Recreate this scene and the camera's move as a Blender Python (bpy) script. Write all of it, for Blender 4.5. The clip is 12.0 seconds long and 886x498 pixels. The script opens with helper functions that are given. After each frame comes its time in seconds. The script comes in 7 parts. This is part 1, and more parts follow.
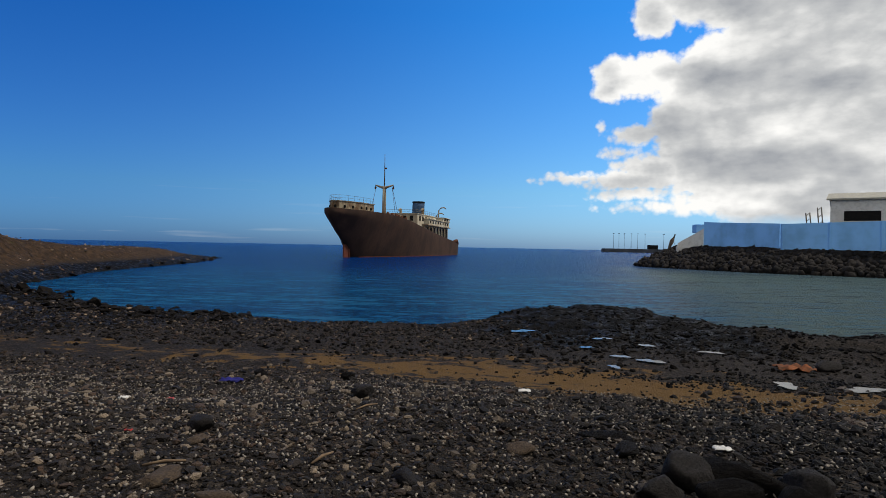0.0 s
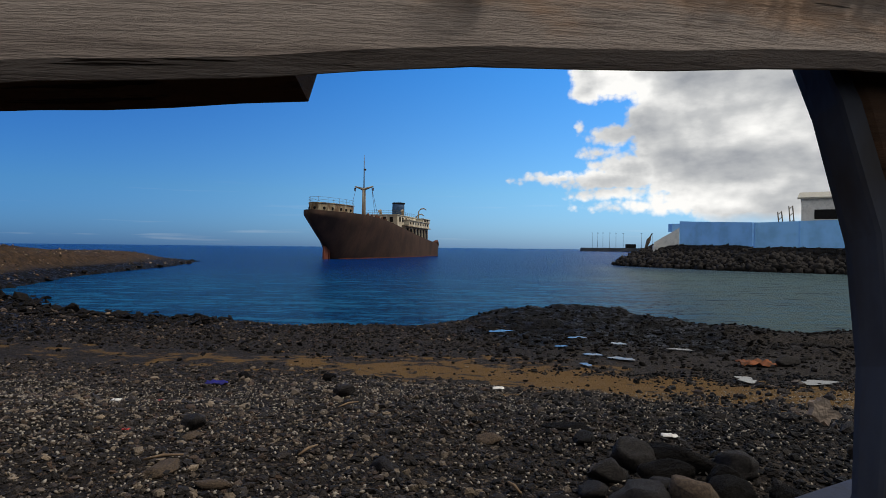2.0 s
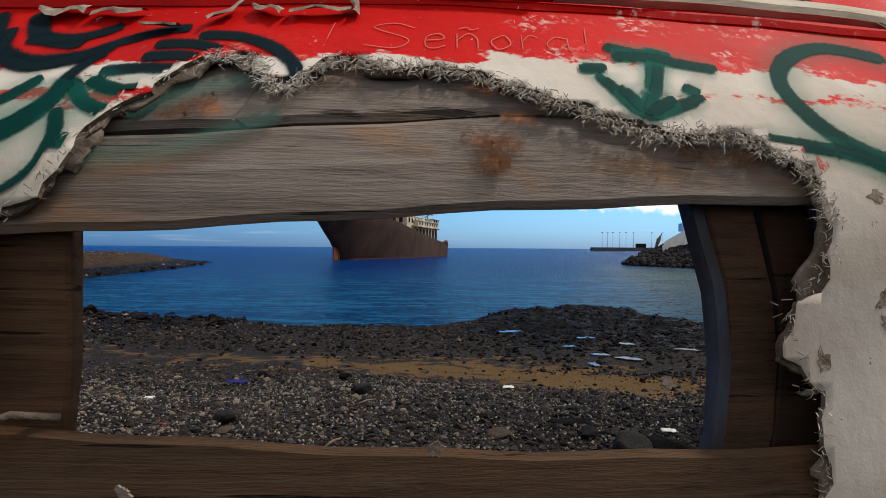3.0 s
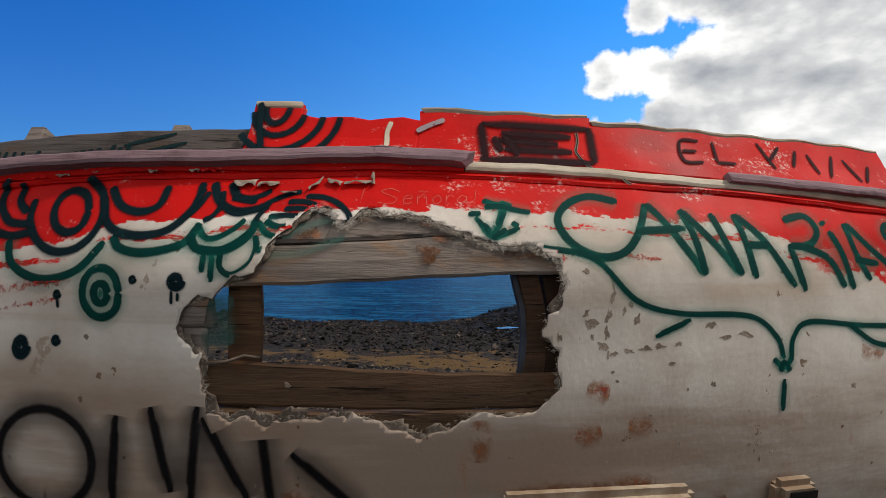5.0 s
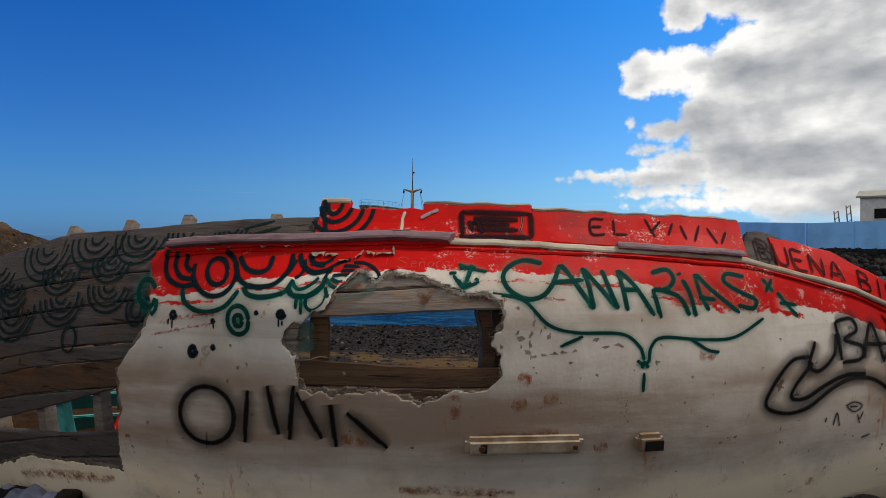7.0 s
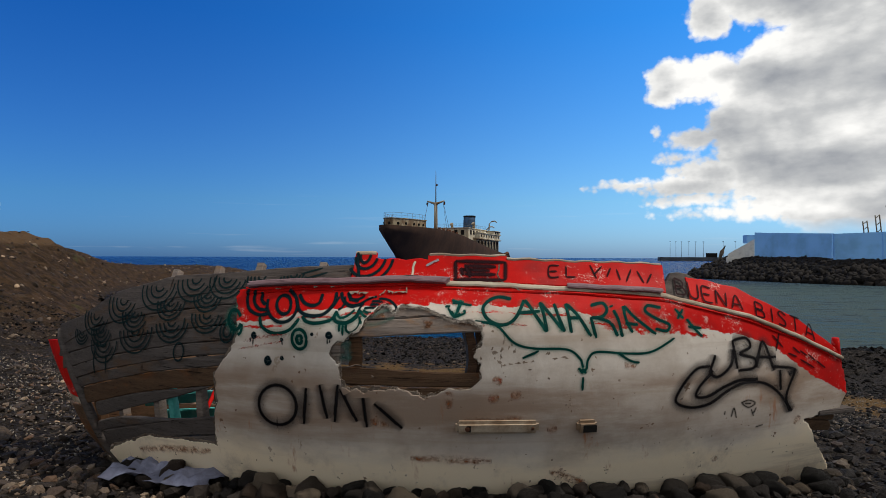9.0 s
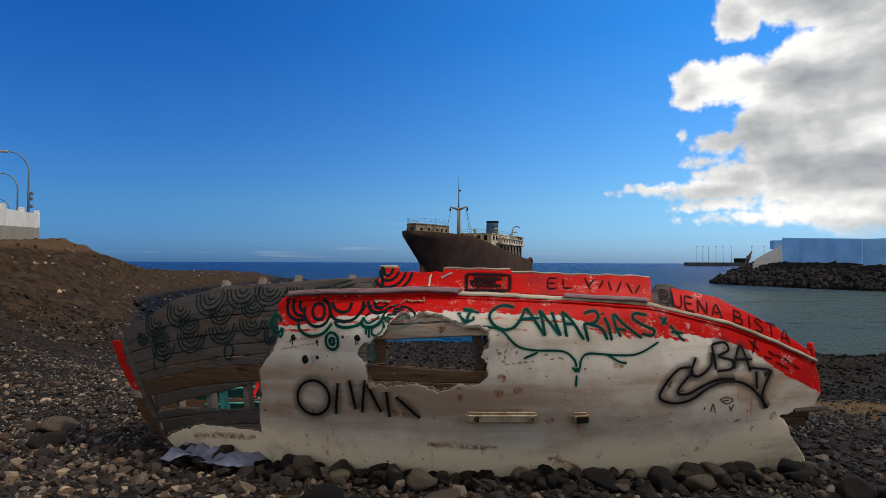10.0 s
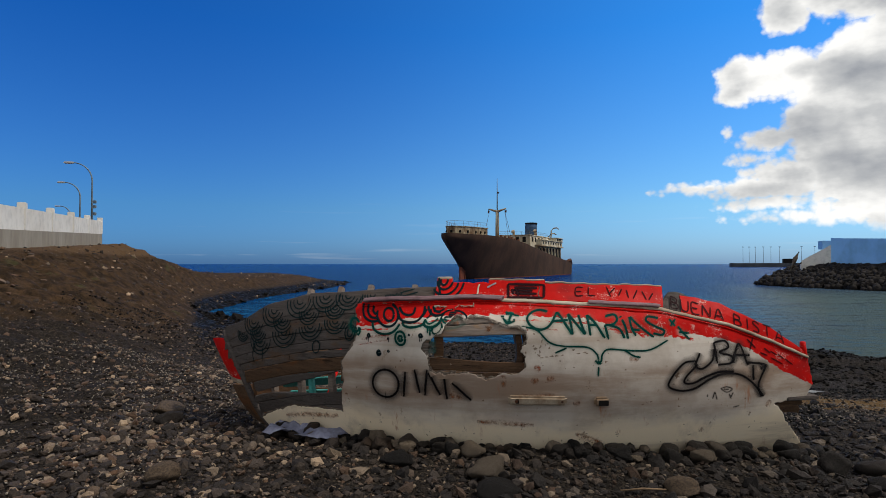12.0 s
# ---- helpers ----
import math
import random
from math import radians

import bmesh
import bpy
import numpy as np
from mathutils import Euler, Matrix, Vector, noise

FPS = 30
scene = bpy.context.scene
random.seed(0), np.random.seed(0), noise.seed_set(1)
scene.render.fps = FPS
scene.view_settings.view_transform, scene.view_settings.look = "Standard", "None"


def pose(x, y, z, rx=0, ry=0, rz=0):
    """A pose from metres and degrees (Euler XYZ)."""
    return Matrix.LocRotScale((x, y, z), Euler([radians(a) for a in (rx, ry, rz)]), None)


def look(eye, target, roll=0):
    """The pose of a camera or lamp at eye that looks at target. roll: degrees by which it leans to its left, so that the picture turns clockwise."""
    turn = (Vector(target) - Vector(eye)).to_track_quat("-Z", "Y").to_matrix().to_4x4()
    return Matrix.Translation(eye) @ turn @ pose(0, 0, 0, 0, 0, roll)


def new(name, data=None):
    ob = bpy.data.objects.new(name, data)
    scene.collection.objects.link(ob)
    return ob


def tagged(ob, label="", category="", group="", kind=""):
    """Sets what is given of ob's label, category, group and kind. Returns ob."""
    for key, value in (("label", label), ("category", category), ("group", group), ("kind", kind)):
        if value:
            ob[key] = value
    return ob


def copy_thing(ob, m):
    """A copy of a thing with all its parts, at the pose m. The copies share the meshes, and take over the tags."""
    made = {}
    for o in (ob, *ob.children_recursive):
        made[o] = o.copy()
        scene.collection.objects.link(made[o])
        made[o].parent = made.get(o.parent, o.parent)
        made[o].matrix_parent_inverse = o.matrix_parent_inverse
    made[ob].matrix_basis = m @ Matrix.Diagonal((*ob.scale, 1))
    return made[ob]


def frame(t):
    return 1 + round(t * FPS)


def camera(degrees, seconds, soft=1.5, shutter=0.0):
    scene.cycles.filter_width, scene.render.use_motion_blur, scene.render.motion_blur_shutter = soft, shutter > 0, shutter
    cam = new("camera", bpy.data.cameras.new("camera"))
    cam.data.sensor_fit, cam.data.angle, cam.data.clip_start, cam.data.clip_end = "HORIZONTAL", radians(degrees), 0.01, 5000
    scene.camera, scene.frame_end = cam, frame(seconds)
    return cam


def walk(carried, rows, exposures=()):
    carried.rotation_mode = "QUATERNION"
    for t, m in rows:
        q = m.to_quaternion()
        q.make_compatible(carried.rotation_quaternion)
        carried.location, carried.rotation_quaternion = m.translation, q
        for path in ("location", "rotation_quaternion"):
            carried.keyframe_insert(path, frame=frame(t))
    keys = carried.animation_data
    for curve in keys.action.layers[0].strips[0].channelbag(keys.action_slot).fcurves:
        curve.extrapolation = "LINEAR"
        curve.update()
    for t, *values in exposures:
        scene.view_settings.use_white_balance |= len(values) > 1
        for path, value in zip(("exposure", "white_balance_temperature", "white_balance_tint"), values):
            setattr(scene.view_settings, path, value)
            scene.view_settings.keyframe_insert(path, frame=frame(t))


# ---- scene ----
cam = camera(72.9, 12.0, 0.85)
PATH = [
    (0, (-0.059, 0.042, 0.95), (-0.242, 2.033, 0.942), 1.1),
    (0.5, (-0.055, -0.018, 0.961), (-0.215, 1.975, 0.953), 1.0),
    (1, (-0.034, -0.098, 0.975), (-0.166, 1.897, 0.97), 0.8),
    (1.5, (-0.017, -0.191, 1.0), (-0.137, 1.805, 0.994), 0.8),
    (2, (0.016, -0.302, 1.01), (-0.102, 1.695, 1.005), 0.6),
    (2.5, (0.01, -0.447, 1.035), (-0.123, 1.548, 1.03), 0.5),
    (3, (0.007, -0.594, 1.062), (-0.142, 1.401, 1.057), 0.4),
    (3.5, (0.045, -0.789, 1.097), (-0.077, 1.207, 1.092), 0.7),
    (5.5, (0.251, -1.73, 1.231), (0.043, 0.259, 1.211), 0.7),
    (6, (0.348, -1.982, 1.293), (0.092, 0.002, 1.277), 0.6),
    (6.5, (0.376, -2.277, 1.341), (0.11, -0.295, 1.332), 0.5),
    (7, (0.446, -2.541, 1.38), (0.168, -0.561, 1.372), 0.4),
    (9, (0.768, -3.651, 1.575), (0.411, -1.683, 1.602), 0.2),
    (9.5, (0.845, -3.951, 1.612), (0.459, -1.989, 1.647), 0.2),
    (10, (0.958, -4.237, 1.639), (0.525, -2.285, 1.683), 0.2),
    (10.5, (0.98, -4.555, 1.661), (0.495, -2.615, 1.709), 0.2),
    (11, (1.035, -4.806, 1.683), (0.553, -2.865, 1.733), 0.2),
    (11.5, (1.119, -5.027, 1.715), (0.585, -3.1, 1.763), 0.1),
    (12, (1.122, -5.299, 1.741), (0.565, -3.378, 1.79), 0.0),
]
walk(cam, [(t, look(eye, target, roll)) for t, eye, target, roll in PATH],
     exposures=[(0, 0.0), (2.2, 0.0), (2.8, 0.15), (3.5, 0.52), (4.4, 0.40), (5.5, 0.10), (7, 0.0), (12, 0.05)])
SEA = -1.7

# ---- world, sun, exposure ----
SUN_AZ, SUN_EL = radians(85), radians(57)      # azimuth from +y towards +x
world = bpy.data.worlds.new("sky")
scene.world = world
world.use_nodes = True
wt = world.node_tree
wt.nodes.clear()


def wmath(op, a, b=None, c=None):
    n = wt.nodes.new("ShaderNodeMath")
    n.operation = op
    for i, v in enumerate((a, b, c)):
        if v is None:
            continue
        if isinstance(v, (int, float)):
            n.inputs[i].default_value = v
        else:
            wt.links.new(v, n.inputs[i])
    return n.outputs[0]


sky = wt.nodes.new("ShaderNodeTexSky")
sky.sky_type = "NISHITA"
sky.sun_disc = False
sky.sun_elevation, sky.sun_rotation = SUN_EL, SUN_AZ
sky.air_density, sky.dust_density, sky.ozone_density = 1.0, 0.8, 3.0
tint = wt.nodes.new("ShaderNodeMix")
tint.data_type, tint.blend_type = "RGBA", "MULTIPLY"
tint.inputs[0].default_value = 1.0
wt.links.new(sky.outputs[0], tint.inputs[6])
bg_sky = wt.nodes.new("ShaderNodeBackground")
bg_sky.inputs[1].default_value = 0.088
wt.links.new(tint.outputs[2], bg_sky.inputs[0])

geo = wt.nodes.new("ShaderNodeTexCoord")
sep = wt.nodes.new("ShaderNodeSeparateXYZ")
wt.links.new(geo.outputs["Generated"], sep.inputs[0])
rise = wt.nodes.new("ShaderNodeValToRGB")
rise.color_ramp.elements[0].position, rise.color_ramp.elements[0].color = 0.0, (0.36, 0.80, 1.72, 1)
rise.color_ramp.elements[1].position, rise.color_ramp.elements[1].color = 0.36, (0.12, 0.79, 1.68, 1)
rise_mid = rise.color_ramp.elements.new(0.09)
rise_mid.color = (0.37, 0.88, 1.46, 1)
wt.links.new(sep.outputs[2], rise.inputs[0])
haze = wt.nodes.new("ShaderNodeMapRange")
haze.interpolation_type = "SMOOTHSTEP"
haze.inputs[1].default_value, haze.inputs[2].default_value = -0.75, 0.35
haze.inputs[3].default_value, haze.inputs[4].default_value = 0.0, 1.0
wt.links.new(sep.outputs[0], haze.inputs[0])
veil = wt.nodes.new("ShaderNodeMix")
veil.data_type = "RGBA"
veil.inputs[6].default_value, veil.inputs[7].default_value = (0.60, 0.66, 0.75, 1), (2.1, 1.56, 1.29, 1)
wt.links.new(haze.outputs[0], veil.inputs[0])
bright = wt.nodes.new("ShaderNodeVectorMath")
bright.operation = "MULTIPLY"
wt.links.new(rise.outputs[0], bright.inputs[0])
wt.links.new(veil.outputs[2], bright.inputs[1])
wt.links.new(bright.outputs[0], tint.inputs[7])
az = wmath("ARCTAN2", sep.outputs[0], sep.outputs[1])
el = wmath("ARCSINE", sep.outputs[2])


def wnoise(scale, detail, rough, stretch=(1, 1, 1), off=(0, 0, 0)):
    m = wt.nodes.new("ShaderNodeMapping")
    m.inputs["Scale"].default_value = stretch
    m.inputs["Location"].default_value = off
    wt.links.new(geo.outputs["Generated"], m.inputs[0])
    n = wt.nodes.new("ShaderNodeTexNoise")
    n.inputs["Scale"].default_value, n.inputs["Detail"].default_value, n.inputs["Roughness"].default_value = scale, detail, rough
    wt.links.new(m.outputs[0], n.inputs["Vector"])
    return n.outputs[0]


# the cloud bank: rounded heads along its near edge, a solid mass beyond it, flat strips below
puff = wmath("SUBTRACT", wnoise(9, 9, 0.6, (1, 1, 1.5)), 0.5)
fine = wmath("SUBTRACT", wnoise(46, 7, 0.62, (1, 1, 1.4)), 0.5)
drift_a = wmath("SUBTRACT", wnoise(13, 4, 0.55, (1, 1, 1.3), (5, 1, 2)), 0.5)
drift_e = wmath("SUBTRACT", wnoise(13, 4, 0.55, (1, 1, 1.3), (2, 8, 4)), 0.5)
az_w = wmath("MULTIPLY_ADD", drift_a, 0.035, az)
el_w = wmath("MULTIPLY_ADD", drift_e, 0.014, el)


def wcells(scale):
    n = wt.nodes.new("ShaderNodeTexVoronoi")
    n.inputs["Scale"].default_value = scale
    wt.links.new(geo.outputs["Generated"], n.inputs["Vector"])
    return n.outputs[0]


def oval(a, e, ra, re_, x=None, y=None):
    """Distance inside an oval of the sky, in radians; centre and radii in degrees."""
    u = wmath("MULTIPLY_ADD", x or az_w, 1 / radians(ra), -a / ra)
    v = wmath("MULTIPLY_ADD", y or el_w, 1 / radians(re_), -e / re_)
    d = wmath("SQRT", wmath("MULTIPLY_ADD", u, u, wmath("MULTIPLY", v, v)))
    return wmath("MULTIPLY_ADD", d, -radians(min(ra, re_)), radians(min(ra, re_)))


def glow(a, e, ra, re_):
    """A soft patch, 1 at its middle."""
    u = wmath("MULTIPLY_ADD", az_w, 1 / radians(ra), -a / ra)
    v = wmath("MULTIPLY_ADD", el_w, 1 / radians(re_), -e / re_)
    return wmath("POWER", 2.718, wmath("MULTIPLY", wmath("MULTIPLY_ADD", u, u, wmath("MULTIPLY", v, v)), -1.0))


inside = wmath("MULTIPLY_ADD", az_w, 0.6, -0.6 * radians(25))
for spot in ((24.5, 24.0, 13.0, 6.2), (13.6, 20.3, 2.4, 2.0), (30, 11, 17, 10.6), (12.2, 15.3, 3.4, 2.0), (10.5, 15.6, 2.2, 1.9), (10.0, 14.4, 1.6, 1.3), (14.4, 15.6, 2.4, 1.9), (12.2, 10.3, 2.4, 1.1),
             (11.0, 8.7, 2.0, 0.55), (12.0, 6.4, 5.6, 1.15), (7.3, 6.55, 3.7, 0.62), (14.5, 7.4, 4.6, 1.5), (17.0, 3.9, 7.4, 0.75), (12.4, 5.1, 4.4, 0.75), (2.7, 6.45, 0.6, 0.22), (9.5, 11.2, 0.4, 0.7), (24, 4.6, 10, 1.9)):
    inside = wmath("MAXIMUM", inside, oval(*spot))
heads = wmath("SUBTRACT", 0.42, wcells(46))
curls = wmath("SUBTRACT", 0.42, wcells(125))
inside = wmath("ADD", inside, wmath("MULTIPLY", heads, 0.009))
inside = wmath("ADD", inside, wmath("MULTIPLY", curls, 0.0055))
inside = wmath("ADD", inside, wmath("MULTIPLY", fine, 0.012))
mask = wt.nodes.new("ShaderNodeMapRange")
mask.interpolation_type = "SMOOTHSTEP"
mask.inputs[1].default_value, mask.inputs[2].default_value = -0.003, 0.0075
wt.links.new(inside, mask.inputs[0])
low = wt.nodes.new("ShaderNodeMapRange")
low.inputs[1].default_value, low.inputs[2].default_value = radians(1.8), radians(3.2)
wt.links.new(wmath("ADD", el, wmath("MULTIPLY", puff, 0.04)), low.inputs[0])
# the same cloud reaches overhead and behind, and keeps the beach in its shade
over = wt.nodes.new("ShaderNodeMapRange")
over.interpolation_type = "SMOOTHSTEP"
over.inputs[1].default_value, over.inputs[2].default_value = 0.25, -0.25
wt.links.new(wmath("ADD", sep.outputs[1], wmath("MULTIPLY", puff, 0.6)), over.inputs[0])
zen = wt.nodes.new("ShaderNodeMapRange")
zen.interpolation_type = "SMOOTHSTEP"
zen.inputs[1].default_value, zen.inputs[2].default_value = 0.72, 0.9
wt.links.new(wmath("ADD", sep.outputs[2], wmath("MULTIPLY", puff, 0.4)), zen.inputs[0])
full = wmath("MAXIMUM", mask.outputs[0], wmath("MAXIMUM", over.outputs[0], zen.outputs[0]))
cover = wmath("MULTIPLY", full, low.outputs[0])
# thin streaks low over the horizon
streak = wt.nodes.new("ShaderNodeMapRange")
streak.inputs[1].default_value, streak.inputs[2].default_value, streak.inputs[4].default_value = 0.62, 0.80, 0.16
wt.links.new(wnoise(5, 4, 0.5, (1, 1, 22), (3, 1, 0)), streak.inputs[0])
band = wt.nodes.new("ShaderNodeMapRange")
band.inputs[1].default_value, band.inputs[2].default_value = radians(6.5), radians(2.5)
wt.links.new(el, band.inputs[0])
cover = wmath("MAXIMUM", cover, wmath("MULTIPLY", streak.outputs[0], band.outputs[0]))

shade = wt.nodes.new("ShaderNodeValToRGB")
shade.color_ramp.elements[0].position, shade.color_ramp.elements[0].color = 0.05, (0.33, 0.35, 0.385, 1)
shade.color_ramp.elements[1].position, shade.color_ramp.elements[1].color = 0.95, (1.04, 1.03, 1.0, 1)
mid = shade.color_ramp.elements.new(0.5)
mid.color = (0.60, 0.61, 0.615, 1)
rim = wt.nodes.new("ShaderNodeMapRange")
rim.interpolation_type = "SMOOTHSTEP"
rim.inputs[1].default_value, rim.inputs[2].default_value, rim.inputs[3].default_value, rim.inputs[4].default_value = 0.0, 0.030, 0.30, 0.0
wt.links.new(inside, rim.inputs[0])
soft_mass = wmath("MULTIPLY_ADD", wnoise(8.0, 6, 0.5, (1, 1, 2.1), (0.3, 0, 0.57)), 1.35, -0.15)
# lit tops and grey undersides: the mass above each point against the mass at it
billow = wmath("SUBTRACT", wnoise(12, 5, 0.5, (1, 1, 2.2), (0.2, 0.5, 0)), wnoise(12, 5, 0.5, (1, 1, 2.2), (0.22, 0.5, 0.045)))
lump = wmath("ADD", wmath("MULTIPLY_ADD", billow, 0.75, soft_mass), rim.outputs[0])
lump = wmath("ADD", lump, wmath("MULTIPLY", fine, 0.16))
lump = wmath("ADD", lump, wmath("MULTIPLY", heads, 0.16))
for amount, *spot in ((-0.34, 19.5, 15.3, 4.5, 1.3), (-0.36, 14.6, 10.6, 4.5, 1.7), (-0.30, 22, 7.4, 6, 1.7), (-0.30, 13.5, 5.5, 4.5, 0.7), (-0.16, 9.9, 14.5, 1.6, 1.5), (-0.16, 20, 20.5, 6, 1.6), (0.34, 20.5, 12.8, 4.0, 0.9), (0.22, 20.5, 17.6, 5.5, 1.2),
                      (0.42, 12.6, 15.9, 2.4, 2.2), (0.22, 23, 5.5, 4.5, 0.5), (0.24, 17, 4.1, 5, 0.5), (0.25, 9.5, 7.0, 3.5, 0.5), (0.25, 25.5, 11.0, 3.5, 1.2)):
    lump = wmath("MULTIPLY_ADD", glow(*spot), amount, lump)
lump = wmath("SUBTRACT", lump, wmath("MULTIPLY", wmath("MAXIMUM", over.outputs[0], zen.outputs[0]), 0.30))
wt.links.new(lump, shade.inputs[0])
bg_cloud = wt.nodes.new("ShaderNodeBackground")
bg_cloud.inputs[1].default_value = 0.96
wt.links.new(shade.outputs[0], bg_cloud.inputs[0])
mixw = wt.nodes.new("ShaderNodeMixShader")
wt.links.new(cover, mixw.inputs[0])
wt.links.new(bg_sky.outputs[0], mixw.inputs[1])
wt.links.new(bg_cloud.outputs[0], mixw.inputs[2])
wout = wt.nodes.new("ShaderNodeOutputWorld")
wt.links.new(mixw.outputs[0], wout.inputs[0])

sun_data = bpy.data.lights.new("sun", "SUN")
sun_data.energy, sun_data.angle, sun_data.color = 2.6, radians(5), (1.0, 0.93, 0.83)
sun = new("sun", sun_data)
sun_dir = Vector((math.sin(SUN_AZ) * math.cos(SUN_EL), math.cos(SUN_AZ) * math.cos(SUN_EL), math.sin(SUN_EL)))
sun.matrix_world = look(sun_dir * 300, (0, 0, 0))
scene.view_settings.exposure = 0.0

# ---- materials ----
class Mat:
    """A node material with short calls for its maths."""

    def __init__(self, name):
        self.m = bpy.data.materials.new(name)
        self.m.use_nodes = True
        self.t = self.m.node_tree
        self.bsdf = self.t.nodes["Principled BSDF"]
        self.co = self.t.nodes.new("ShaderNodeTexCoord")

    def link(self, a, b):
        self.t.links.new(a, b)

    def put(self, sock, v):
        if isinstance(v, (int, float)):
            sock.default_value = v
        elif isinstance(v, tuple):
            sock.default_value = (*v, 1) if len(v) == 3 and len(sock.default_value) == 4 else v
        else:
            self.link(v, sock)

    def math(self, op, a, b=0.0, c=None, clamp=False):
        n = self.t.nodes.new("ShaderNodeMath")
        n.operation, n.use_clamp = op, clamp
        self.put(n.inputs[0], a)
        self.put(n.inputs[1], b)
        if c is not None:
            self.put(n.inputs[2], c)
        return n.outputs[0]

    def noise(self, scale, detail=4, rough=0.55, stretch=None, space="Object", off=None):
        n = self.t.nodes.new("ShaderNodeTexNoise")
        n.inputs["Scale"].default_value, n.inputs["Detail"].default_value, n.inputs["Roughness"].default_value = scale, detail, rough
        v = self.co.outputs[space]
        if stretch or off:
            mp = self.t.nodes.new("ShaderNodeMapping")
            mp.inputs["Scale"].default_value = stretch or (1, 1, 1)
            mp.inputs["Location"].default_value = off or (0, 0, 0)
            self.link(v, mp.inputs[0])
            v = mp.outputs[0]
        self.link(v, n.inputs["Vector"])
        return n.outputs[0]

    def cells(self, scale, feature="F1", out=0):
        n = self.t.nodes.new("ShaderNodeTexVoronoi")
        n.feature = feature
        n.inputs["Scale"].default_value = scale
        self.link(self.co.outputs["Object"], n.inputs["Vector"])
        return n.outputs[out]

    def step(self, v, a, b, lo=0.0, hi=1.0):
        n = self.t.nodes.new("ShaderNodeMapRange")
        n.interpolation_type = "SMOOTHSTEP"
        for i, x in ((1, a), (2, b), (3, lo), (4, hi)):
            n.inputs[i].default_value = x
        self.link(v, n.inputs[0])
        return n.outputs[0]

    def ramp(self, v, *stops):
        n = self.t.nodes.new("ShaderNodeValToRGB")
        e = n.color_ramp.elements
        for i, (p, c) in enumerate(stops):
            el_ = e[i] if i < 2 else e.new(p)
            el_.position, el_.color = p, (*c, 1)
        self.link(v, n.inputs[0])
        return n.outputs[0]

    def mix(self, f, a, b, mode="MIX"):
        n = self.t.nodes.new("ShaderNodeMix")
        n.data_type, n.blend_type = "RGBA", mode
        self.put(n.inputs[0], f)
        self.put(n.inputs[6], a)
        self.put(n.inputs[7], b)
        return n.outputs[2]

    def sep(self, space="Object"):
        n = self.t.nodes.new("ShaderNodeSeparateXYZ")
        self.link(self.co.outputs[space], n.inputs[0])
        return n.outputs

    def curve(self, v, points):
        """A curve of v (0..1 over the given range of x) through points (x, y)."""
        x0, x1 = points[0][0], points[-1][0]
        y0, y1 = min(p[1] for p in points), max(p[1] for p in points)
        n = self.t.nodes.new("ShaderNodeFloatCurve")
        ps = n.mapping.curves[0].points
        for k, (x, y) in enumerate(points):
            q = ((x - x0) / (x1 - x0), (y - y0) / (y1 - y0))
            if k < 2:
                ps[k].location = q
            else:
                ps.new(*q)
        n.mapping.update()
        self.link(self.math("MULTIPLY_ADD", v, 1 / (x1 - x0), -x0 / (x1 - x0)), n.inputs["Value"])
        return self.math("MULTIPLY_ADD", n.outputs[0], y1 - y0, y0)

    def island(self):
        return self.t.nodes.new("ShaderNodeNewGeometry").outputs["Random Per Island"]

    def each(self):
        return self.t.nodes.new("ShaderNodeObjectInfo").outputs["Random"]

    def bump(self, height, strength=0.3, dist=0.01, under=None):
        n = self.t.nodes.new("ShaderNodeBump")
        n.inputs["Strength"].default_value, n.inputs["Distance"].default_value = strength, dist
        self.link(height, n.inputs["Height"])
        if under is not None:
            self.link(under, n.inputs["Normal"])
        return n.outputs[0]

    def done(self, color, rough=0.7, normal=None, metal=0.0, alpha=None, spec=None):
        b = self.bsdf.inputs
        self.put(b["Base Color"], color)
        self.put(b["Roughness"], rough)
        self.put(b["Metallic"], metal)
        if normal is not None:
            self.link(normal, b["Normal"])
        if alpha is not None:
            self.put(b["Alpha"], alpha)
        if spec is None:
            spec = 0.16 if not isinstance(rough, float) or rough > 0.55 else 0.4
        b["Specular IOR Level"].default_value = spec
        return self.m


def plain(name, a, b, scale=4.0, rough=0.7, metal=0.0, bump=0.2, stretch=None, fine=40, dist=0.004, var=0.0):
    """Two colours mixed by a wide noise, with fine grain and relief."""
    m = Mat(name)
    w = m.step(m.noise(scale, 5, 0.6, stretch), 0.35, 0.65)
    g = m.noise(fine, 3, 0.6, stretch)
    col = m.mix(w, a, b)
    col = m.mix(m.math("MULTIPLY", m.step(g, 0.4, 0.75), 0.45), col, tuple(c * 0.55 for c in a))
    if var:
        col = m.mix(m.math("MULTIPLY", m.each(), var), col, tuple(c * 0.5 for c in b))
    return m.done(col, rough, m.bump(m.math("ADD", m.math("MULTIPLY", w, 0.4), g), bump, dist), metal)


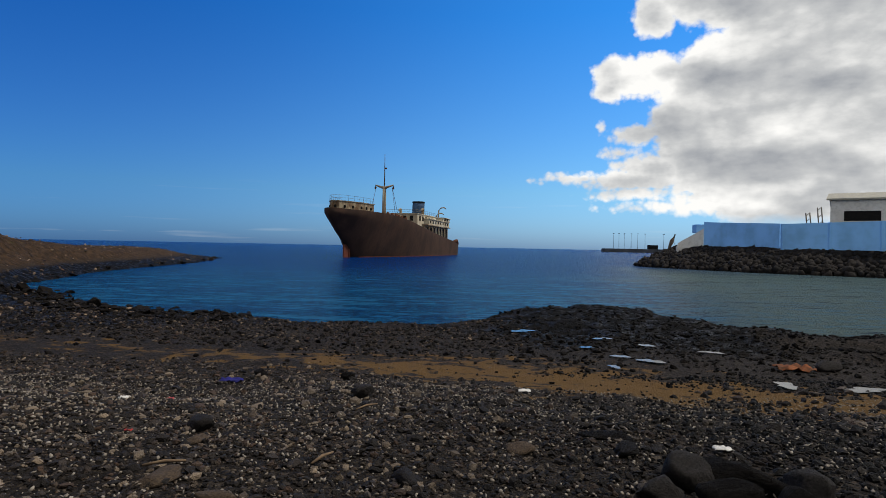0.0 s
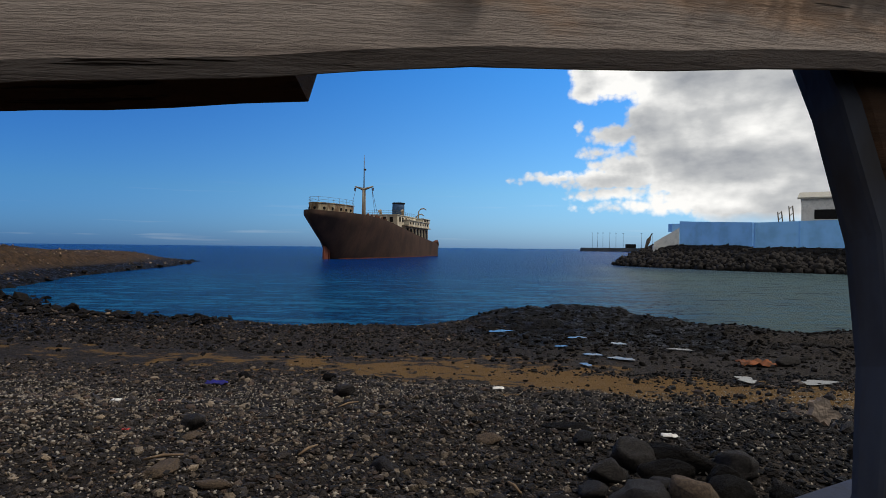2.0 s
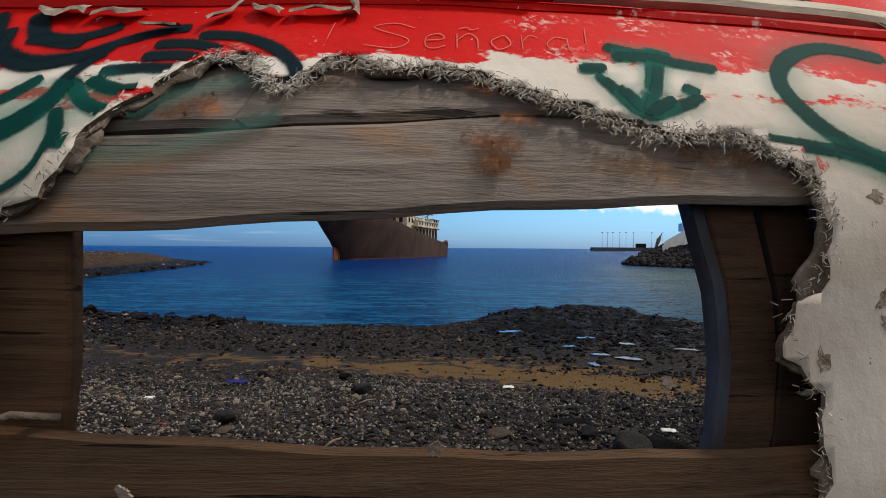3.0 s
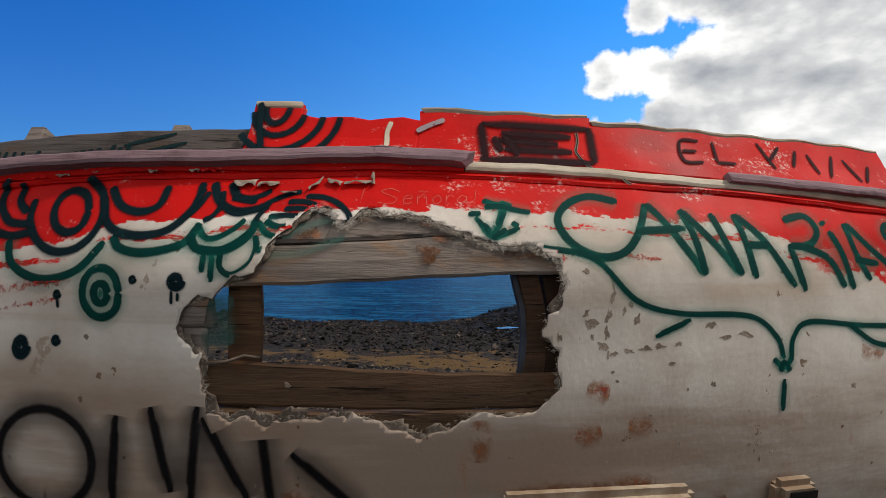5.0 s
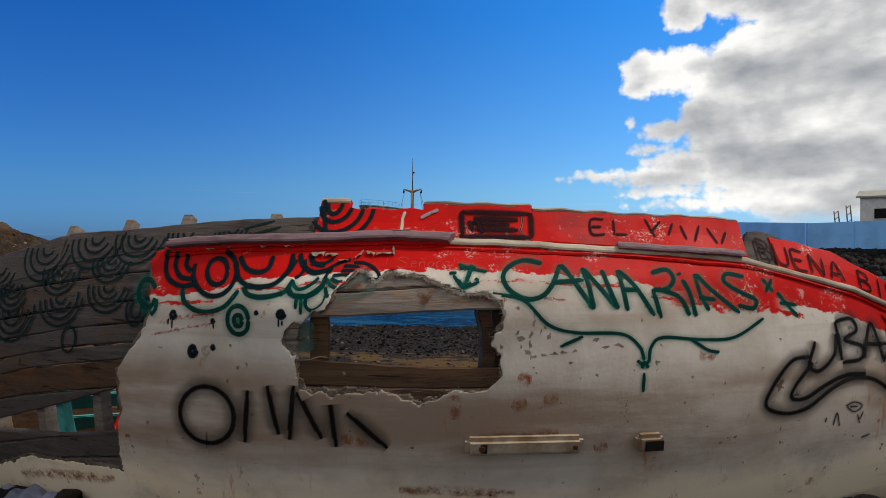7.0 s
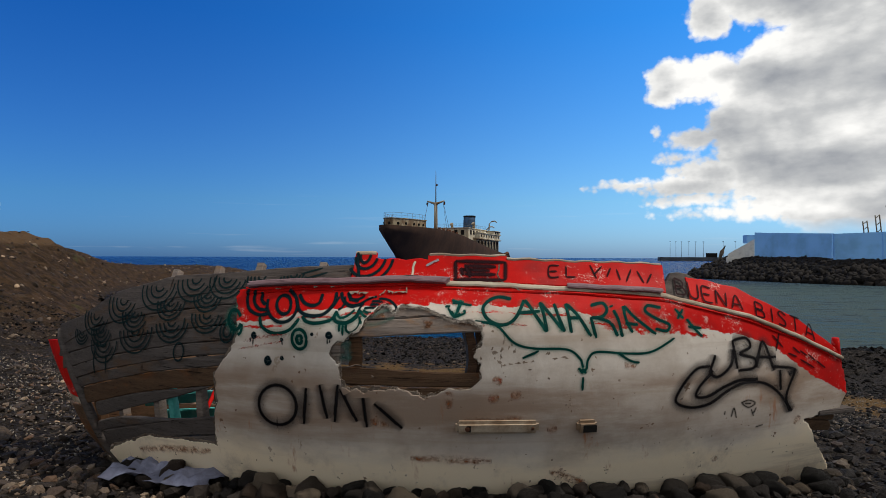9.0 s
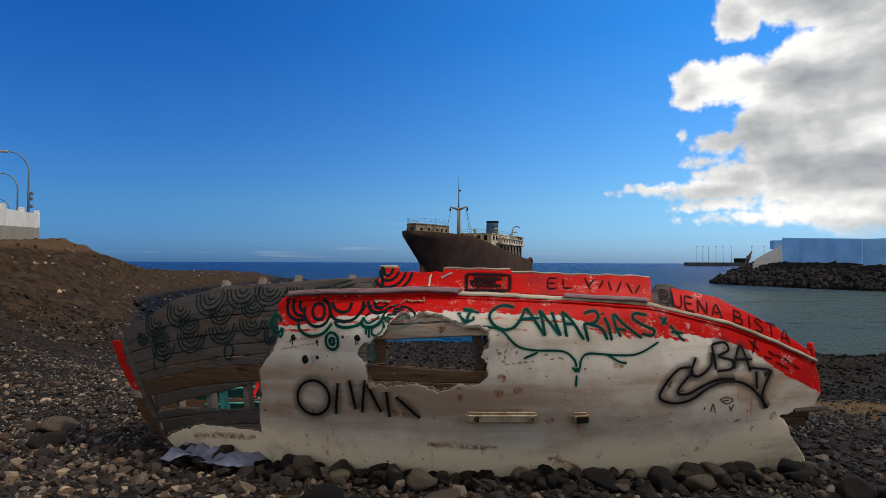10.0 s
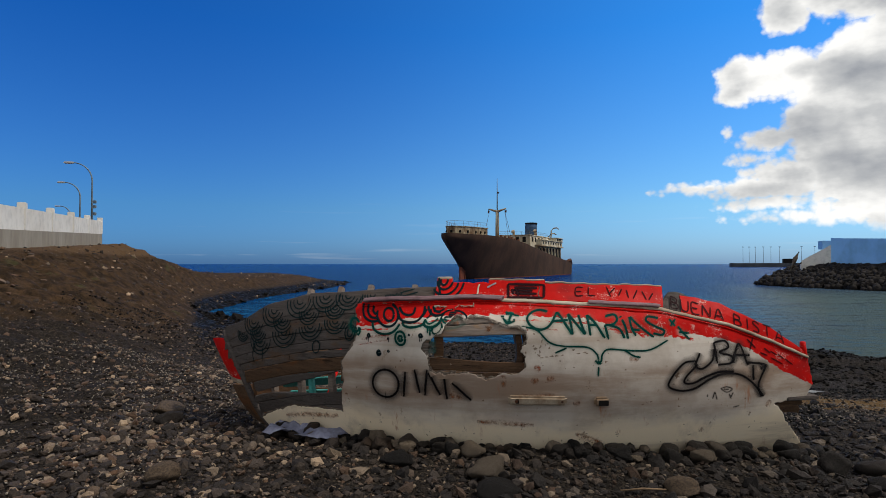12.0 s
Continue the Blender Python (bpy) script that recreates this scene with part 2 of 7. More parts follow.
# weathered bare planking, grain along the hull
def wood_mat(name, light, dark, green=0.0, tan=0.7, var=0.3):
    m = Mat(name)
    grain = m.noise(4, 10, 0.78, (0.35, 1, 7))
    fine = m.noise(70, 6, 0.75, (0.05, 1, 1.8))
    crack = m.noise(16, 5, 0.6, (0.09, 1, 3.2), "Object", (3, 1, 8))
    blot = m.noise(4.5, 8, 0.72, (0.6, 1, 1.3))
    col = m.ramp(grain, (0.28, dark), (0.74, light), (0.5, tuple(0.5 * (p + q) for p, q in zip(light, dark))))
    col = m.mix(m.math("MULTIPLY", m.step(fine, 0.50, 0.68), 0.6), col, tuple(c * 0.45 for c in dark))
    col = m.mix(m.step(blot, 0.54, 0.68, 0, 0.7), col, tuple(c * 0.45 for c in dark))
    col = m.mix(m.math("MULTIPLY", m.each(), var), col, tuple(c * 0.62 for c in dark))
    col = m.mix(m.step(m.noise(3.8, 7, 0.68, (0.5, 1, 1.4), "Object", (2.3, 0, 5.1)), 0.52, 0.66, 0, tan), col, tuple(c * f for c, f in zip(light, (0.80, 0.52, 0.30))))
    if green:
        col = m.mix(m.step(m.noise(5, 3, 0.5, None, "Object", (4, 2, 1)), 0.55, 0.7, 0, green), col, (0.03, 0.11, 0.10))
    split = m.step(crack, 0.64, 0.67)
    col = m.mix(m.math("MULTIPLY", split, 0.85), col, tuple(c * 0.2 for c in dark))
    h = m.math("ADD", m.math("MULTIPLY", grain, 0.5), m.math("MULTIPLY_ADD", split, -0.8, fine))
    return m.done(col, 0.85, m.bump(h, 0.8, 0.005))


WOOD = wood_mat("weathered_grey_wood", (0.33, 0.275, 0.235), (0.125, 0.096, 0.082))
WOOD_BOW = wood_mat("dark_grey_painted_wood", (0.128, 0.108, 0.098), (0.044, 0.036, 0.033), 0.0, 0.65, 0.14)
WOOD_DARK = wood_mat("dark_damp_wood", (0.175, 0.100, 0.056), (0.048, 0.028, 0.017))
RIB_WOOD = wood_mat("old_rib_wood", (0.17, 0.088, 0.044), (0.05, 0.028, 0.017))
# darkened copy of the rib wood: shade inside the hull put into the colour
RIB_SHADED = wood_mat("rib_wood_with_shade_in_colour", (0.055, 0.030, 0.018), (0.018, 0.011, 0.008))
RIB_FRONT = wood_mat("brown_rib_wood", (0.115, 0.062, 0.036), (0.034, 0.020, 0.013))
# side face of the brown rib: blue sky light put into its colour
RIB_SKYLIT = plain("skylit_blue_rib_side", (0.062, 0.070, 0.095), (0.032, 0.026, 0.022), 9, 0.75, bump=0.5, stretch=(1, 1, 0.4))

RED_EDGE = ((-3.3, 1.0), (-1.3, 1.143), (-1.09, 1.159), (-0.873, 1.197), (-0.82, 1.227), (-0.597, 1.241), (-0.364, 1.261), (-0.135, 1.274), (0.318, 1.271), (0.67, 1.253),
            (0.80, 1.254), (0.97, 1.209), (1.143, 1.18), (1.54, 1.146), (1.69, 1.115), (2.1, 1.03), (2.57, 0.765), (2.95, 0.555), (3.3, 0.35))


def hull_paint(name, only_red=False):
    """Sheathing paint: red topsides with a chipped edge over white, a thin red line below, rust and dirt."""
    m = Mat(name)
    xyz = m.sep()
    x, z = xyz[0], xyz[2]
    wide = m.noise(2.2, 6, 0.62)
    chip = m.noise(26, 7, 0.68, (0.8, 1, 1.2))
    chips = m.noise(70, 4, 0.7)
    # white body, cream towards the keel
    white = m.mix(m.step(wide, 0.35, 0.7), (0.63, 0.57, 0.505), (0.43, 0.36, 0.30))
    cream = m.math("ADD", z, m.math("MULTIPLY_ADD", m.noise(1.2, 6, 0.6, (0.5, 1, 1.6), "Object", (3, 3, 1)), 0.5, -0.25))
    white = m.mix(m.step(cream, 0.46, 0.26, 0, 0.9), white, (0.90, 0.75, 0.54))
    # brown weathering in long streaks along the turn of the side
    streak_ = m.noise(1.1, 7, 0.66, (0.35, 1, 3.2), "Object", (1, 2, 6))
    zone = m.math("MULTIPLY", m.step(cream, 0.92, 0.72), m.step(cream, 0.34, 0.52))
    white = m.mix(m.math("MULTIPLY", m.step(streak_, 0.38, 0.60, 0.30, 0.85), zone), white, (0.26, 0.17, 0.115))
    band = m.noise(1.0, 6, 0.62, (0.22, 1, 8))
    white = m.mix(m.step(band, 0.52, 0.66, 0, 0.35), white, (0.36, 0.265, 0.19))
    dirt = m.noise(2.4, 8, 0.7, (1.0, 1, 0.8), "Object", (9, 4, 2))
    white = m.mix(m.step(dirt, 0.53, 0.70, 0, 0.45), white, (0.33, 0.255, 0.20))
    # rust runs and pits
    run = m.noise(3.0, 7, 0.72, (2.2, 1, 0.5), "Object", (7, 0, 2))
    white = m.mix(m.math("MULTIPLY", m.step(run, 0.585, 0.70, 0, 0.75), m.step(z, 1.1, 0.8)), white, (0.36, 0.135, 0.055))
    pit = m.noise(15, 5, 0.6, None, "Object", (1, 3, 9))
    white = m.mix(m.step(pit, 0.675, 0.69, 0, 0.85), white, (0.14, 0.075, 0.04))
    flake = m.noise(7.5, 6, 0.7, (1, 1, 0.7), "Object", (5, 1, 4))
    flake_f = m.step(flake, 0.655, 0.665)
    white = m.mix(m.math("MULTIPLY", flake_f, 0.75), white, (0.30, 0.225, 0.17))
    # red
    redc = m.mix(m.step(m.noise(5, 5, 0.6), 0.35, 0.7), (0.54, 0.004, 0.002), (0.42, 0.003, 0.002))
    redc = m.mix(m.step(m.noise(9, 8, 0.72, None, "Object", (2, 2, 2)), 0.62, 0.68, 0, 0.6), redc, (0.62, 0.42, 0.37))
    redc = m.mix(m.step(chips, 0.68, 0.72, 0, 0.8), redc, (0.68, 0.62, 0.55))
    rub = m.step(m.noise(5.5, 5, 0.65, (0.8, 1, 1.2), "Object", (4, 7, 2)), 0.56, 0.66)
    redc = m.mix(m.math("MULTIPLY", rub, m.step(m.noise(85, 5, 0.75), 0.50, 0.58, 0, 0.85)), redc, (0.60, 0.50, 0.44))
    redc = m.mix(m.step(m.noise(3, 4, 0.6, (0.6, 1, 1), "Object", (9, 2, 1)), 0.58, 0.75, 0, 0.5), redc, (0.22, 0.012, 0.012))
    if only_red:
        col = redc
    else:
        e = m.curve(x, RED_EDGE)
        d = m.math("SUBTRACT", z, e)
        d2 = m.math("ADD", d, m.math("ADD", m.math("MULTIPLY_ADD", chip, 0.05, -0.025), m.math("MULTIPLY_ADD", m.noise(8, 5, 0.7, (0.7, 1, 1.3), "Object", (6, 3, 5)), 0.07, -0.035)))
        top = m.step(d2, -0.002, 0.003)
        line = m.math("SUBTRACT", 0.010, m.math("ABSOLUTE", m.math("ADD", d2, 0.040)))
        patchy = m.step(m.noise(6, 6, 0.75, (0.8, 1, 2), "Object", (3, 8, 3)), 0.47, 0.53)
        right = m.math("MULTIPLY", m.step(line, 0.0, 0.004), patchy)
        tail = m.step(m.math("ADD", x, m.math("MULTIPLY", chip, 0.3)), 1.9, 2.0, 1.0, 0.0)
        right = m.math("MULTIPLY", right, tail)
        # a broad chipped tongue of red below the edge amidships
        tongue = m.math("MULTIPLY", m.step(m.math("ADD", d2, m.math("MULTIPLY_ADD", flake, 0.2, 0.0)), 0.03, 0.045), m.step(x, 1.0, 1.2))
        tongue = m.math("MULTIPLY", tongue, m.math("MULTIPLY", m.step(x, 1.62, 1.72, 1, 0), m.step(d2, -0.12, -0.1)))
        f = m.math("MAXIMUM", top, m.math("MAXIMUM", right, tongue))
        col = m.mix(f, white, redc)
    h = m.math("ADD", m.math("MULTIPLY", wide, 1.5), m.math("MULTIPLY", chips, 0.25))
    h = m.math("SUBTRACT", h, m.math("MULTIPLY", flake_f, 0.5))
    return m.done(col, m.step(wide, 0.3, 0.7, 0.5, 0.72), m.bump(h, 0.35, 0.01), 0.0, None, 0.10)


SKIN = hull_paint("sheathing_paint")
RED = hull_paint("chipped_red_paint", True)
CREAM = plain("chipped_cream_paint", (0.48, 0.41, 0.32), (0.29, 0.215, 0.15), 7, 0.6, bump=0.4, stretch=(0.5, 1, 2))
BARE = plain("bare_patch_under_peeled_paint", (0.30, 0.235, 0.185), (0.17, 0.125, 0.095), 22, 0.9, bump=1.0, fine=140, dist=0.003)
OLD_PAINT = plain("old_peeling_paint", (0.36, 0.30, 0.24), (0.20, 0.15, 0.115), 30, 0.8, bump=0.6, fine=90)
FIBRE = plain("frayed_glass_fibre", (0.50, 0.45, 0.39), (0.28, 0.235, 0.19), 9, 0.8)
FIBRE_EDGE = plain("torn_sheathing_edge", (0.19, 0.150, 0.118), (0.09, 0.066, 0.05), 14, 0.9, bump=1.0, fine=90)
RAIL = wood_mat("rail_wood_with_red_remains", (0.34, 0.235, 0.255), (0.15, 0.082, 0.092), 0.0, 0.0)
SKID_PAINT = plain("worn_cream_block_paint", (0.40, 0.32, 0.235), (0.22, 0.145, 0.09), 9, 0.75, bump=0.5, fine=60)
RUST = plain("rusty_iron", (0.13, 0.05, 0.025), (0.05, 0.026, 0.018), 30, 0.85, bump=0.6)
TEAL = plain("turquoise_paint", (0.05, 0.30, 0.27), (0.10, 0.36, 0.34), 6, 0.6, bump=0.4)
BLUE_IN = plain("faded_blue_inner_paint", (0.018, 0.030, 0.075), (0.012, 0.018, 0.035), 6, 0.65, bump=0.4)


WIDE = {}


def spray(name, color, soft=0.45, halo=0.0, mist=None, strong=1.0):
    """Spray paint on a stroke: solid middle, feathered edge, a mist of overspray beside it."""
    m = Mat(name)
    k = 2.1 if mist else 1.0
    uv = m.sep("UV")
    v = m.math("MULTIPLY", m.math("ABSOLUTE", m.math("MULTIPLY_ADD", uv[1], 2.0, -1.0)), k)
    n = m.noise(300, 3, 0.7)
    w = m.math("ADD", v, m.math("MULTIPLY_ADD", n, 0.5, -0.25))
    core = m.step(w, 0.62 * (1.0 - soft), 0.68, 0.97, 0.0)
    a = m.math("MAXIMUM", core, m.step(v, 0.35, k, halo, 0.0))
    wear = m.step(m.noise(22, 6, 0.7), 0.66, 0.70, strong, 0.45 * strong)
    a = m.math("MULTIPLY", a, wear)
    col = m.mix(m.noise(12, 4, 0.5), tuple(c * 0.7 for c in color), tuple(c * 1.3 for c in color))
    if mist:
        col = m.mix(m.step(core, 0.0, 0.7), mist, col)
    mat = m.done(col, 0.7, None, 0, a, 0.05)
    WIDE[mat.name] = k
    return mat


BLACK_SPRAY = spray("black_spray_paint", (0.008, 0.007, 0.008), 0.80, 0.42, (0.05, 0.045, 0.045))
GREEN_SPRAY = spray("dark_green_spray_paint", (0.0005, 0.036, 0.030), 0.30, 0.24, (0.02, 0.22, 0.16))
NAVY_SPRAY = spray("blackish_green_spray_paint", (0.003, 0.013, 0.017), 0.35, 0.26)
PALE_SCRATCH = spray("pale_scratched_letters", (0.50, 0.13, 0.10), 0.5)
FAINT_SPRAY = spray("faded_dark_spray_paint", (0.020, 0.006, 0.008), 0.8)


def blotch(name, color, cut=0.5, fuzz=0.06, scale=34, strength=0.95):
    """Ragged patches: worn-off paint, rust."""
    m = Mat(name)
    uv = m.sep("UV")
    v = m.math("ABSOLUTE", m.math("MULTIPLY_ADD", uv[1], 2.0, -1.0))
    n = m.noise(scale, 6, 0.7)
    v = m.math("ADD", m.math("MULTIPLY", v, 0.35), n)
    a = m.step(v, cut + 0.15 + fuzz, cut + 0.15, 0.0, strength)
    a = m.math("MULTIPLY", a, m.step(m.math("ABSOLUTE", m.math("MULTIPLY_ADD", uv[1], 2.0, -1.0)), 1.0, 0.25))
    a = m.math("MULTIPLY", a, m.step(m.noise(scale * 2.5, 5, 0.75, None, "Object", (3, 3, 3)), 0.36, 0.62))
    g = m.noise(90, 4, 0.7)
    col = m.mix(g, tuple(c * 0.5 for c in color), tuple(c * 1.4 for c in color))
    return m.done(col, 0.9, m.bump(g, 0.6, 0.004), 0, a)


RUST_STAIN = blotch("orange_rust_stain", (0.34, 0.125, 0.05), 0.32, 0.42, 9, 0.72)
PLANK_RUST = blotch("dark_rust_in_wood", (0.10, 0.040, 0.014), 0.40, 0.25, 30, 0.75)
RED_RUB = blotch("rubbed_red_paint", (0.46, 0.030, 0.018), 0.36, 0.05, 75, 0.85)
CREAM_DRIP = spray("cream_paint_drip", (0.55, 0.47, 0.36), 0.3)
# beach
def stone_mat(name, single, k=1.0, warm=1.0, sides=None):
    m = Mat(name)
    r = m.each() if single else m.island()
    n = m.noise(28, 5, 0.65)
    pits = m.noise(110, 3, 0.7)
    col = m.ramp(r, (0.0, (0.010, 0.0095, 0.010)), (1.0, (0.20, 0.165, 0.125)), (0.3, (0.013, 0.012, 0.012)), (0.5, (0.021, 0.018, 0.016)),
                 (0.66, (0.034, 0.030, 0.029)), (0.78, (0.050, 0.033, 0.023)), (0.87, (0.078, 0.068, 0.059)), (0.94, (0.118, 0.099, 0.078)), (0.98, (0.145, 0.121, 0.094)))
    col = m.mix(m.math("MULTIPLY", m.step(n, 0.35, 0.7), 0.5), col, m.mix(0.5, col, (0.02, 0.018, 0.017)))
    col = m.mix(m.step(pits, 0.62, 0.7, 0, 0.45), col, (0.02, 0.018, 0.017))
    col = m.mix(1.0, col, (k * warm, k, k / warm), "MULTIPLY")
    if sides:      # colour factor goes from sides[0] to sides[1] along x, with a noisy border
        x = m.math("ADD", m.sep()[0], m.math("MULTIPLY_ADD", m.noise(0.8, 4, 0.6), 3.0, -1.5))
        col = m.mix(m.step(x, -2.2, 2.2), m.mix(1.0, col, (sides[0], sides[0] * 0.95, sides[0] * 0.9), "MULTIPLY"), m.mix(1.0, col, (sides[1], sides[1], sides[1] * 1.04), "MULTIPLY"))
    return m.done(col, 0.72, m.bump(m.math("ADD", n, m.math("MULTIPLY", pits, 0.7)), 1.0, 0.014))


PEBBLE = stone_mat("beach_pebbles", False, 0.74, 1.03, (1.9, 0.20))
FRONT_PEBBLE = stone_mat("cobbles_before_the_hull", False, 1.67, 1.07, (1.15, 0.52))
BROWN_PEBBLE = stone_mat("brown_grey_dry_pebbles", False, 2.1, 1.17)
COBBLE = stone_mat("basalt_cobble", True, 0.85, 1.08)
LAVA = plain("dark_lava_rock", (0.014, 0.0115, 0.0095), (0.0055, 0.0046, 0.004), 9, 0.8, bump=1.0, fine=38, dist=0.03)
LAVA.node_tree.nodes["Principled BSDF"].inputs["Specular IOR Level"].default_value = 0.08
HEAP_ROCK = plain("dark_grey_basalt_boulder", (0.025, 0.021, 0.019), (0.010, 0.0085, 0.008), 9, 0.75, bump=0.8, fine=45, dist=0.012)
DARK_STONE = plain("dark_grey_stone", (0.030, 0.025, 0.023), (0.012, 0.0105, 0.010), 12, 0.8, bump=0.9, fine=60, dist=0.01)
TAN_ROCK = plain("pale_tan_rock", (0.10, 0.071, 0.048), (0.048, 0.035, 0.025), 7, 0.85, bump=0.7, dist=0.01)


def ground_mat():
    m = Mat("beach_ground")
    xyz = m.sep()
    x, y, z = xyz[0], xyz[1], xyz[2]
    wide = m.noise(0.35, 7, 0.62)
    mid_ = m.noise(2.2, 7, 0.65)
    fine_ = m.noise(24, 5, 0.7)
    grit = m.cells(42)
    gravel = m.ramp(m.cells(30, "F1", 1), (0.0, (0.009, 0.0078, 0.007)), (1.0, (0.085, 0.067, 0.050)), (0.6, (0.025, 0.020, 0.016)))
    gravel = m.mix(m.step(mid_, 0.4, 0.7, 0, 0.6), gravel, (0.021, 0.0165, 0.0135))
    # sand band running along the beach
    c = m.math("ADD", y, m.math("ADD", m.math("MULTIPLY", x, 0.20), m.math("MULTIPLY", m.math("MAXIMUM", x, 0.0), 0.33)))
    c = m.math("ADD", c, m.math("MULTIPLY_ADD", wide, 3.0, -1.5))
    off = m.math("ABSOLUTE", m.math("SUBTRACT", c, 9.3))
    sand_f = m.math("SUBTRACT", m.step(x, -7, 1, 0.5, 2.1), off)
    sand_f = m.math("ADD", sand_f, m.math("MULTIPLY_ADD", mid_, 9.0, -4.8))
    sand_f = m.math("MULTIPLY", m.step(sand_f, 0.0, 0.8), m.math("MULTIPLY", m.step(x, -13, -8), m.step(fine_, 0.25, 0.45)))
    sand = m.mix(fine_, (0.185, 0.105, 0.032), (0.09, 0.052, 0.019))
    col = m.mix(sand_f, gravel, sand)
    # dark wet rock near the water
    rock_f = m.step(m.math("ADD", m.math("ADD", z, m.math("ADD", m.step(x, 1.2, -1.2, 0, 0.27), m.step(x, -8, -14, 0, -0.5))), m.math("MULTIPLY_ADD", wide, 0.5, -0.25)), -1.12, -1.30)
    col = m.mix(rock_f, col, m.mix(m.step(mid_, 0.35, 0.65), (0.003, 0.0028, 0.0024), (0.0085, 0.0072, 0.0056)))
    # brown earth on the headland
    earth = m.mix(m.step(mid_, 0.35, 0.65), (0.085, 0.050, 0.026), (0.026, 0.017, 0.010))
    earth = m.mix(m.step(m.noise(1.1, 6, 0.7, None, "Object", (3, 1, 0)), 0.58, 0.66, 0, 0.6), earth, (0.11, 0.078, 0.052))
    earth = m.mix(m.step(m.noise(0.5, 6, 0.7, None, "Object", (9, 4, 0)), 0.60, 0.68, 0, 0.6), earth, (0.075, 0.075, 0.03))
    earth = m.mix(m.step(fine_, 0.5, 0.68, 0, 0.7), earth, (0.010, 0.008, 0.006))
    path = m.math("MULTIPLY", m.step(m.math("ADD", z, m.math("MULTIPLY_ADD", mid_, 0.8, -0.4)), 2.15, 2.5), m.step(x, -20, -23))
    earth = m.mix(path, earth, m.mix(fine_, (0.14, 0.085, 0.045), (0.085, 0.052, 0.028)))
    e_f = m.math("MULTIPLY", m.step(m.math("ADD", x, m.math("MULTIPLY", wide, 8.0)), -6, -13), m.step(z, -1.15, -0.6))
    col = m.mix(e_f, col, earth)
    wet = m.math("MULTIPLY", rock_f, m.step(mid_, 0.45, 0.6))
    h = m.math("ADD", m.math("MULTIPLY", grit, -0.7), m.math("ADD", fine_, m.math("MULTIPLY", mid_, 1.2)))
    return m.done(col, m.step(wet, 0.0, 1.0, 0.85, 0.45), m.bump(h, 1.0, 0.05), 0.0, None, 0.09)


LOWER_PEBBLE = stone_mat("lower_beach_stones", False, 0.95, 1.14)
GROUND = ground_mat()


def sea_mat():
    m = Mat("sea_water")
    xyz = m.sep()
    x, y = xyz[0], xyz[1]
    big = m.noise(0.12, 5, 0.6, (0.6, 1.4, 1))
    rip = m.noise(2.4, 6, 0.68, (1.0, 0.75, 1))
    small = m.noise(5.0, 4, 0.6, (0.6, 1.4, 1))
    # pale green-grey shallows on one side, the cloud's reflection put into the colour
    bay = m.math("ADD", m.math("MULTIPLY", x, 0.066), m.math("MULTIPLY", y, -0.0105))
    bay = m.math("ADD", bay, m.math("MULTIPLY_ADD", m.noise(0.05, 4, 0.5), 0.8, -0.4))
    cloud_pale = m.step(bay, -0.25, 0.6)
    near = m.step(y, 75, 25)
    deep = m.mix(near, (0.001, 0.034, 0.165), (0.002, 0.078, 0.205))
    col = m.mix(m.math("MULTIPLY", cloud_pale, m.step(y, 120, 60)), deep, (0.118, 0.17, 0.155))
    col = m.mix(m.math("MULTIPLY", m.step(big, 0.45, 0.7, 0, 0.5), m.step(cloud_pale, 0.2, 0.8, 1, 0.15)), col, (0.001, 0.022, 0.125))
    # ripples: bright glints and dark troughs put into the colour as streaks
    col = m.mix(m.math("MULTIPLY", m.step(rip, 0.46, 0.60, 0, 0.75), m.step(cloud_pale, 0.2, 0.9, 1, 0.2)), col, (0.001, 0.016, 0.095))
    col = m.mix(m.math("MULTIPLY", m.step(rip, 0.47, 0.36, 0, 0.35), near), col, (0.012, 0.15, 0.31))
    chop = m.noise(0.9, 7, 0.72, (0.45, 1.8, 1), "Object", (3, 7, 0))
    col = m.mix(m.math("MULTIPLY", m.step(chop, 0.50, 0.60, 0, 0.8), m.math("MULTIPLY", m.step(y, 90, 25), m.step(cloud_pale, 0.2, 0.9, 1, 0.35))), col, (0.022, 0.165, 0.34))
    col = m.mix(m.step(chop, 0.46, 0.34, 0, 0.5), col, (0.001, 0.016, 0.085))
    h = m.math("ADD", m.math("MULTIPLY", rip, 1.0), m.math("ADD", m.math("MULTIPLY", small, 0.22), m.math("MULTIPLY", big, 2.0)))
    h = m.math("ADD", h, m.math("MULTIPLY", chop, 1.5))
    nrm = m.bump(h, 1.0, 0.6)
    m.done(col, 0.22, nrm, 0, None, 0.012)
    m.bsdf.inputs["IOR"].default_value = 1.33
    return m.m


SEA_MAT = sea_mat()
PUDDLE = plain("still_puddle_water", (0.05, 0.05, 0.05), (0.03, 0.03, 0.03), 2, 0.10, bump=0.06)

# the ship
SHIP_HULL = plain("rusted_ship_plating", (0.078, 0.043, 0.029), (0.042, 0.026, 0.019), 0.22, 0.8, bump=0.3, stretch=(1, 1, 0.5), fine=2.2, dist=0.05)
SHIP_RED = plain("red_oxide_underwater_paint", (0.16, 0.045, 0.025), (0.09, 0.03, 0.02), 0.6, 0.8, bump=0.3, fine=3)
SHIP_CREAM = plain("rust_streaked_cream_paint", (0.42, 0.39, 0.30), (0.20, 0.13, 0.075), 0.5, 0.7, bump=0.3, stretch=(1, 1, 0.35), fine=3)
SHIP_POOP = plain("heavily_rusted_cream_paint", (0.36, 0.30, 0.20), (0.12, 0.065, 0.035), 1.1, 0.8, bump=0.3, stretch=(1, 1, 0.5), fine=3)
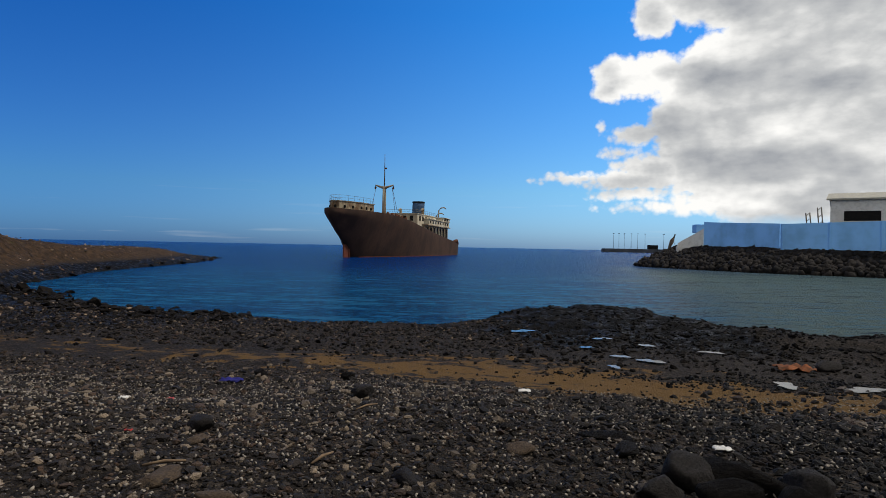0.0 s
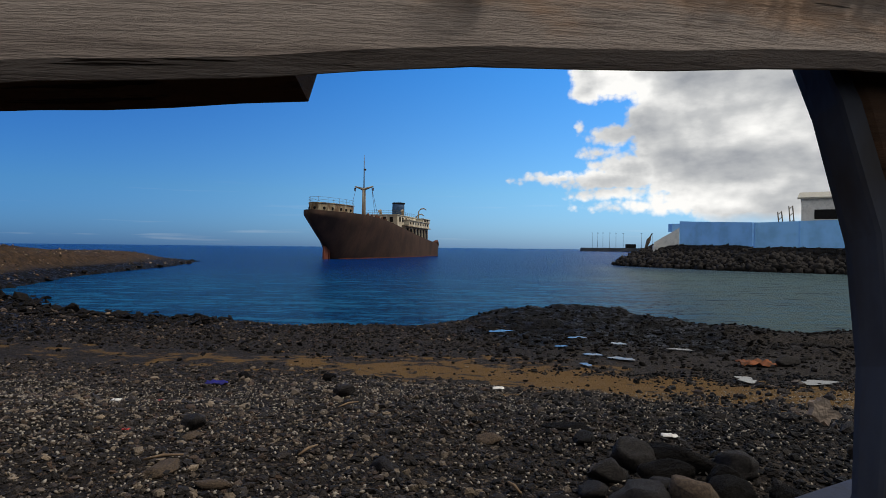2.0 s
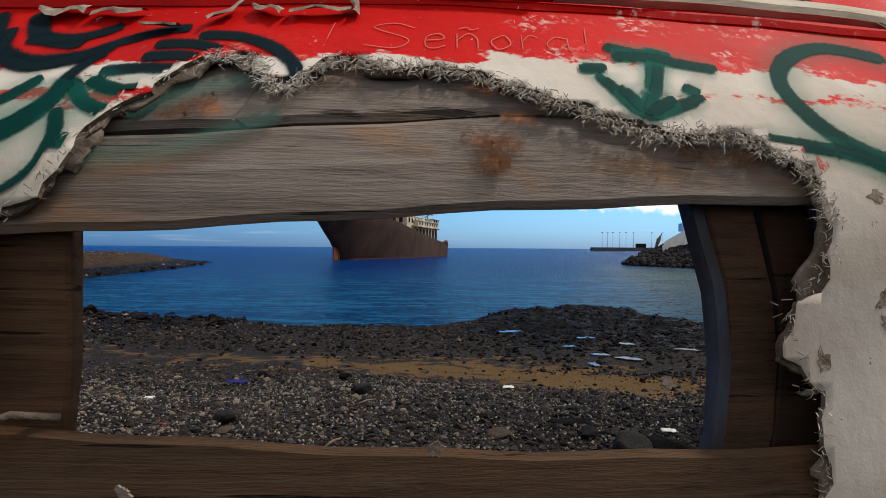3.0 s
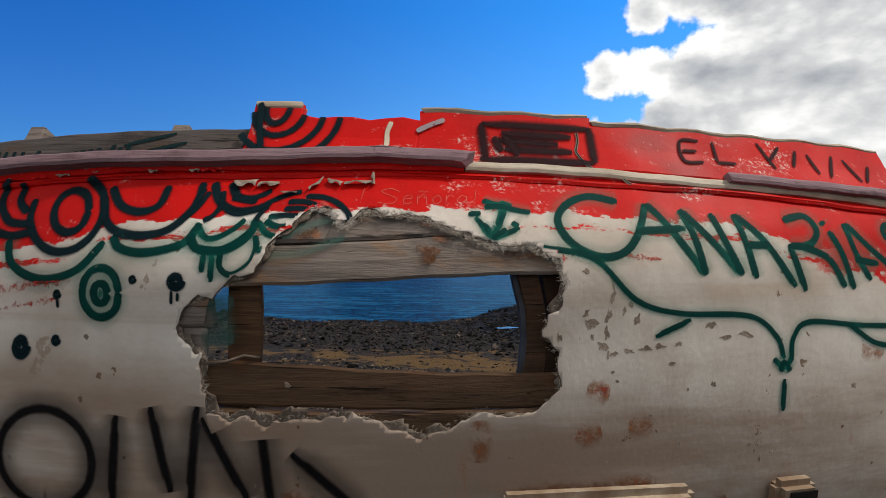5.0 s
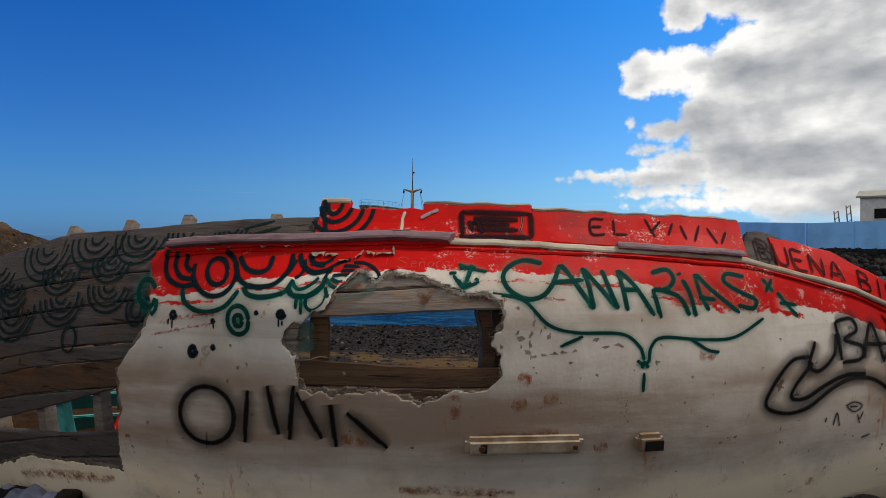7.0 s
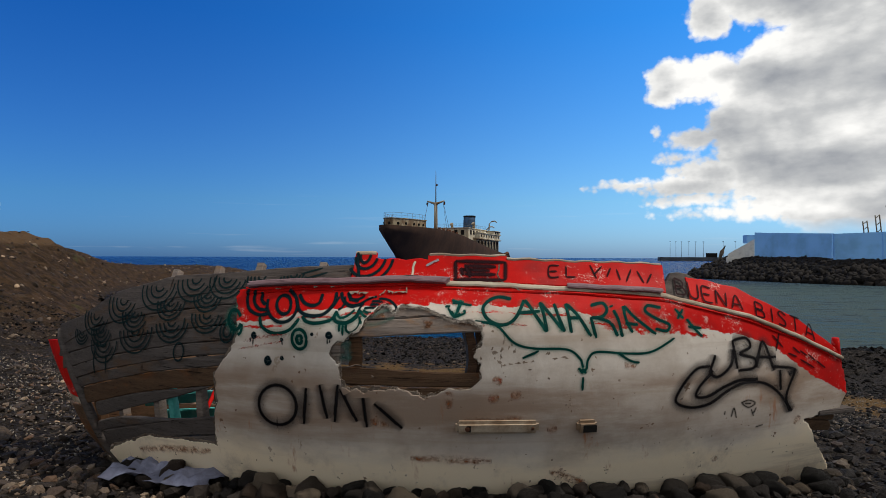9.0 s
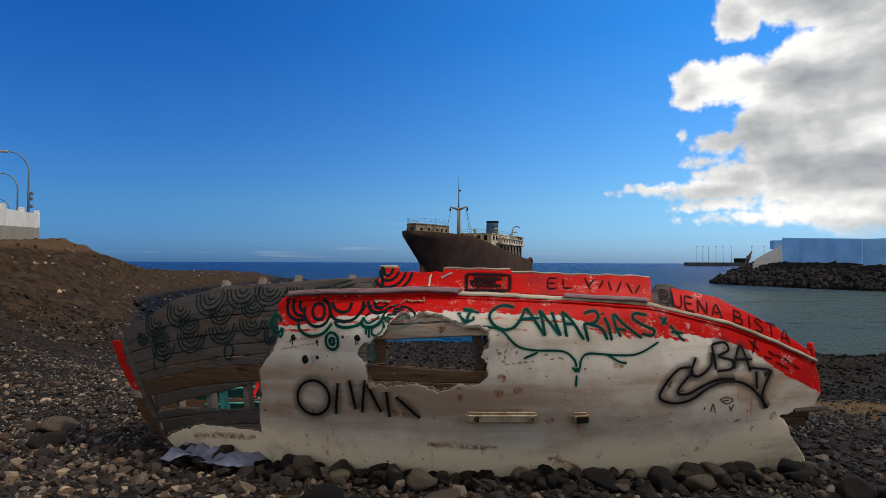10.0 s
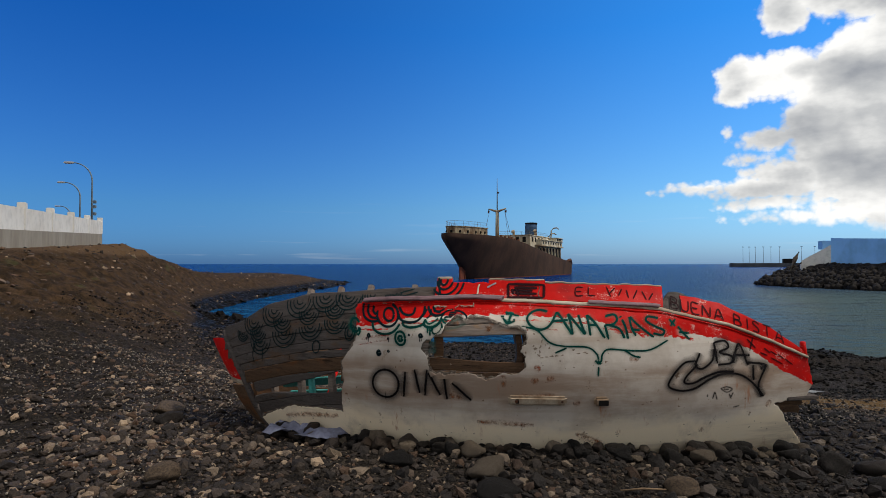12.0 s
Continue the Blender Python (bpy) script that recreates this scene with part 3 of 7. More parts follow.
SHIP_WHITE = plain("weathered_white_paint", (0.66, 0.62, 0.50), (0.40, 0.33, 0.22), 0.5, 0.7, bump=0.2, stretch=(1, 1, 0.4), fine=3)
SHIP_BLUE = plain("faded_blue_funnel_paint", (0.045, 0.10, 0.20), (0.035, 0.06, 0.10), 0.9, 0.7, bump=0.2, fine=3)
DARK = plain("dark_opening", (0.010, 0.010, 0.010), (0.016, 0.014, 0.012), 2, 0.9)
STEEL = plain("grey_weathered_steel", (0.20, 0.19, 0.16), (0.10, 0.07, 0.05), 1.5, 0.7, bump=0.2)
BLUE_WALL = plain("light_blue_rendered_wall", (0.27, 0.56, 0.95), (0.25, 0.53, 0.92), 0.05, 0.85, bump=0.05, fine=0.4)
WHITE_WALL = plain("white_rendered_wall", (0.74, 0.72, 0.68), (0.66, 0.63, 0.58), 0.4, 0.85, bump=0.1, fine=2)
GREY_WALL = plain("bare_concrete_base", (0.33, 0.30, 0.25), (0.25, 0.22, 0.18), 0.8, 0.9, bump=0.2, stretch=(1, 1, 0.3), fine=3)
ROOF = plain("ribbed_beige_roof", (0.40, 0.38, 0.31), (0.33, 0.31, 0.26), 1, 0.7, fine=5)
PIER_STONE = plain("dark_pier_stone", (0.10, 0.105, 0.11), (0.06, 0.065, 0.07), 0.1, 0.9, fine=0.5)
POLE = plain("galvanised_pole", (0.20, 0.27, 0.34), (0.15, 0.20, 0.25), 2, 0.6, 0.2)
BOULDER = plain("revetment_boulders", (0.022, 0.018, 0.016), (0.010, 0.009, 0.0085), 0.35, 0.85, bump=0.9, fine=1.6, dist=0.2)
CLOTH = plain("pale_blue_grey_cloth", (0.25, 0.26, 0.35), (0.14, 0.145, 0.20), 5, 0.9, bump=0.4)
BLUE_CLOTH = plain("dark_blue_cloth", (0.02, 0.02, 0.16), (0.015, 0.015, 0.08), 8, 0.9)
ORANGE = plain("orange_plastic_net", (0.20, 0.062, 0.02), (0.06, 0.028, 0.014), 6, 0.8)
PLASTIC = plain("white_plastic_scrap", (0.62, 0.60, 0.57), (0.45, 0.43, 0.40), 9, 0.5)
RED_PLASTIC = plain("red_plastic_scrap", (0.40, 0.03, 0.02), (0.25, 0.03, 0.02), 9, 0.5)
CHIP = plain("pale_shell", (0.30, 0.265, 0.22), (0.17, 0.14, 0.11), 30, 0.7)
STICK = plain("driftwood", (0.22, 0.15, 0.09), (0.12, 0.08, 0.05), 12, 0.85)

# ---- helpers for meshes ----
def mesh_of(name, verts, faces, mats, smooth=False, index=None):
    me = bpy.data.meshes.new(name)
    me.from_pydata([tuple(map(float, v)) for v in verts], [], faces)
    for m in (mats if isinstance(mats, (list, tuple)) else [mats]):
        me.materials.append(m)
    if index is not None:
        me.polygons.foreach_set("material_index", index)
    if smooth:
        me.polygons.foreach_set("use_smooth", [True] * len(me.polygons))
    me.update()
    return me


def part(name, me, parent=None, label=""):
    """One mesh object under a thing or a part; a bmesh or a mesh."""
    ob = new(name, me)
    if parent is not None:
        ob.parent = parent
        ob.matrix_parent_inverse = parent.matrix_basis.inverted()
    if label:
        ob["label"] = label
    return ob


def thing(name, place=(0, 0, 0)):
    ob = new(name)
    ob.location = place
    ob.empty_display_size = 0.2
    bpy.context.view_layer.update()
    return ob


def box_mesh(name, size, mat, at=(0, 0, 0), bevel=0.0, turn=None):
    bm = bmesh.new()
    bmesh.ops.create_cube(bm, size=1)
    bmesh.ops.scale(bm, vec=size, verts=bm.verts)
    if bevel:
        bmesh.ops.bevel(bm, geom=bm.edges[:], offset=bevel, segments=2, affect="EDGES")
    m = Matrix.Translation(at)
    if turn is not None:
        m = m @ turn
    bmesh.ops.transform(bm, matrix=m, verts=bm.verts)
    me = bpy.data.meshes.new(name)
    bm.to_mesh(me)
    bm.free()
    me.materials.append(mat)
    return me


def tube_mesh(name, path, radii, mat, sides=8, caps=True, flat=1.0):
    """A round bar along a path, with a radius at each point."""
    path = [Vector(p) for p in path]
    if isinstance(radii, (int, float)):
        radii = [radii] * len(path)
    verts, faces = [], []
    for i, p in enumerate(path):
        d = (path[min(i + 1, len(path) - 1)] - path[max(i - 1, 0)]).normalized()
        up = Vector((0, 0, 1)) if abs(d.z) < 0.9 else Vector((1, 0, 0))
        a = d.cross(up).normalized()
        b = a.cross(d)
        for k in range(sides):
            w = 2 * math.pi * k / sides
            verts.append(p + (a * math.cos(w) + b * math.sin(w) * flat) * radii[i])
    for i in range(len(path) - 1):
        for k in range(sides):
            k2 = (k + 1) % sides
            faces.append((i * sides + k, i * sides + k2, (i + 1) * sides + k2, (i + 1) * sides + k))
    if caps:
        faces.append(tuple(range(sides - 1, -1, -1)))
        faces.append(tuple((len(path) - 1) * sides + k for k in range(sides)))
    me = mesh_of(name, verts, faces, mat, True)
    return me


def lattice(seed, shape):
    return np.random.RandomState(seed).rand(*shape)


def vnoise(x, y, scale, seed):
    """Smooth value noise on a plane, 0..1."""
    t = lattice(seed, (256, 256))
    u, v = np.asarray(x) * scale + 1000.3, np.asarray(y) * scale + 1000.7
    i, j = np.floor(u).astype(int), np.floor(v).astype(int)
    fu, fv = u - i, v - j
    fu, fv = fu * fu * (3 - 2 * fu), fv * fv * (3 - 2 * fv)
    i0, i1, j0, j1 = i % 256, (i + 1) % 256, j % 256, (j + 1) % 256
    return (t[i0, j0] * (1 - fu) + t[i1, j0] * fu) * (1 - fv) + (t[i0, j1] * (1 - fu) + t[i1, j1] * fu) * fv


def fbm(x, y, scale, seed, octaves=4, gain=0.5):
    s, a, tot = 0, 1.0, 0
    for k in range(octaves):
        s = s + a * vnoise(x, y, scale * 2 ** k, seed + k)
        tot += a
        a *= gain
    return s / tot


def smooth(v, a, b):
    t = np.clip((np.asarray(v, float) - a) / (b - a), 0, 1)
    return t * t * (3 - 2 * t)


# ---- the ground: beach, rock shelf and headland in one sheet ----
SHORE_X = (-400, -60, -46, -38.5, -34, -31, -27, -21, -15, -8, -2, -0.5, 1, 5.3, 6.3, 8, 9.5, 12, 15, 22, 40, 60, 90, 400)
SHORE_Y = (140, 112, 96, 74, 50, 41, 31, 26.5, 22.6, 20.2, 19.6, 21.5, 25.5, 26.8, 23.4, 20.8, 19.6, 19.2, 18.8, 19.5, 30, 62, 80, 100)


def shore(x):
    return np.interp(x, SHORE_X, SHORE_Y)


def ground_z(x, y):
    x, y = np.asarray(x, float), np.asarray(y, float)
    wob = (fbm(x, y, 0.35, 11, 4) - 0.5) * 2.2
    d = shore(x) - y + wob
    inland = np.where(x > -12, 19.6, np.where(x < -20, shore(x), 19.6 + (shore(x) - 19.6) * (-12 - x) / 8)) - y + wob
    prof = lambda v: np.interp(v, (-60, -10, -2, 0, 1.2, 4, 8, 11.2, 13, 15.5, 19.5, 26, 60), (-7, -2.2, -0.35, -0.03, 0.16, 0.36, 0.58, 0.78, 0.98, 1.42, 1.70, 1.74, 2.2))
    z = SEA + np.minimum(prof(d), np.maximum(prof(inland), 0.22))
    # headland on the left: height along the wall line, falling to the shore
    q = (x + 23.9) * 0.795 + (y - 13.9) * 0.607
    u = (x + 23.9) * -0.607 + (y - 13.9) * 0.795
    crest = np.interp(u, (-40, -25, -12, 0, 24, 28, 33, 45, 65, 85, 120), (-0.1, 0.0, 1.1, 2.4, 3.25, 2.7, 1.9, 0.8, -0.3, -1.3, -2.5))
    wide = np.interp(u, (0, 20, 35, 57, 78), (9, 9, 13, 23, 30))
    w = 1 - smooth(q, 0.08 * wide, wide)
    hill = crest + (fbm(x, y, 0.22, 31, 5) - 0.5) * 0.8 * smooth(q, 0, 3)
    crag = np.abs(fbm(x, y, 0.75, 131, 5, 0.6) - 0.5) * 2
    hill = hill + (crag - 0.35) * 0.75 * smooth(q, 0.3, 2.0)
    z = z * (1 - w) + np.maximum(hill, z) * w
    z = z + w * (1 - w) * 4 * (fbm(x, y, 1.6, 141, 4, 0.6) - 0.5) * 0.5
    # rough dark lava shelf by the water
    rough = smooth(d, 11, 7) * smooth(d, -4, 0.5)
    right = smooth(x, -1.5, 2.0)
    z = z + rough * (0.10 + 0.28 * right) * (fbm(x, y, 0.8, 51, 5, 0.6) - 0.42) * 1.6
    z = z + rough * right * 0.06
    z = z + (fbm(x, y, 1.7, 71, 3) - 0.5) * 0.07 * smooth(d, 2, 9)
    # a low bank where the hull has settled
    foot_y = 0.16 + 0.138 * x + 0.1069 * x * x - 0.03
    z = z + np.interp(x, (-2.7, -1.7, -1.1, 0.1, 0.9, 1.7, 2.5, 3.2), (-0.03, 0.0, 0.05, 0.095, 0.085, 0.04, 0.0, 0.0)) * np.exp(-((y - foot_y) / np.where(y > foot_y, 0.30, 0.50)) ** 2)
    return z


def spread(fine0, fine1, step, far0, far1, grow=1.11):
    mid = list(np.arange(fine0, fine1 + step / 2, step))
    lo, s = [], step
    v = fine0
    while v > far0:
        s *= grow
        v -= s
        lo.append(v)
    hi, s = [], step
    v = mid[-1]
    while v < far1:
        s *= grow
        v += s
        hi.append(v)
    return np.array(lo[::-1] + mid + hi)


def sheet(name, xs, ys, zf, mat):
    X, Y = np.meshgrid(xs, ys)
    Z = zf(X, Y)
    n, k = len(xs), len(ys)
    me = bpy.data.meshes.new(name)
    me.vertices.add(n * k)
    me.vertices.foreach_set("co", np.stack([X, Y, Z], -1).astype(np.float32).ravel())
    idx = np.arange(n * k).reshape(k, n)
    q = np.stack([idx[:-1, :-1], idx[:-1, 1:], idx[1:, 1:], idx[1:, :-1]], -1).reshape(-1, 4)
    me.loops.add(q.size)
    me.loops.foreach_set("vertex_index", q.ravel().astype(np.int32))
    me.polygons.add(len(q))
    me.polygons.foreach_set("loop_start", np.arange(0, q.size, 4, dtype=np.int32))
    me.polygons.foreach_set("use_smooth", np.ones(len(q), bool))
    me.materials.append(mat)
    me.update(calc_edges=True)
    return me


ground = new("ground", sheet("ground", spread(-34, 13, 0.18, -700, 700, 1.07), spread(-7, 34, 0.16, -700, 160, 1.07), ground_z, GROUND))
tagged(ground, "dark volcanic pebble beach with sand patches and brown headland", "beach", kind="structure")

sea_xs = np.array([-4900, -1500, -400, -120, -40, 0, 40, 120, 400, 1500, 4900.0])
sea_ys = np.array([10, 30, 60, 120, 300, 900, 2500, 4900.0])
sea = new("sea", sheet("sea", sea_xs, sea_ys, lambda x, y: np.full_like(x, SEA), SEA_MAT))
tagged(sea, "calm blue sea, pale green shallows with cloud reflection in the colour", "sea water", kind="structure")

# ---- the wrecked fishing boat ----
def hy(x, z):
    """The outer face of the hull: y over length and height, fullest amidships, topsides leaning inboard."""
    return 0.16 + 0.138 * x + 0.1069 * x * x - 0.5275 * z + 0.3745 * z * z - 0.030 * np.exp(-((x + 0.1) / 1.1) ** 2 - ((z - 1.0) / 0.35) ** 2) - 0.042 * np.exp(-((x + 0.1) / 0.9) ** 2 - ((z - 1.13) / 0.13) ** 2) + 0.085 * smooth(x, -1.3, -0.2) * smooth(z, 1.20, 1.52)


def hp(x, z, o=0.0):
    """A point of the hull, o metres outside its face."""
    n = Vector((0.138 + 0.2138 * x, -1.0, -0.5275 + 0.749 * z)).normalized()
    return Vector((x, float(hy(x, z)), z)) + n * o


def hull_points(x, z, o):
    nx, nz = 0.138 + 0.2138 * x, -0.5275 + 0.749 * z
    ln = np.sqrt(nx * nx + 1 + nz * nz)
    return np.stack([x + nx / ln * o, hy(x, z) - o / ln, z + nz / ln * o], -1)


def signed(poly, x, z):
    """Distance to a closed outline, positive inside."""
    d = np.full(x.shape, 1e9)
    inside = np.zeros(x.shape, bool)
    for (ax, az_), (bx, bz) in zip(poly, poly[1:] + poly[:1]):
        ex, ez = bx - ax, bz - az_
        t = np.clip(((x - ax) * ex + (z - az_) * ez) / (ex * ex + ez * ez + 1e-12), 0, 1)
        d = np.minimum(d, np.hypot(x - ax - t * ex, z - az_ - t * ez))
        cross = ((az_ > z) != (bz > z)) & (x < (bx - ax) * (z - az_) / (bz - az_ + 1e-12) + ax)
        inside ^= cross
    return np.where(inside, d, -d)


def shell(name, field, x0, x1, z0, z1, step, out, inn, mat):
    """A curved sheet of the hull where field(x, z) > 0, from out to inn metres off its face, with real edges."""
    xs, zs = np.arange(x0, x1, step), np.arange(z0, z1, step)
    X, Z = np.meshgrid(xs, zs)
    F = field(X, Z)
    n = len(xs)
    px, pz, f = X.ravel().tolist(), Z.ravel().tolist(), F.ravel().tolist()
    vx, vz, where, faces = [], [], {}, []

    def corner(i):
        if i not in where:
            where[i] = len(vx)
            vx.append(px[i])
            vz.append(pz[i])
        return where[i]

    def cut(i, j):
        key = (i, j) if i < j else (j, i)
        if key not in where:
            a, b = key
            t = f[a] / (f[a] - f[b])
            where[key] = len(vx)
            vx.append(px[a] + (px[b] - px[a]) * t)
            vz.append(pz[a] + (pz[b] - pz[a]) * t)
        return where[key]

    for r in range(len(zs) - 1):
        for c in range(n - 1):
            a = r * n + c
            quad = (a, a + 1, a + n + 1, a + n)
            pos = [f[q] > 0 for q in quad]
            if all(pos):
                faces.append(tuple(corner(q) for q in quad))
                continue
            if not any(pos):
                continue
            for tri in ((quad[0], quad[1], quad[2]), (quad[0], quad[2], quad[3])):
                poly = []
                for k in range(3):
                    i, j = tri[k], tri[(k + 1) % 3]
                    if f[i] > 0:
                        poly.append(corner(i))
                    if (f[i] > 0) != (f[j] > 0):
                        poly.append(cut(i, j))
                if len(poly) >= 3:
                    faces.append(tuple(poly))
    vx, vz = np.array(vx), np.array(vz)
    outer = hull_points(vx, vz, out)
    inner = hull_points(vx, vz, inn)
    m = len(vx)
    seen = {}
    for fc in faces:
        for k in range(len(fc)):
            e = (fc[k], fc[(k + 1) % len(fc)])
            seen[e] = 1
    sides = [(b, a, a + m, b + m) for (a, b) in seen if (b, a) not in seen]
    back = [tuple(v + m for v in reversed(fc)) for fc in faces]
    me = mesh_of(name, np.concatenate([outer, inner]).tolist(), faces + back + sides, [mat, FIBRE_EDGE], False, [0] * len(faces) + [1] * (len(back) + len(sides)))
    flags = [True] * len(faces) + [True] * len(back) + [False] * len(sides)
    me.polygons.foreach_set("use_smooth", flags)
    return me


SHEER = ((-3.3, 0.90), (-3.23, 0.94), (-2.94, 1.10), (-2.54, 1.30), (-2.0, 1.43), (-1.59, 1.455), (-1.25, 1.485), (-0.93, 1.505), (-0.55, 1.525), (0.4, 1.55), (1.5, 1.49), (2.05, 1.37), (2.5, 1.15), (2.78, 0.95), (3.0, 0.80))
RAIL_Z = ((-3.3, 0.78), (-2.9, 0.95), (-2.4, 1.13), (-1.9, 1.26), (-1.3, 1.355), (-0.84, 1.383), (-0.15, 1.405), (0.44, 1.39), (0.87, 1.37), (1.5, 1.325), (2.11, 1.17), (2.5, 1.02), (2.9, 0.83))
STEM = ((-0.2, -2.45), (-0.1, -2.50), (0.11, -2.68), (0.45, -2.83), (0.71, -3.04), (0.93, -3.25), (1.2, -3.3))
TORN = [(-0.53, 0.84), (-0.53, 0.90), (-0.60, 0.955), (-0.60, 1.02), (-0.51, 1.06), (-0.43, 1.10), (-0.36, 1.21), (-0.30, 1.275), (-0.25, 1.27), (-0.205, 1.22), (-0.165, 1.268),
        (-0.02, 1.255), (0.08, 1.215), (0.17, 1.18), (0.26, 1.185), (0.335, 1.15), (0.36, 1.09), (0.345, 1.04), (0.30, 1.01), (0.315, 0.96), (0.345, 0.90), (0.335, 0.81), (0.30, 0.765),
        (0.18, 0.757), (0.145, 0.775), (0.072, 0.737), (0.019, 0.708), (-0.048, 0.735), (-0.169, 0.762), (-0.29, 0.752), (-0.427, 0.748), (-0.515, 0.768)]
SKIN_OUT = [(-1.32, 1.42), (-1.33, 1.30), (-1.27, 1.07), (-1.32, 0.95), (-1.43, 0.80), (-1.40, 0.62), (-1.44, 0.45), (-1.44, 0.31), (-1.65, 0.315), (-1.86, 0.30), (-2.1, 0.285), (-2.5, 0.13), (-2.62, 0.06), (-2.52, -0.12),
            (2.90, -0.12), (2.86, -0.02), (2.70, 0.18), (2.60, 0.36), (2.53, 0.43), (2.70, 0.435), (2.87, 0.46), (2.94, 0.58), (2.86, 0.85), (2.5, 1.02), (2.11, 1.165), (1.5, 1.32), (0.87, 1.37), (0.09, 1.405), (-0.55, 1.395)]


def rail_z(x):
    return np.interp(x, [p[0] for p in RAIL_Z], [p[1] for p in RAIL_Z])


def sheer_z(x):
    return np.interp(x, [p[0] for p in SHEER], [p[1] for p in SHEER])


def stem_x(z):
    return np.interp(z, [p[0] for p in STEM], [p[1] for p in STEM])


boat = thing("wrecked_boat", (0, 0.6, 0))
tagged(boat, "broken red and white wooden fishing boat covered in graffiti on cobbles", "boat")


def ragged(x, z, a):
    return (fbm(x, z, 22, 101, 5, 0.65) - 0.5) * a


part("sheathing", shell("sheathing", lambda x, z: np.minimum(np.minimum(signed(SKIN_OUT, x, z) + ragged(x, z, 0.05), -signed(TORN, x, z) + ragged(x, z + 7, 0.06)), rail_z(x) - 0.004 - z),
                        -2.75, 3.05, -0.13, 1.44, 0.0125, 0.0, -0.006, SKIN), boat, "white and red painted glass-fibre sheathing with torn edges")
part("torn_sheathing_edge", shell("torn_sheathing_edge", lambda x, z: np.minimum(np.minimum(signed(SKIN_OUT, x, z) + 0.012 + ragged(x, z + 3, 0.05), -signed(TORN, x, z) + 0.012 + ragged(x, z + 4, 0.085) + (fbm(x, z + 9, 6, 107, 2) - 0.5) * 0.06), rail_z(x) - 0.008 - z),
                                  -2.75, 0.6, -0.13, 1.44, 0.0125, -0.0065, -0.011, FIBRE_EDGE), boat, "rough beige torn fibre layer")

# planking: seams from the garboard up, drooping towards both ends
SEAMS = (-0.09, 0.05, 0.18, 0.31, 0.44, 0.555, 0.665, 0.775, 0.876, 0.975, 1.099, 1.206, 1.295, 1.40)
SLOPE = {0.876: -0.032, 1.099: 0.046, 1.206: 0.055}


def seam_z(s, x):
    x = np.asarray(x, float)
    k = 0.102 - 0.03 * s
    return s + SLOPE.get(s, 0.0) * np.clip(x, -0.8, 0.6) - k * np.clip(-0.5 - x, 0, None) ** 2 * 0.85 - 0.078 * np.clip(x - 0.35, 0, None) ** 2 * (s / 1.4)


def plank_mesh(lo, hi, x0, x1, out, inn, mat, jag=0.0, seed=0):
    rnd = random.Random(seed)
    n = max(3, int(abs(x1 - x0) / 0.05))
    verts, faces = [], []
    for i in range(n + 1):
        x = x0 + (x1 - x0) * i / n
        zl, zh = float(lo(x)), float(hi(x))
        wob = 0.003 * math.sin(x * 7 + seed) + 0.0015 * math.sin(x * 31 + seed * 2)
        o = out + 0.0022 * math.sin(x * 2.3 + seed * 1.7)
        prof = ((zl + wob, inn), (zl + wob, o - 0.006), (zl + wob + 0.007, o), (0.5 * (zl + zh), o + 0.001), (zh - 0.007 + wob, o), (zh + wob, o - 0.006), (zh + wob, inn))
        jx = 0.0
        for j, (z, off) in enumerate(prof):
            if jag and i in (0, n):
                jx = rnd.uniform(-jag, jag)
            verts.append(hp(x + jx, z, off))
    m = 7
    for i in range(n):
        for j in range(m):
            j2 = (j + 1) % m
            faces.append((i * m + j, (i + 1) * m + j, (i + 1) * m + j2, i * m + j2))
    faces.append(tuple(range(m)))
    faces.append(tuple(n * m + j for j in range(m - 1, -1, -1)))
    me = mesh_of("plank", verts, faces, mat)
    bm = bmesh.new()
    bm.from_mesh(me)
    bmesh.ops.recalc_face_normals(bm, faces=bm.faces)
    bm.to_mesh(me)
    bm.free()
    return me


def seam_fn(s, d):
    return lambda x: seam_z(s, x) + d


CUTS = {0.876: ((-9, -2.1), (-2.1, -1.2), (-1.2, -0.525), (0.385, 9)), 0.975: ((-9, -1.2), (-1.2, -0.522), (0.40, 9)), 0.665: ((-9, -2.62), (-1.44, 0.6), (0.6, 9)), 0.555: ((-9, -1.42), (-1.42, 0.9), (0.9, 9)),
        1.099: ((-9, -1.1), (-1.1, 0.37), (0.37, 9)), 1.206: ((-9, -1.18), (-1.18, -0.2412), (-0.2402, 1.0), (1.0, 9)), 0.775: ((-9, -0.75), (-0.75, 0.42), (0.42, 9)), 1.295: ((-9, -1.9), (-1.9, -1.15), (-1.15, 0.3), (0.3, 9))}
SPLIT = lambda x: seam_z(0.665, x) - 0.04 - 0.075 * smooth(x, -2.5, -1.6)     # a plank split along its top at the broken hole
part("plank", plank_mesh(lambda x: np.interp(x, (-2.62, -1.81, -1.46), (0.355, 0.60, 0.706)), seam_fn(0.775, -0.002), -2.66, -1.47, -0.012, -0.04, WOOD_BOW, 0.01, 61), boat)
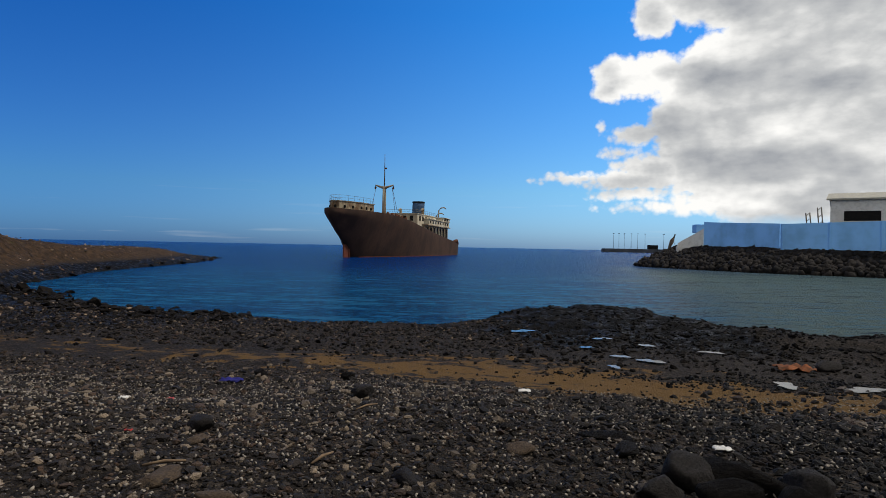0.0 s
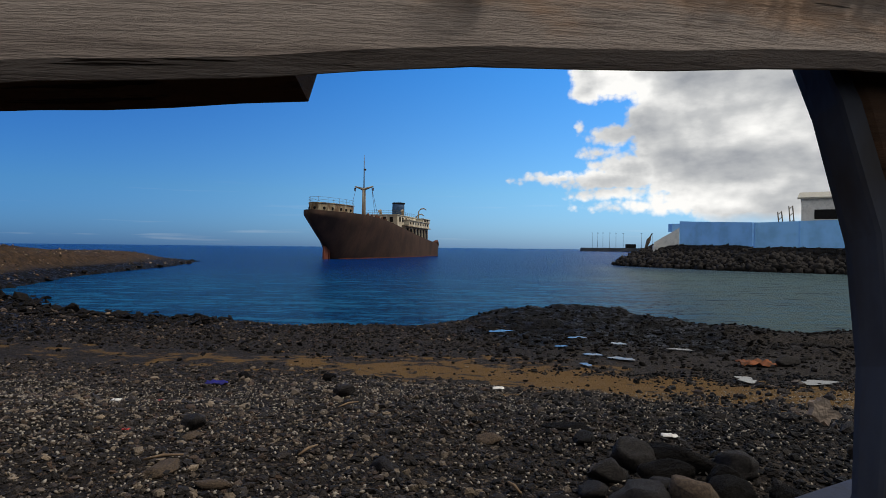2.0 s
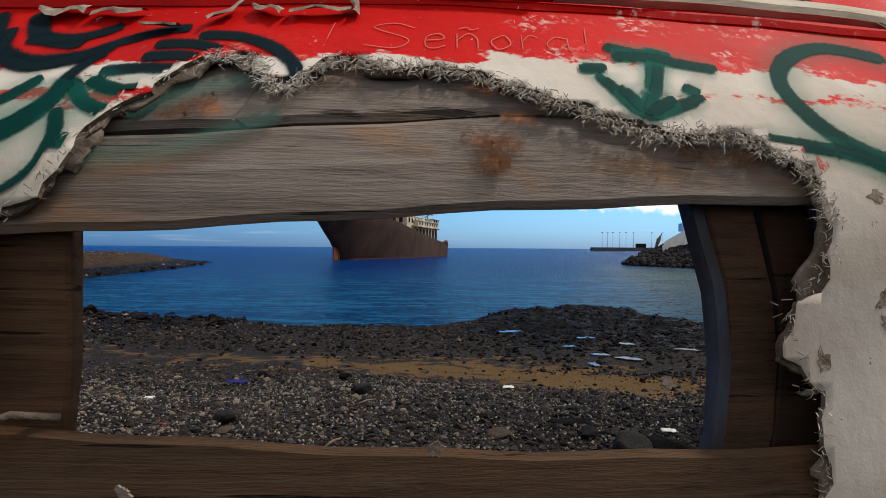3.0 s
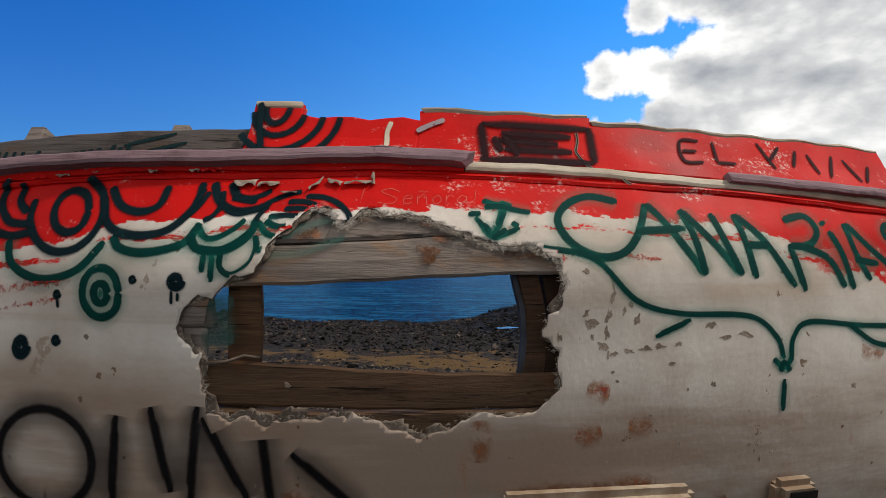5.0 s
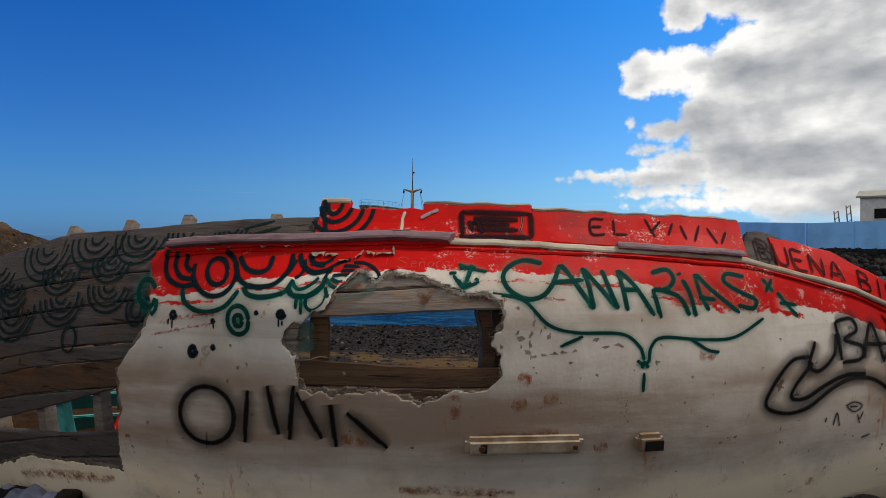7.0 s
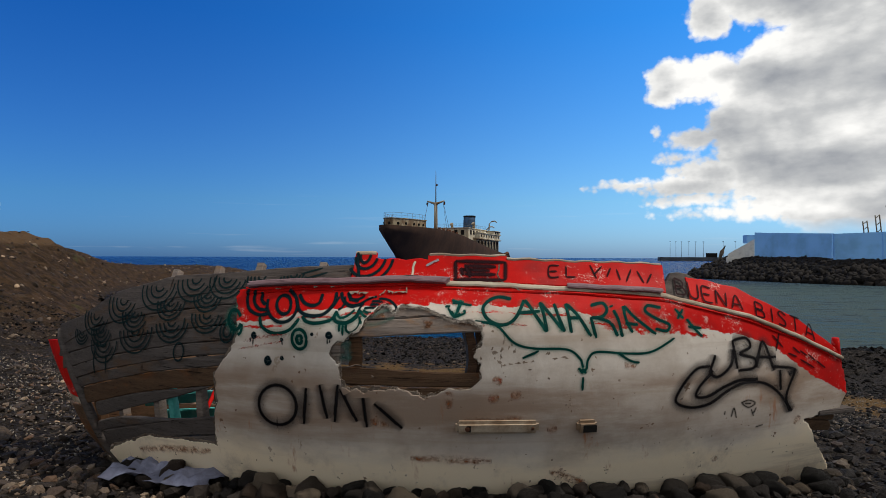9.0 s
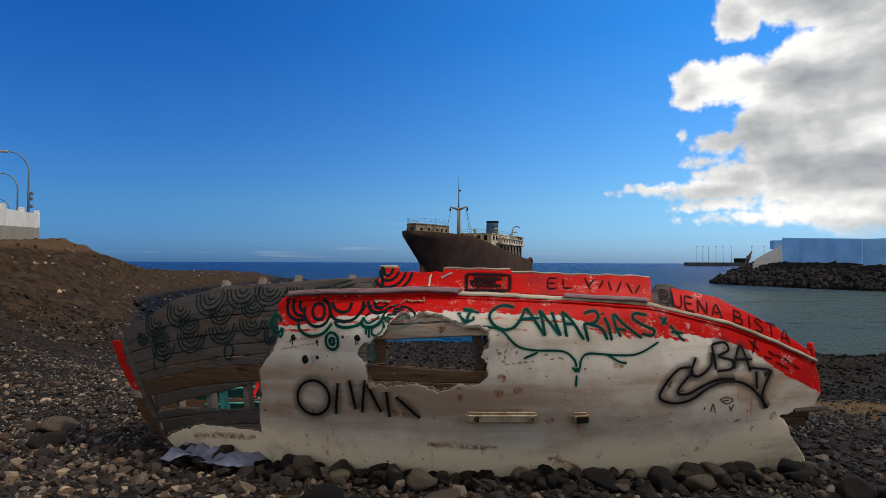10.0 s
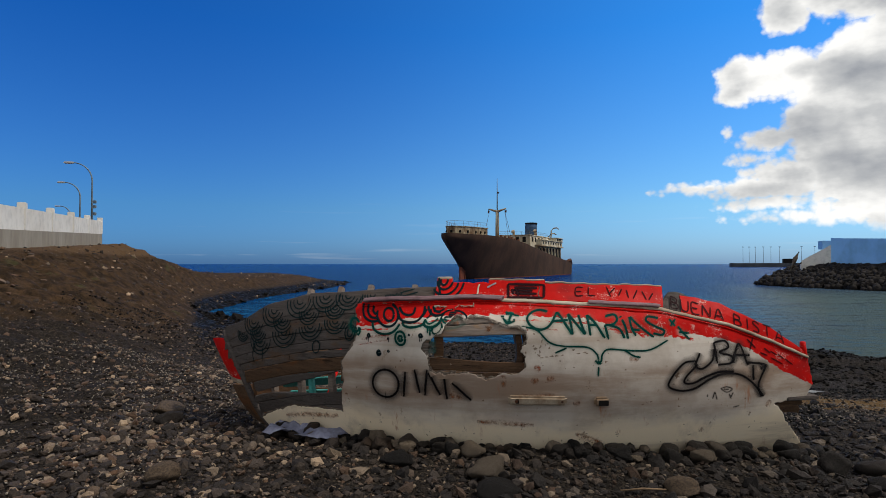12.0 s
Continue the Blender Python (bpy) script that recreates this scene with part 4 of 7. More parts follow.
for row, (a, b) in enumerate(zip(SEAMS, SEAMS[1:])):
    for k, (x0, x1) in enumerate(CUTS.get(a, ((-9, -1.22), (-1.22, 0.7), (0.7, 9)))):
        zm = float(seam_z(0.5 * (a + b), -2.8))
        x0 = max(x0, float(stem_x(zm)) + 0.03)
        x1 = min(x1, float(np.interp(0.5 * (a + b), (-0.1, 0.2, 0.43, 0.45, 0.7, 1.4), (2.8, 2.66, 2.48, 2.8, 2.86, 2.5))))
        if x1 - x0 < 0.15:
            continue
        bare = WOOD_BOW if x1 < -1.0 else (WOOD if a > 0.8 else WOOD_DARK)
        part("plank", plank_mesh(seam_fn(a, 0.002), (seam_fn(b, -0.002) if (a, k) != (0.555, 0) else SPLIT), x0 + 0.002, x1 - 0.002, -0.011 - (0.0012 if x1 < -1.0 else 0.004) * ((row * 7 + k * 3) % 3), -0.024 if (a, k) in ((1.099, 1), (0.775, 1)) else -0.045, bare, 0.012, row * 5 + k), boat)

# bulwark: bare boards towards the bow, red boards with broken tops aft
part("bulwark_board", plank_mesh(lambda x: rail_z(x) + 0.012, lambda x: sheer_z(x) - 0.002, -3.2, -1.95, -0.008, -0.04, WOOD_BOW, 0.01, 70), boat, "grey bare bulwark board")
part("bulwark_board", plank_mesh(lambda x: rail_z(x) + 0.012, lambda x: sheer_z(x) + 0.004, -1.945, -0.552, -0.006, -0.04, WOOD_BOW, 0.006, 71), boat, "grey bare bulwark board")
for x0, x1, top in ((-0.55, -0.41, lambda x: 1.603 - 0.02 * (x + 0.5)), (-0.408, -0.055, lambda x: 1.565 + 0.006 * np.sin(x * 40)), (-0.053, 0.462, lambda x: 1.592 - 0.03 * (x - 0.1) + 0.004 * np.sin(x * 31)),
                    (0.466, 1.525, lambda x: 1.563 - 0.028 * (x - 0.46) - 0.03 * np.clip(x - 1.2, 0, 1) ** 1.2 + 0.003 * np.sin(x * 33))):
    board = part("bulwark_board", plank_mesh(lambda x: rail_z(x) + 0.012, top, x0, x1, 0.004, -0.03, RED, 0.006, int(x0 * 100) + 90), boat, "chipped red bulwark board with a broken top")
    if x0 != -0.408:
        part("capping", plank_mesh(lambda x, t=top, h=0.022 if x0 < -0.5 else 0.010: t(x) - h, lambda x, t=top: t(x) + 0.008, x0 + 0.004, x1 - 0.004, 0.0095, -0.034, CREAM, 0.006, int(x0 * 50)), board, "cream cap strip")
part("bulwark_board", plank_mesh(lambda x: rail_z(x) + 0.012, lambda x: np.interp(x, (1.53, 1.57, 1.62, 1.72, 1.78), (1.38, 1.475, 1.49, 1.47, 1.44)), 1.53, 1.775, -0.012, -0.05, WOOD_BOW, 0.015, 44), boat, "grey splintered bulwark board")
part("bulwark_board", plank_mesh(lambda x: rail_z(x) + 0.012, lambda x: sheer_z(x) + 0.004 * np.sin(x * 28), 1.70, 2.88, 0.0, -0.03, RED, 0.01, 45), boat, "faded red bulwark board falling towards the stern")

# rub rail and battens
part("rub_rail", plank_mesh(lambda x: rail_z(x) - 0.014, lambda x: rail_z(x) + 0.014, 0.09, 2.88, 0.016, -0.02, CREAM, 0.004, 12), boat, "chipped cream rub rail")
part("rub_rail", plank_mesh(lambda x: rail_z(x) - 0.016, lambda x: rail_z(x) + 0.012, -1.27, 0.085, 0.012, -0.02, RED, 0.004, 13), boat, "red painted rub rail")
part("moulding", plank_mesh(lambda x: rail_z(x) - 0.036, lambda x: rail_z(x) - 0.020, -1.25, 2.85, 0.010, -0.004, RED, 0.002, 14), boat, "thin red moulding")
part("batten", plank_mesh(lambda x: rail_z(x) - 0.004, lambda x: rail_z(x) + 0.030, -1.235, -0.165, 0.050, -0.004, RAIL, 0.012, 15), boat, "split grey batten with red paint remains")
part("batten", plank_mesh(lambda x: rail_z(x) - 0.004, lambda x: rail_z(x) + 0.030, -0.160, 0.10, 0.048, -0.004, RAIL, 0.025, 16), boat, "split grey batten with red paint remains")
part("batten", plank_mesh(lambda x: rail_z(x) + 0.002, lambda x: rail_z(x) + 0.030, 0.86, 1.49, 0.038, -0.004, RAIL, 0.012, 17), boat, "purplish grey batten")

# ribs
def rib_mesh(x, w, z0, z1, depth, mat, lean=0.0, seed=0, out=-0.046, waist=1.03):
    verts, faces = [], []
    n = 18
    for i in range(n + 1):
        z = z0 + (z1 - z0) * i / n
        dx = lean * min((z - waist) ** 2, 0.03) + 0.004 * math.sin(z * 9 + seed)
        dp = depth * (1 - 0.25 * (z - z0) / (z1 - z0)) + 0.004 * math.sin(z * 13 + seed)
        for sx, o in ((-1, out), (-0.9, out + 0.003), (0.9, out + 0.003), (1, out), (1, out - dp), (0.8, out - dp - 0.006), (-0.8, out - dp - 0.006), (-1, out - dp)):
            verts.append(hp(x + dx + sx * w / 2 * (1 + 0.05 * math.sin(z * 21 + seed)), z, o))
    for i in range(n):
        for j in range(8):
            j2 = (j + 1) % 8
            faces.append((i * 8 + j, i * 8 + j2, (i + 1) * 8 + j2, (i + 1) * 8 + j))
    faces.append(tuple(range(7, -1, -1)))
    faces.append(tuple(n * 8 + j for j in range(8)))
    return mesh_of("rib", verts, faces, mat)


# beside the opening: sky-blue coloured side, brown front, then a rib coloured for shade
for k, (x, w, top, mat, dep, lean) in enumerate(((-2.72, 0.05, 1.16, RIB_WOOD, 0.06, 0), (-2.40, 0.05, 1.30, WOOD, 0.06, 0), (-2.0, 0.055, 1.50, WOOD, 0.06, 0), (-1.60, 0.055, 1.53, WOOD, 0.06, 0), (-1.25, 0.055, 1.555, WOOD, 0.06, 0),
                                                 (-0.785, 0.05, 1.56, WOOD, 0.06, 0), (-0.448, 0.085, 1.42, RIB_WOOD, 0.022, -0.06), (0.263, 0.014, 1.42, RIB_SKYLIT, 0.018, -1.2), (0.299, 0.056, 1.42, RIB_FRONT, 0.019, -1.2), (0.357, 0.056, 1.42, RIB_SHADED, 0.06, -1.0), (0.43, 0.05, 1.42, RIB_WOOD, 0.06, 0),
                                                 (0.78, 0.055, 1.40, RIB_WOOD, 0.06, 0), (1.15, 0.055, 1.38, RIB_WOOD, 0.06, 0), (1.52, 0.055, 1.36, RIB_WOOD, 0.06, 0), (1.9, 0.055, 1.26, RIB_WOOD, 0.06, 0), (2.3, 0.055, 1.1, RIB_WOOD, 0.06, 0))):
    part("rib", rib_mesh(x, w, 0.02, top, dep, mat, lean, k, -0.046, 0.97), boat, "rib side with blue sky light in its colour" if mat is RIB_SKYLIT else "")
part("inner_stringer", plank_mesh(lambda x: 1.187 + 0.066 * x, lambda x: 1.296 + 0.05 * x, -1.5, -0.098, -0.135, -0.175, RIB_WOOD, 0.004, 31), boat, "dark inner stringer with a sawn end")
part("rope_end", tube_mesh("rope_end", [hp(-0.52, 0.885, 0.004), hp(-0.47, 0.89, 0.006), hp(-0.43, 0.905, -0.004), hp(-0.40, 0.90, -0.03)], 0.0045, FIBRE_EDGE, 6), boat, "frayed fibre cord")
# stem post and the fallen far side at the bow
part("stem_post", tube_mesh("stem_post", [hp(float(stem_x(z)), z, -0.02) for z in np.linspace(-0.1, 0.97, 14)], [0.034] * 13 + [0.026], WOOD_BOW, 8), boat, "grey worn stem timber")


def far_side(name, z0, z1, mat):
    verts, faces = [], []
    us, zs = np.linspace(0, 1, 18), np.linspace(z0, z1, 5)
    for th in (0.0, 0.03):
        for z in zs:
            sx = float(stem_x(z))
            sy = hy(sx, z)
            for u in us:
                verts.append((sx - 0.43 * math.sin(min(u * 5.0, math.pi / 2)) + 1.9 * max(0.0, u - 0.3) + th * 0.6, sy + 0.03 + 1.0 * u ** 0.9 + th, z - 0.42 * u * (z - z0)))
    n, m = len(us), len(zs)
    for t in (0, 1):
        for r in range(m - 1):
            for c in range(n - 1):
                a = t * n * m + r * n + c
                q = (a, a + 1, a + n + 1, a + n)
                faces.append(q if t else q[::-1])
    rim = [c for c in range(n)] + [r * n + n - 1 for r in range(1, m)] + [(m - 1) * n + c for c in range(n - 2, -1, -1)] + [r * n for r in range(m - 2, 0, -1)]
    for a, b in zip(rim, rim[1:] + rim[:1]):
        faces.append((a, b, b + n * m, a + n * m))
    me = mesh_of(name, verts, faces, [mat, WOOD_DARK], False)
    for k, poly in enumerate(me.polygons):
        poly.material_index = 1 if k < 2 * (n - 1) * (m - 1) and k % (n - 1) > 4 else 0
    return me


part("far_side_topside", far_side("far_side_topside", 0.44, 0.88, RED), boat, "red painted far side of the bow")
part("far_side_stripe", far_side("far_side_stripe", 0.385, 0.437, CREAM), boat, "white stripe on the far side")
part("far_side_bottom", far_side("far_side_bottom", -0.05, 0.382, WOOD_DARK), boat, "dark lower far side")
for k, (x0, z0, x1, z1, y0) in enumerate(((-2.6, 0.36, -1.3, 0.48, 0.95), (-2.5, 0.22, -1.3, 0.30, 1.05))):
    part("inner_board", box_mesh("inner_board", (1.3, 0.03, 0.09), TEAL, (0.5 * (x0 + x1), y0, 0.5 * (z0 + z1)), 0.006, Euler((0.2, -math.atan2(z1 - z0, x1 - x0), 0.12)).to_matrix().to_4x4()), boat, "turquoise inner board")
part("inner_frame", rib_mesh(-1.86, 0.05, 0.25, 0.75, 0.05, TEAL, 0, 4, -0.05), boat, "turquoise frame stub")
part("inner_frame", tube_mesh("inner_frame", [(-1.9, 0.45, 0.15), (-1.85, 0.75, 0.55)], 0.016, RED, 6), boat, "red leaning frame stub")
# stern
part("stern_post", tube_mesh("stern_post", [hp(2.90, 0.58, -0.03), hp(2.885, 0.75, -0.03), hp(2.86, 0.90, -0.02), hp(2.84, 0.985, 0.0)], [0.028, 0.03, 0.032, 0.026], RED, 8), boat, "red stern timber head")
part("transom_board", box_mesh("transom_board", (0.035, 0.55, 0.42), CREAM, (2.90, hy(2.9, 0.65) + 0.27, 0.66), 0.008, Euler((0, 0, -0.15)).to_matrix().to_4x4()), boat, "white transom board")
part("counter_board", box_mesh("counter_board", (0.36, 0.5, 0.035), WOOD_BOW, (2.71, hy(2.7, 0.45) + 0.27, 0.452), 0.008, Euler((0, 0, 0.5)).to_matrix().to_4x4()), boat)
part("keel", box_mesh("keel", (4.3, 0.10, 0.12), WOOD_DARK, (0.0, 0.95, -0.05), 0.012), boat, "dark keel timber")

# side fittings
def on_hull(x, z, o, mesh_fn):
    n = Vector((0.138 + 0.2138 * x, -1.0, -0.5275 + 0.749 * z)).normalized()
    ux = Vector((1, 0.138 + 0.2138 * x, 0)).normalized()
    up = ux.cross(n) * -1
    if up.z < 0:
        up = -up
    r = Matrix((ux, n * -1, up)).transposed().to_4x4()
    return mesh_fn(Matrix.Translation(hp(x, z, o)) @ r)


skid = part("skid_block", on_hull(0.435, 0.540, 0.025, lambda m: box_mesh("skid_block", (0.51, 0.055, 0.080), SKID_PAINT, (0, 0, 0), 0.019, m)), boat, "cream painted wooden skid block")
for bx in (0.255, 0.64):
    part("bolt", on_hull(bx, 0.538, 0.056, lambda m: box_mesh("bolt", (0.028, 0.012, 0.028), RUST, (0, 0, 0), 0.005, m)), skid, "rusty bolt head")
    part("bolt_recess", on_hull(bx, 0.538, 0.0535, lambda m: box_mesh("bolt_recess", (0.046, 0.004, 0.040), DARK, (0, 0, 0), 0.001, m)), skid)
stub = part("broken_skid", on_hull(0.975, 0.530, 0.025, lambda m: box_mesh("broken_skid", (0.13, 0.055, 0.080), SKID_PAINT, (0, 0, 0), 0.018, m)), boat, "short broken skid block")
part("bolt_recess", on_hull(0.985, 0.524, 0.0545, lambda m: box_mesh("bolt_recess", (0.088, 0.004, 0.046), DARK, (0, 0, 0), 0.001, m)), stub, "rusted hole")

# fibres along the torn edge
def fibres():
    rnd = random.Random(5)
    verts, faces = [], []
    ring = TORN + TORN[:1]
    for (ax, az_), (bx, bz) in zip(ring, ring[1:]):
        ln = math.hypot(bx - ax, bz - az_)
        top = 0.5 * (az_ + bz) > 1.08 and 0.5 * (ax + bx) > -0.3
        for _ in range(int(ln * (3000 if top else 420))):
            t = rnd.random()
            x, z = ax + (bx - ax) * t, az_ + (bz - az_) * t
            nx, nz = (bz - az_) / ln, -(bx - ax) / ln
            w = rnd.gauss(0.001, 0.0055)
            x, z = x + nx * w, z + nz * w
            a = math.atan2(nz, nx) + rnd.gauss(0, 0.9)
            l = rnd.uniform(0.004, 0.013)
            p0 = hp(x, z, rnd.uniform(-0.004, 0.004))
            p1 = hp(x + math.cos(a) * l * 0.6, z + math.sin(a) * l * 0.6, rnd.uniform(-0.001, 0.006))
            p2 = hp(x + math.cos(a + rnd.gauss(0, 0.5)) * l, z + math.sin(a) * l, rnd.uniform(-0.006, 0.006))
            s = Vector((-math.sin(a), 0, math.cos(a))) * rnd.uniform(0.0003, 0.0006)
            b = len(verts)
            verts += [p0 - s, p0 + s, p1 + s, p1 - s, p2]
            faces += [(b, b + 1, b + 2, b + 3), (b + 3, b + 2, b + 4)]
    return mesh_of("fibre_fringe", verts, faces, FIBRE)


fringe = part("fibre_fringe", fibres(), boat, "frayed pale glass fibres")
fringe["kind"] = "stuff"
# peeling paint curls under the batten
rp = random.Random(17)


def paint_curl(x0, z0, x1, z1, h, mat):
    """A strip of paint peeling off downwards, bowed away from the side."""
    cols, rows = 6, 4
    dx, dz = x1 - x0, z1 - z0
    ln = math.hypot(dx, dz)
    verts = []
    for j in range(rows):
        v = j / (rows - 1)
        for i in range(cols):
            u = i / (cols - 1)
            edge = h * v * (1 + 0.35 * math.sin(u * 9 + x0 * 50)) if j else 0.0
            verts.append(hp(x0 + dx * u + dz / ln * edge, z0 + dz * u - dx / ln * edge, 0.005 + 0.010 * math.sin(v * 2.2) + 0.002 * math.sin(u * 5 + x0 * 30)))
    faces = [(j * cols + i, j * cols + i + 1, (j + 1) * cols + i + 1, (j + 1) * cols + i) for j in range(rows - 1) for i in range(cols - 1)]
    part("paint_curl", mesh_of("paint_curl", verts, faces, mat), boat)


for x0, z0, x1, z1, h in ((-0.529, 1.359, -0.468, 1.361, 0.014), (-0.463, 1.356, -0.405, 1.355, 0.011), (-0.329, 1.339, -0.296, 1.370, 0.009), (-0.279, 1.368, -0.237, 1.357, 0.010), (-0.233, 1.359, -0.161, 1.363, 0.008), (-0.158, 1.384, -0.150, 1.350, 0.006), (-0.394, 1.325, -0.352, 1.328, 0.005)):
    paint_curl(x0, z0 - 0.010, x1, z1 - 0.010, 1.3 * h, OLD_PAINT)
for k in range(7):
    x = -1.12 + 0.085 * k + rp.uniform(-0.03, 0.03)
    w = rp.uniform(0.015, 0.05)
    paint_curl(x, float(rail_z(x)) - 0.008, x + w, float(rail_z(x + w)) - 0.008, rp.uniform(0.005, 0.012), OLD_PAINT if k % 3 else RED)
# nails and rust holes in the lintel plank
for x, z in ((0.012, 1.170), (0.02, 1.150), (-0.30, 1.20), (-0.28, 1.225)):
    part("nail", on_hull(x, z, -0.011, lambda m: box_mesh("nail", (0.008, 0.006, 0.007), RUST, (0, 0, 0), 0.003, m)), boat)

# ---- graffiti: strokes of paint lying on the hull ----
def bend(pts, n=8):
    """A smooth line through points."""
    if len(pts) < 3:
        return [tuple(np.array(pts[0]) + (np.array(pts[1]) - np.array(pts[0])) * t) for t in np.linspace(0, 1, 6)]
    p = [np.array(q, float) for q in pts]
    p = [2 * p[0] - p[1]] + p + [2 * p[-1] - p[-2]]
    out = []
    for i in range(1, len(p) - 2):
        for t in np.linspace(0, 1, n, endpoint=False):
            out.append(0.5 * (2 * p[i] + (p[i + 1] - p[i - 1]) * t + (2 * p[i - 1] - 5 * p[i] + 4 * p[i + 1] - p[i + 2]) * t * t + (3 * p[i] - p[i - 1] - 3 * p[i + 1] + p[i + 2]) * t ** 3))
    out.append(p[-2])
    return [tuple(q) for q in out]


def strokes(name, lines, width, mat, off=0.0014, label="", lift=None):
    """Ribbons on the hull; each line is a list of (x, z), or a list of lines that make one letter."""
    for n, ln in enumerate(lines):
        one = ln if isinstance(ln[0], list) else [ln]
        stroke(name, one, width, mat, off + 0.0002 * (n % 5), label, lift)


ACROSS = (-1.0, -0.5, 0.0, 0.5, 1.0)


def stroke(name, lines, width, mat, off, label, lift):
    verts, faces, uvs = [], [], []
    for ln, line in enumerate(lines):
        pts = bend(line)
        base = len(verts)
        flat_x, flat_z = [], []
        for i, (x, z) in enumerate(pts):
            a, b = pts[max(i - 1, 0)], pts[min(i + 1, len(pts) - 1)]
            dx, dz = b[0] - a[0], b[1] - a[1]
            l = math.hypot(dx, dz) + 1e-9
            w = 1.6 * width / 2 * WIDE.get(mat.name, 1.0) * (1 + 0.04 * math.sin(i * 0.5 + ln))
            if i in (0, len(pts) - 1):
                w *= 0.55
            for c in ACROSS:
                px, pz = x + dz / l * w * c, z - dx / l * w * c
                o = (lift(px, pz) if lift else off) + 0.0001 * (ln % 5)
                verts.append(hp(px, pz, o))
                uvs.append((i * 0.1, 0.5 + 0.5 * c))
                flat_x.append(px)
                flat_z.append(pz)
        gone = signed(TORN, np.array(flat_x), np.array(flat_z)) > -0.004     # torn away with the sheathing
        m = len(ACROSS)
        for i in range(len(pts) - 1):
            for c in range(m - 1):
                k = i * m + c
                if off < 0 or not (gone[k] or gone[k + 1] or gone[k + m] or gone[k + m + 1]):
                    faces.append((base + k, base + k + 1, base + k + m + 1, base + k + m))
    if not faces:
        return None
    me = mesh_of(name, verts, faces, mat)
    uv = me.uv_layers.new(name="UVMap")
    for lp in me.loops:
        uv.data[lp.index].uv = uvs[lp.vertex_index]
    return part(name, me, boat, label)


def blob(cx, cz, rx, rz):
    """Lines that fill an oval."""
    return [[(cx + rx * (0.12 + 0.62 * t / 12.6) * math.cos(t), cz + rz * (0.12 + 0.62 * t / 12.6) * math.sin(t)) for t in np.linspace(0, 12.6, 26)]]


def ring(cx, cz, rx, rz, a0=0, a1=360, n=14):
    return [(cx + rx * math.cos(radians(a)), cz + rz * math.sin(radians(a))) for a in np.linspace(a0, a1, n)]


GLYPHS = {"A": [[(0, 0), (0.5, 1), (1, 0)], [(0.2, 0.35), (0.8, 0.35)]], "B": [[(0, 0), (0, 1)], [(0, 1), (0.7, 0.9), (0.7, 0.6), (0.05, 0.52), (0.8, 0.45), (0.85, 0.1), (0, 0)]],
          "C": [[(1, 0.85), (0.5, 1), (0.05, 0.6), (0.2, 0.1), (0.6, 0), (1, 0.2)]], "E": [[(0.9, 1), (0, 0.95), (0, 0.05), (0.9, 0)], [(0, 0.5), (0.7, 0.5)]], "I": [[(0.5, 0), (0.5, 1)]],
          "L": [[(0, 1), (0, 0.04)], [(0, 0.02), (0.9, 0)]], "N": [[(0, 0), (0.08, 1)], [(0.08, 1), (0.85, 0)], [(0.85, 0), (1, 1)]], "R": [[(0, 0), (0.05, 1)], [(0.05, 1), (0.8, 0.85), (0.7, 0.55), (0.1, 0.48)], [(0.2, 0.48), (1, 0)]],
          "S": [[(0.95, 0.85), (0.4, 1), (0.1, 0.75), (0.8, 0.4), (0.75, 0.08), (0.05, 0.08)]], "T": [[(0, 1), (1, 1)], [(0.5, 1), (0.5, 0)]], "U": [[(0, 1), (0.08, 0.2), (0.5, 0), (0.9, 0.2), (1, 1)]]}


def word(text, spots, low, high):
    """Each letter's lines; spots: the left x and width of each, low and high: baseline and top over x."""
    out = []
    for ch, (x, w) in zip(text, spots):
        out.append([])
        for line in GLYPHS[ch]:
            out[-1].append([(x + u * w, low(x + u * w) + v * (high(x + u * w) - low(x + u * w))) for u, v in line])
    return out


strokes("letter", [[[(0.513, 1.306), (0.432, 1.32), (0.368, 1.294), (0.341, 1.249), (0.371, 1.193), (0.443, 1.155), (0.511, 1.166), (0.557, 1.215), (0.594, 1.302)]], [[(0.594, 1.302), (0.628, 1.265), (0.688, 1.181), (0.738, 1.109)], [(0.553, 1.224), (0.697, 1.233)]], [[(0.738, 1.109), (0.721, 1.203), (0.692, 1.288)], [(0.692, 1.288), (0.777, 1.192), (0.844, 1.112)], [(0.782, 1.279), (0.813, 1.192), (0.848, 1.108)]]], 0.024, GREEN_SPRAY, 0.0014, "dark green sprayed letter, part of a long word")
strokes("letter", [[[(0.891, 1.1), (0.875, 1.191), (0.855, 1.279)], [(0.859, 1.277), (0.934, 1.202), (1.014, 1.076)], [(0.872, 1.191), (0.95, 1.191)]], [[(1.014, 1.195), (1.045, 1.064)], [(1.013, 1.265), (1.091, 1.279), (1.119, 1.236), (1.081, 1.194), (1.014, 1.19)], [(1.056, 1.19), (1.14, 1.154), (1.183, 1.073)]], [[(1.162, 1.236), (1.193, 1.165), (1.213, 1.068)], [(1.145, 1.265), (1.151, 1.253)]]], 0.024, GREEN_SPRAY, 0.0014, "dark green sprayed letter, part of a long word")
strokes("letter", [[[(1.28, 1.092), (1.241, 1.176), (1.225, 1.26)], [(1.231, 1.26), (1.3, 1.187), (1.435, 1.078)], [(1.235, 1.153), (1.32, 1.14)]], [[(1.48, 1.244), (1.392, 1.259), (1.373, 1.223), (1.448, 1.174), (1.527, 1.136), (1.507, 1.098), (1.431, 1.114)]]], 0.023, GREEN_SPRAY, 0.0014, "dark green sprayed letter, part of a long word")
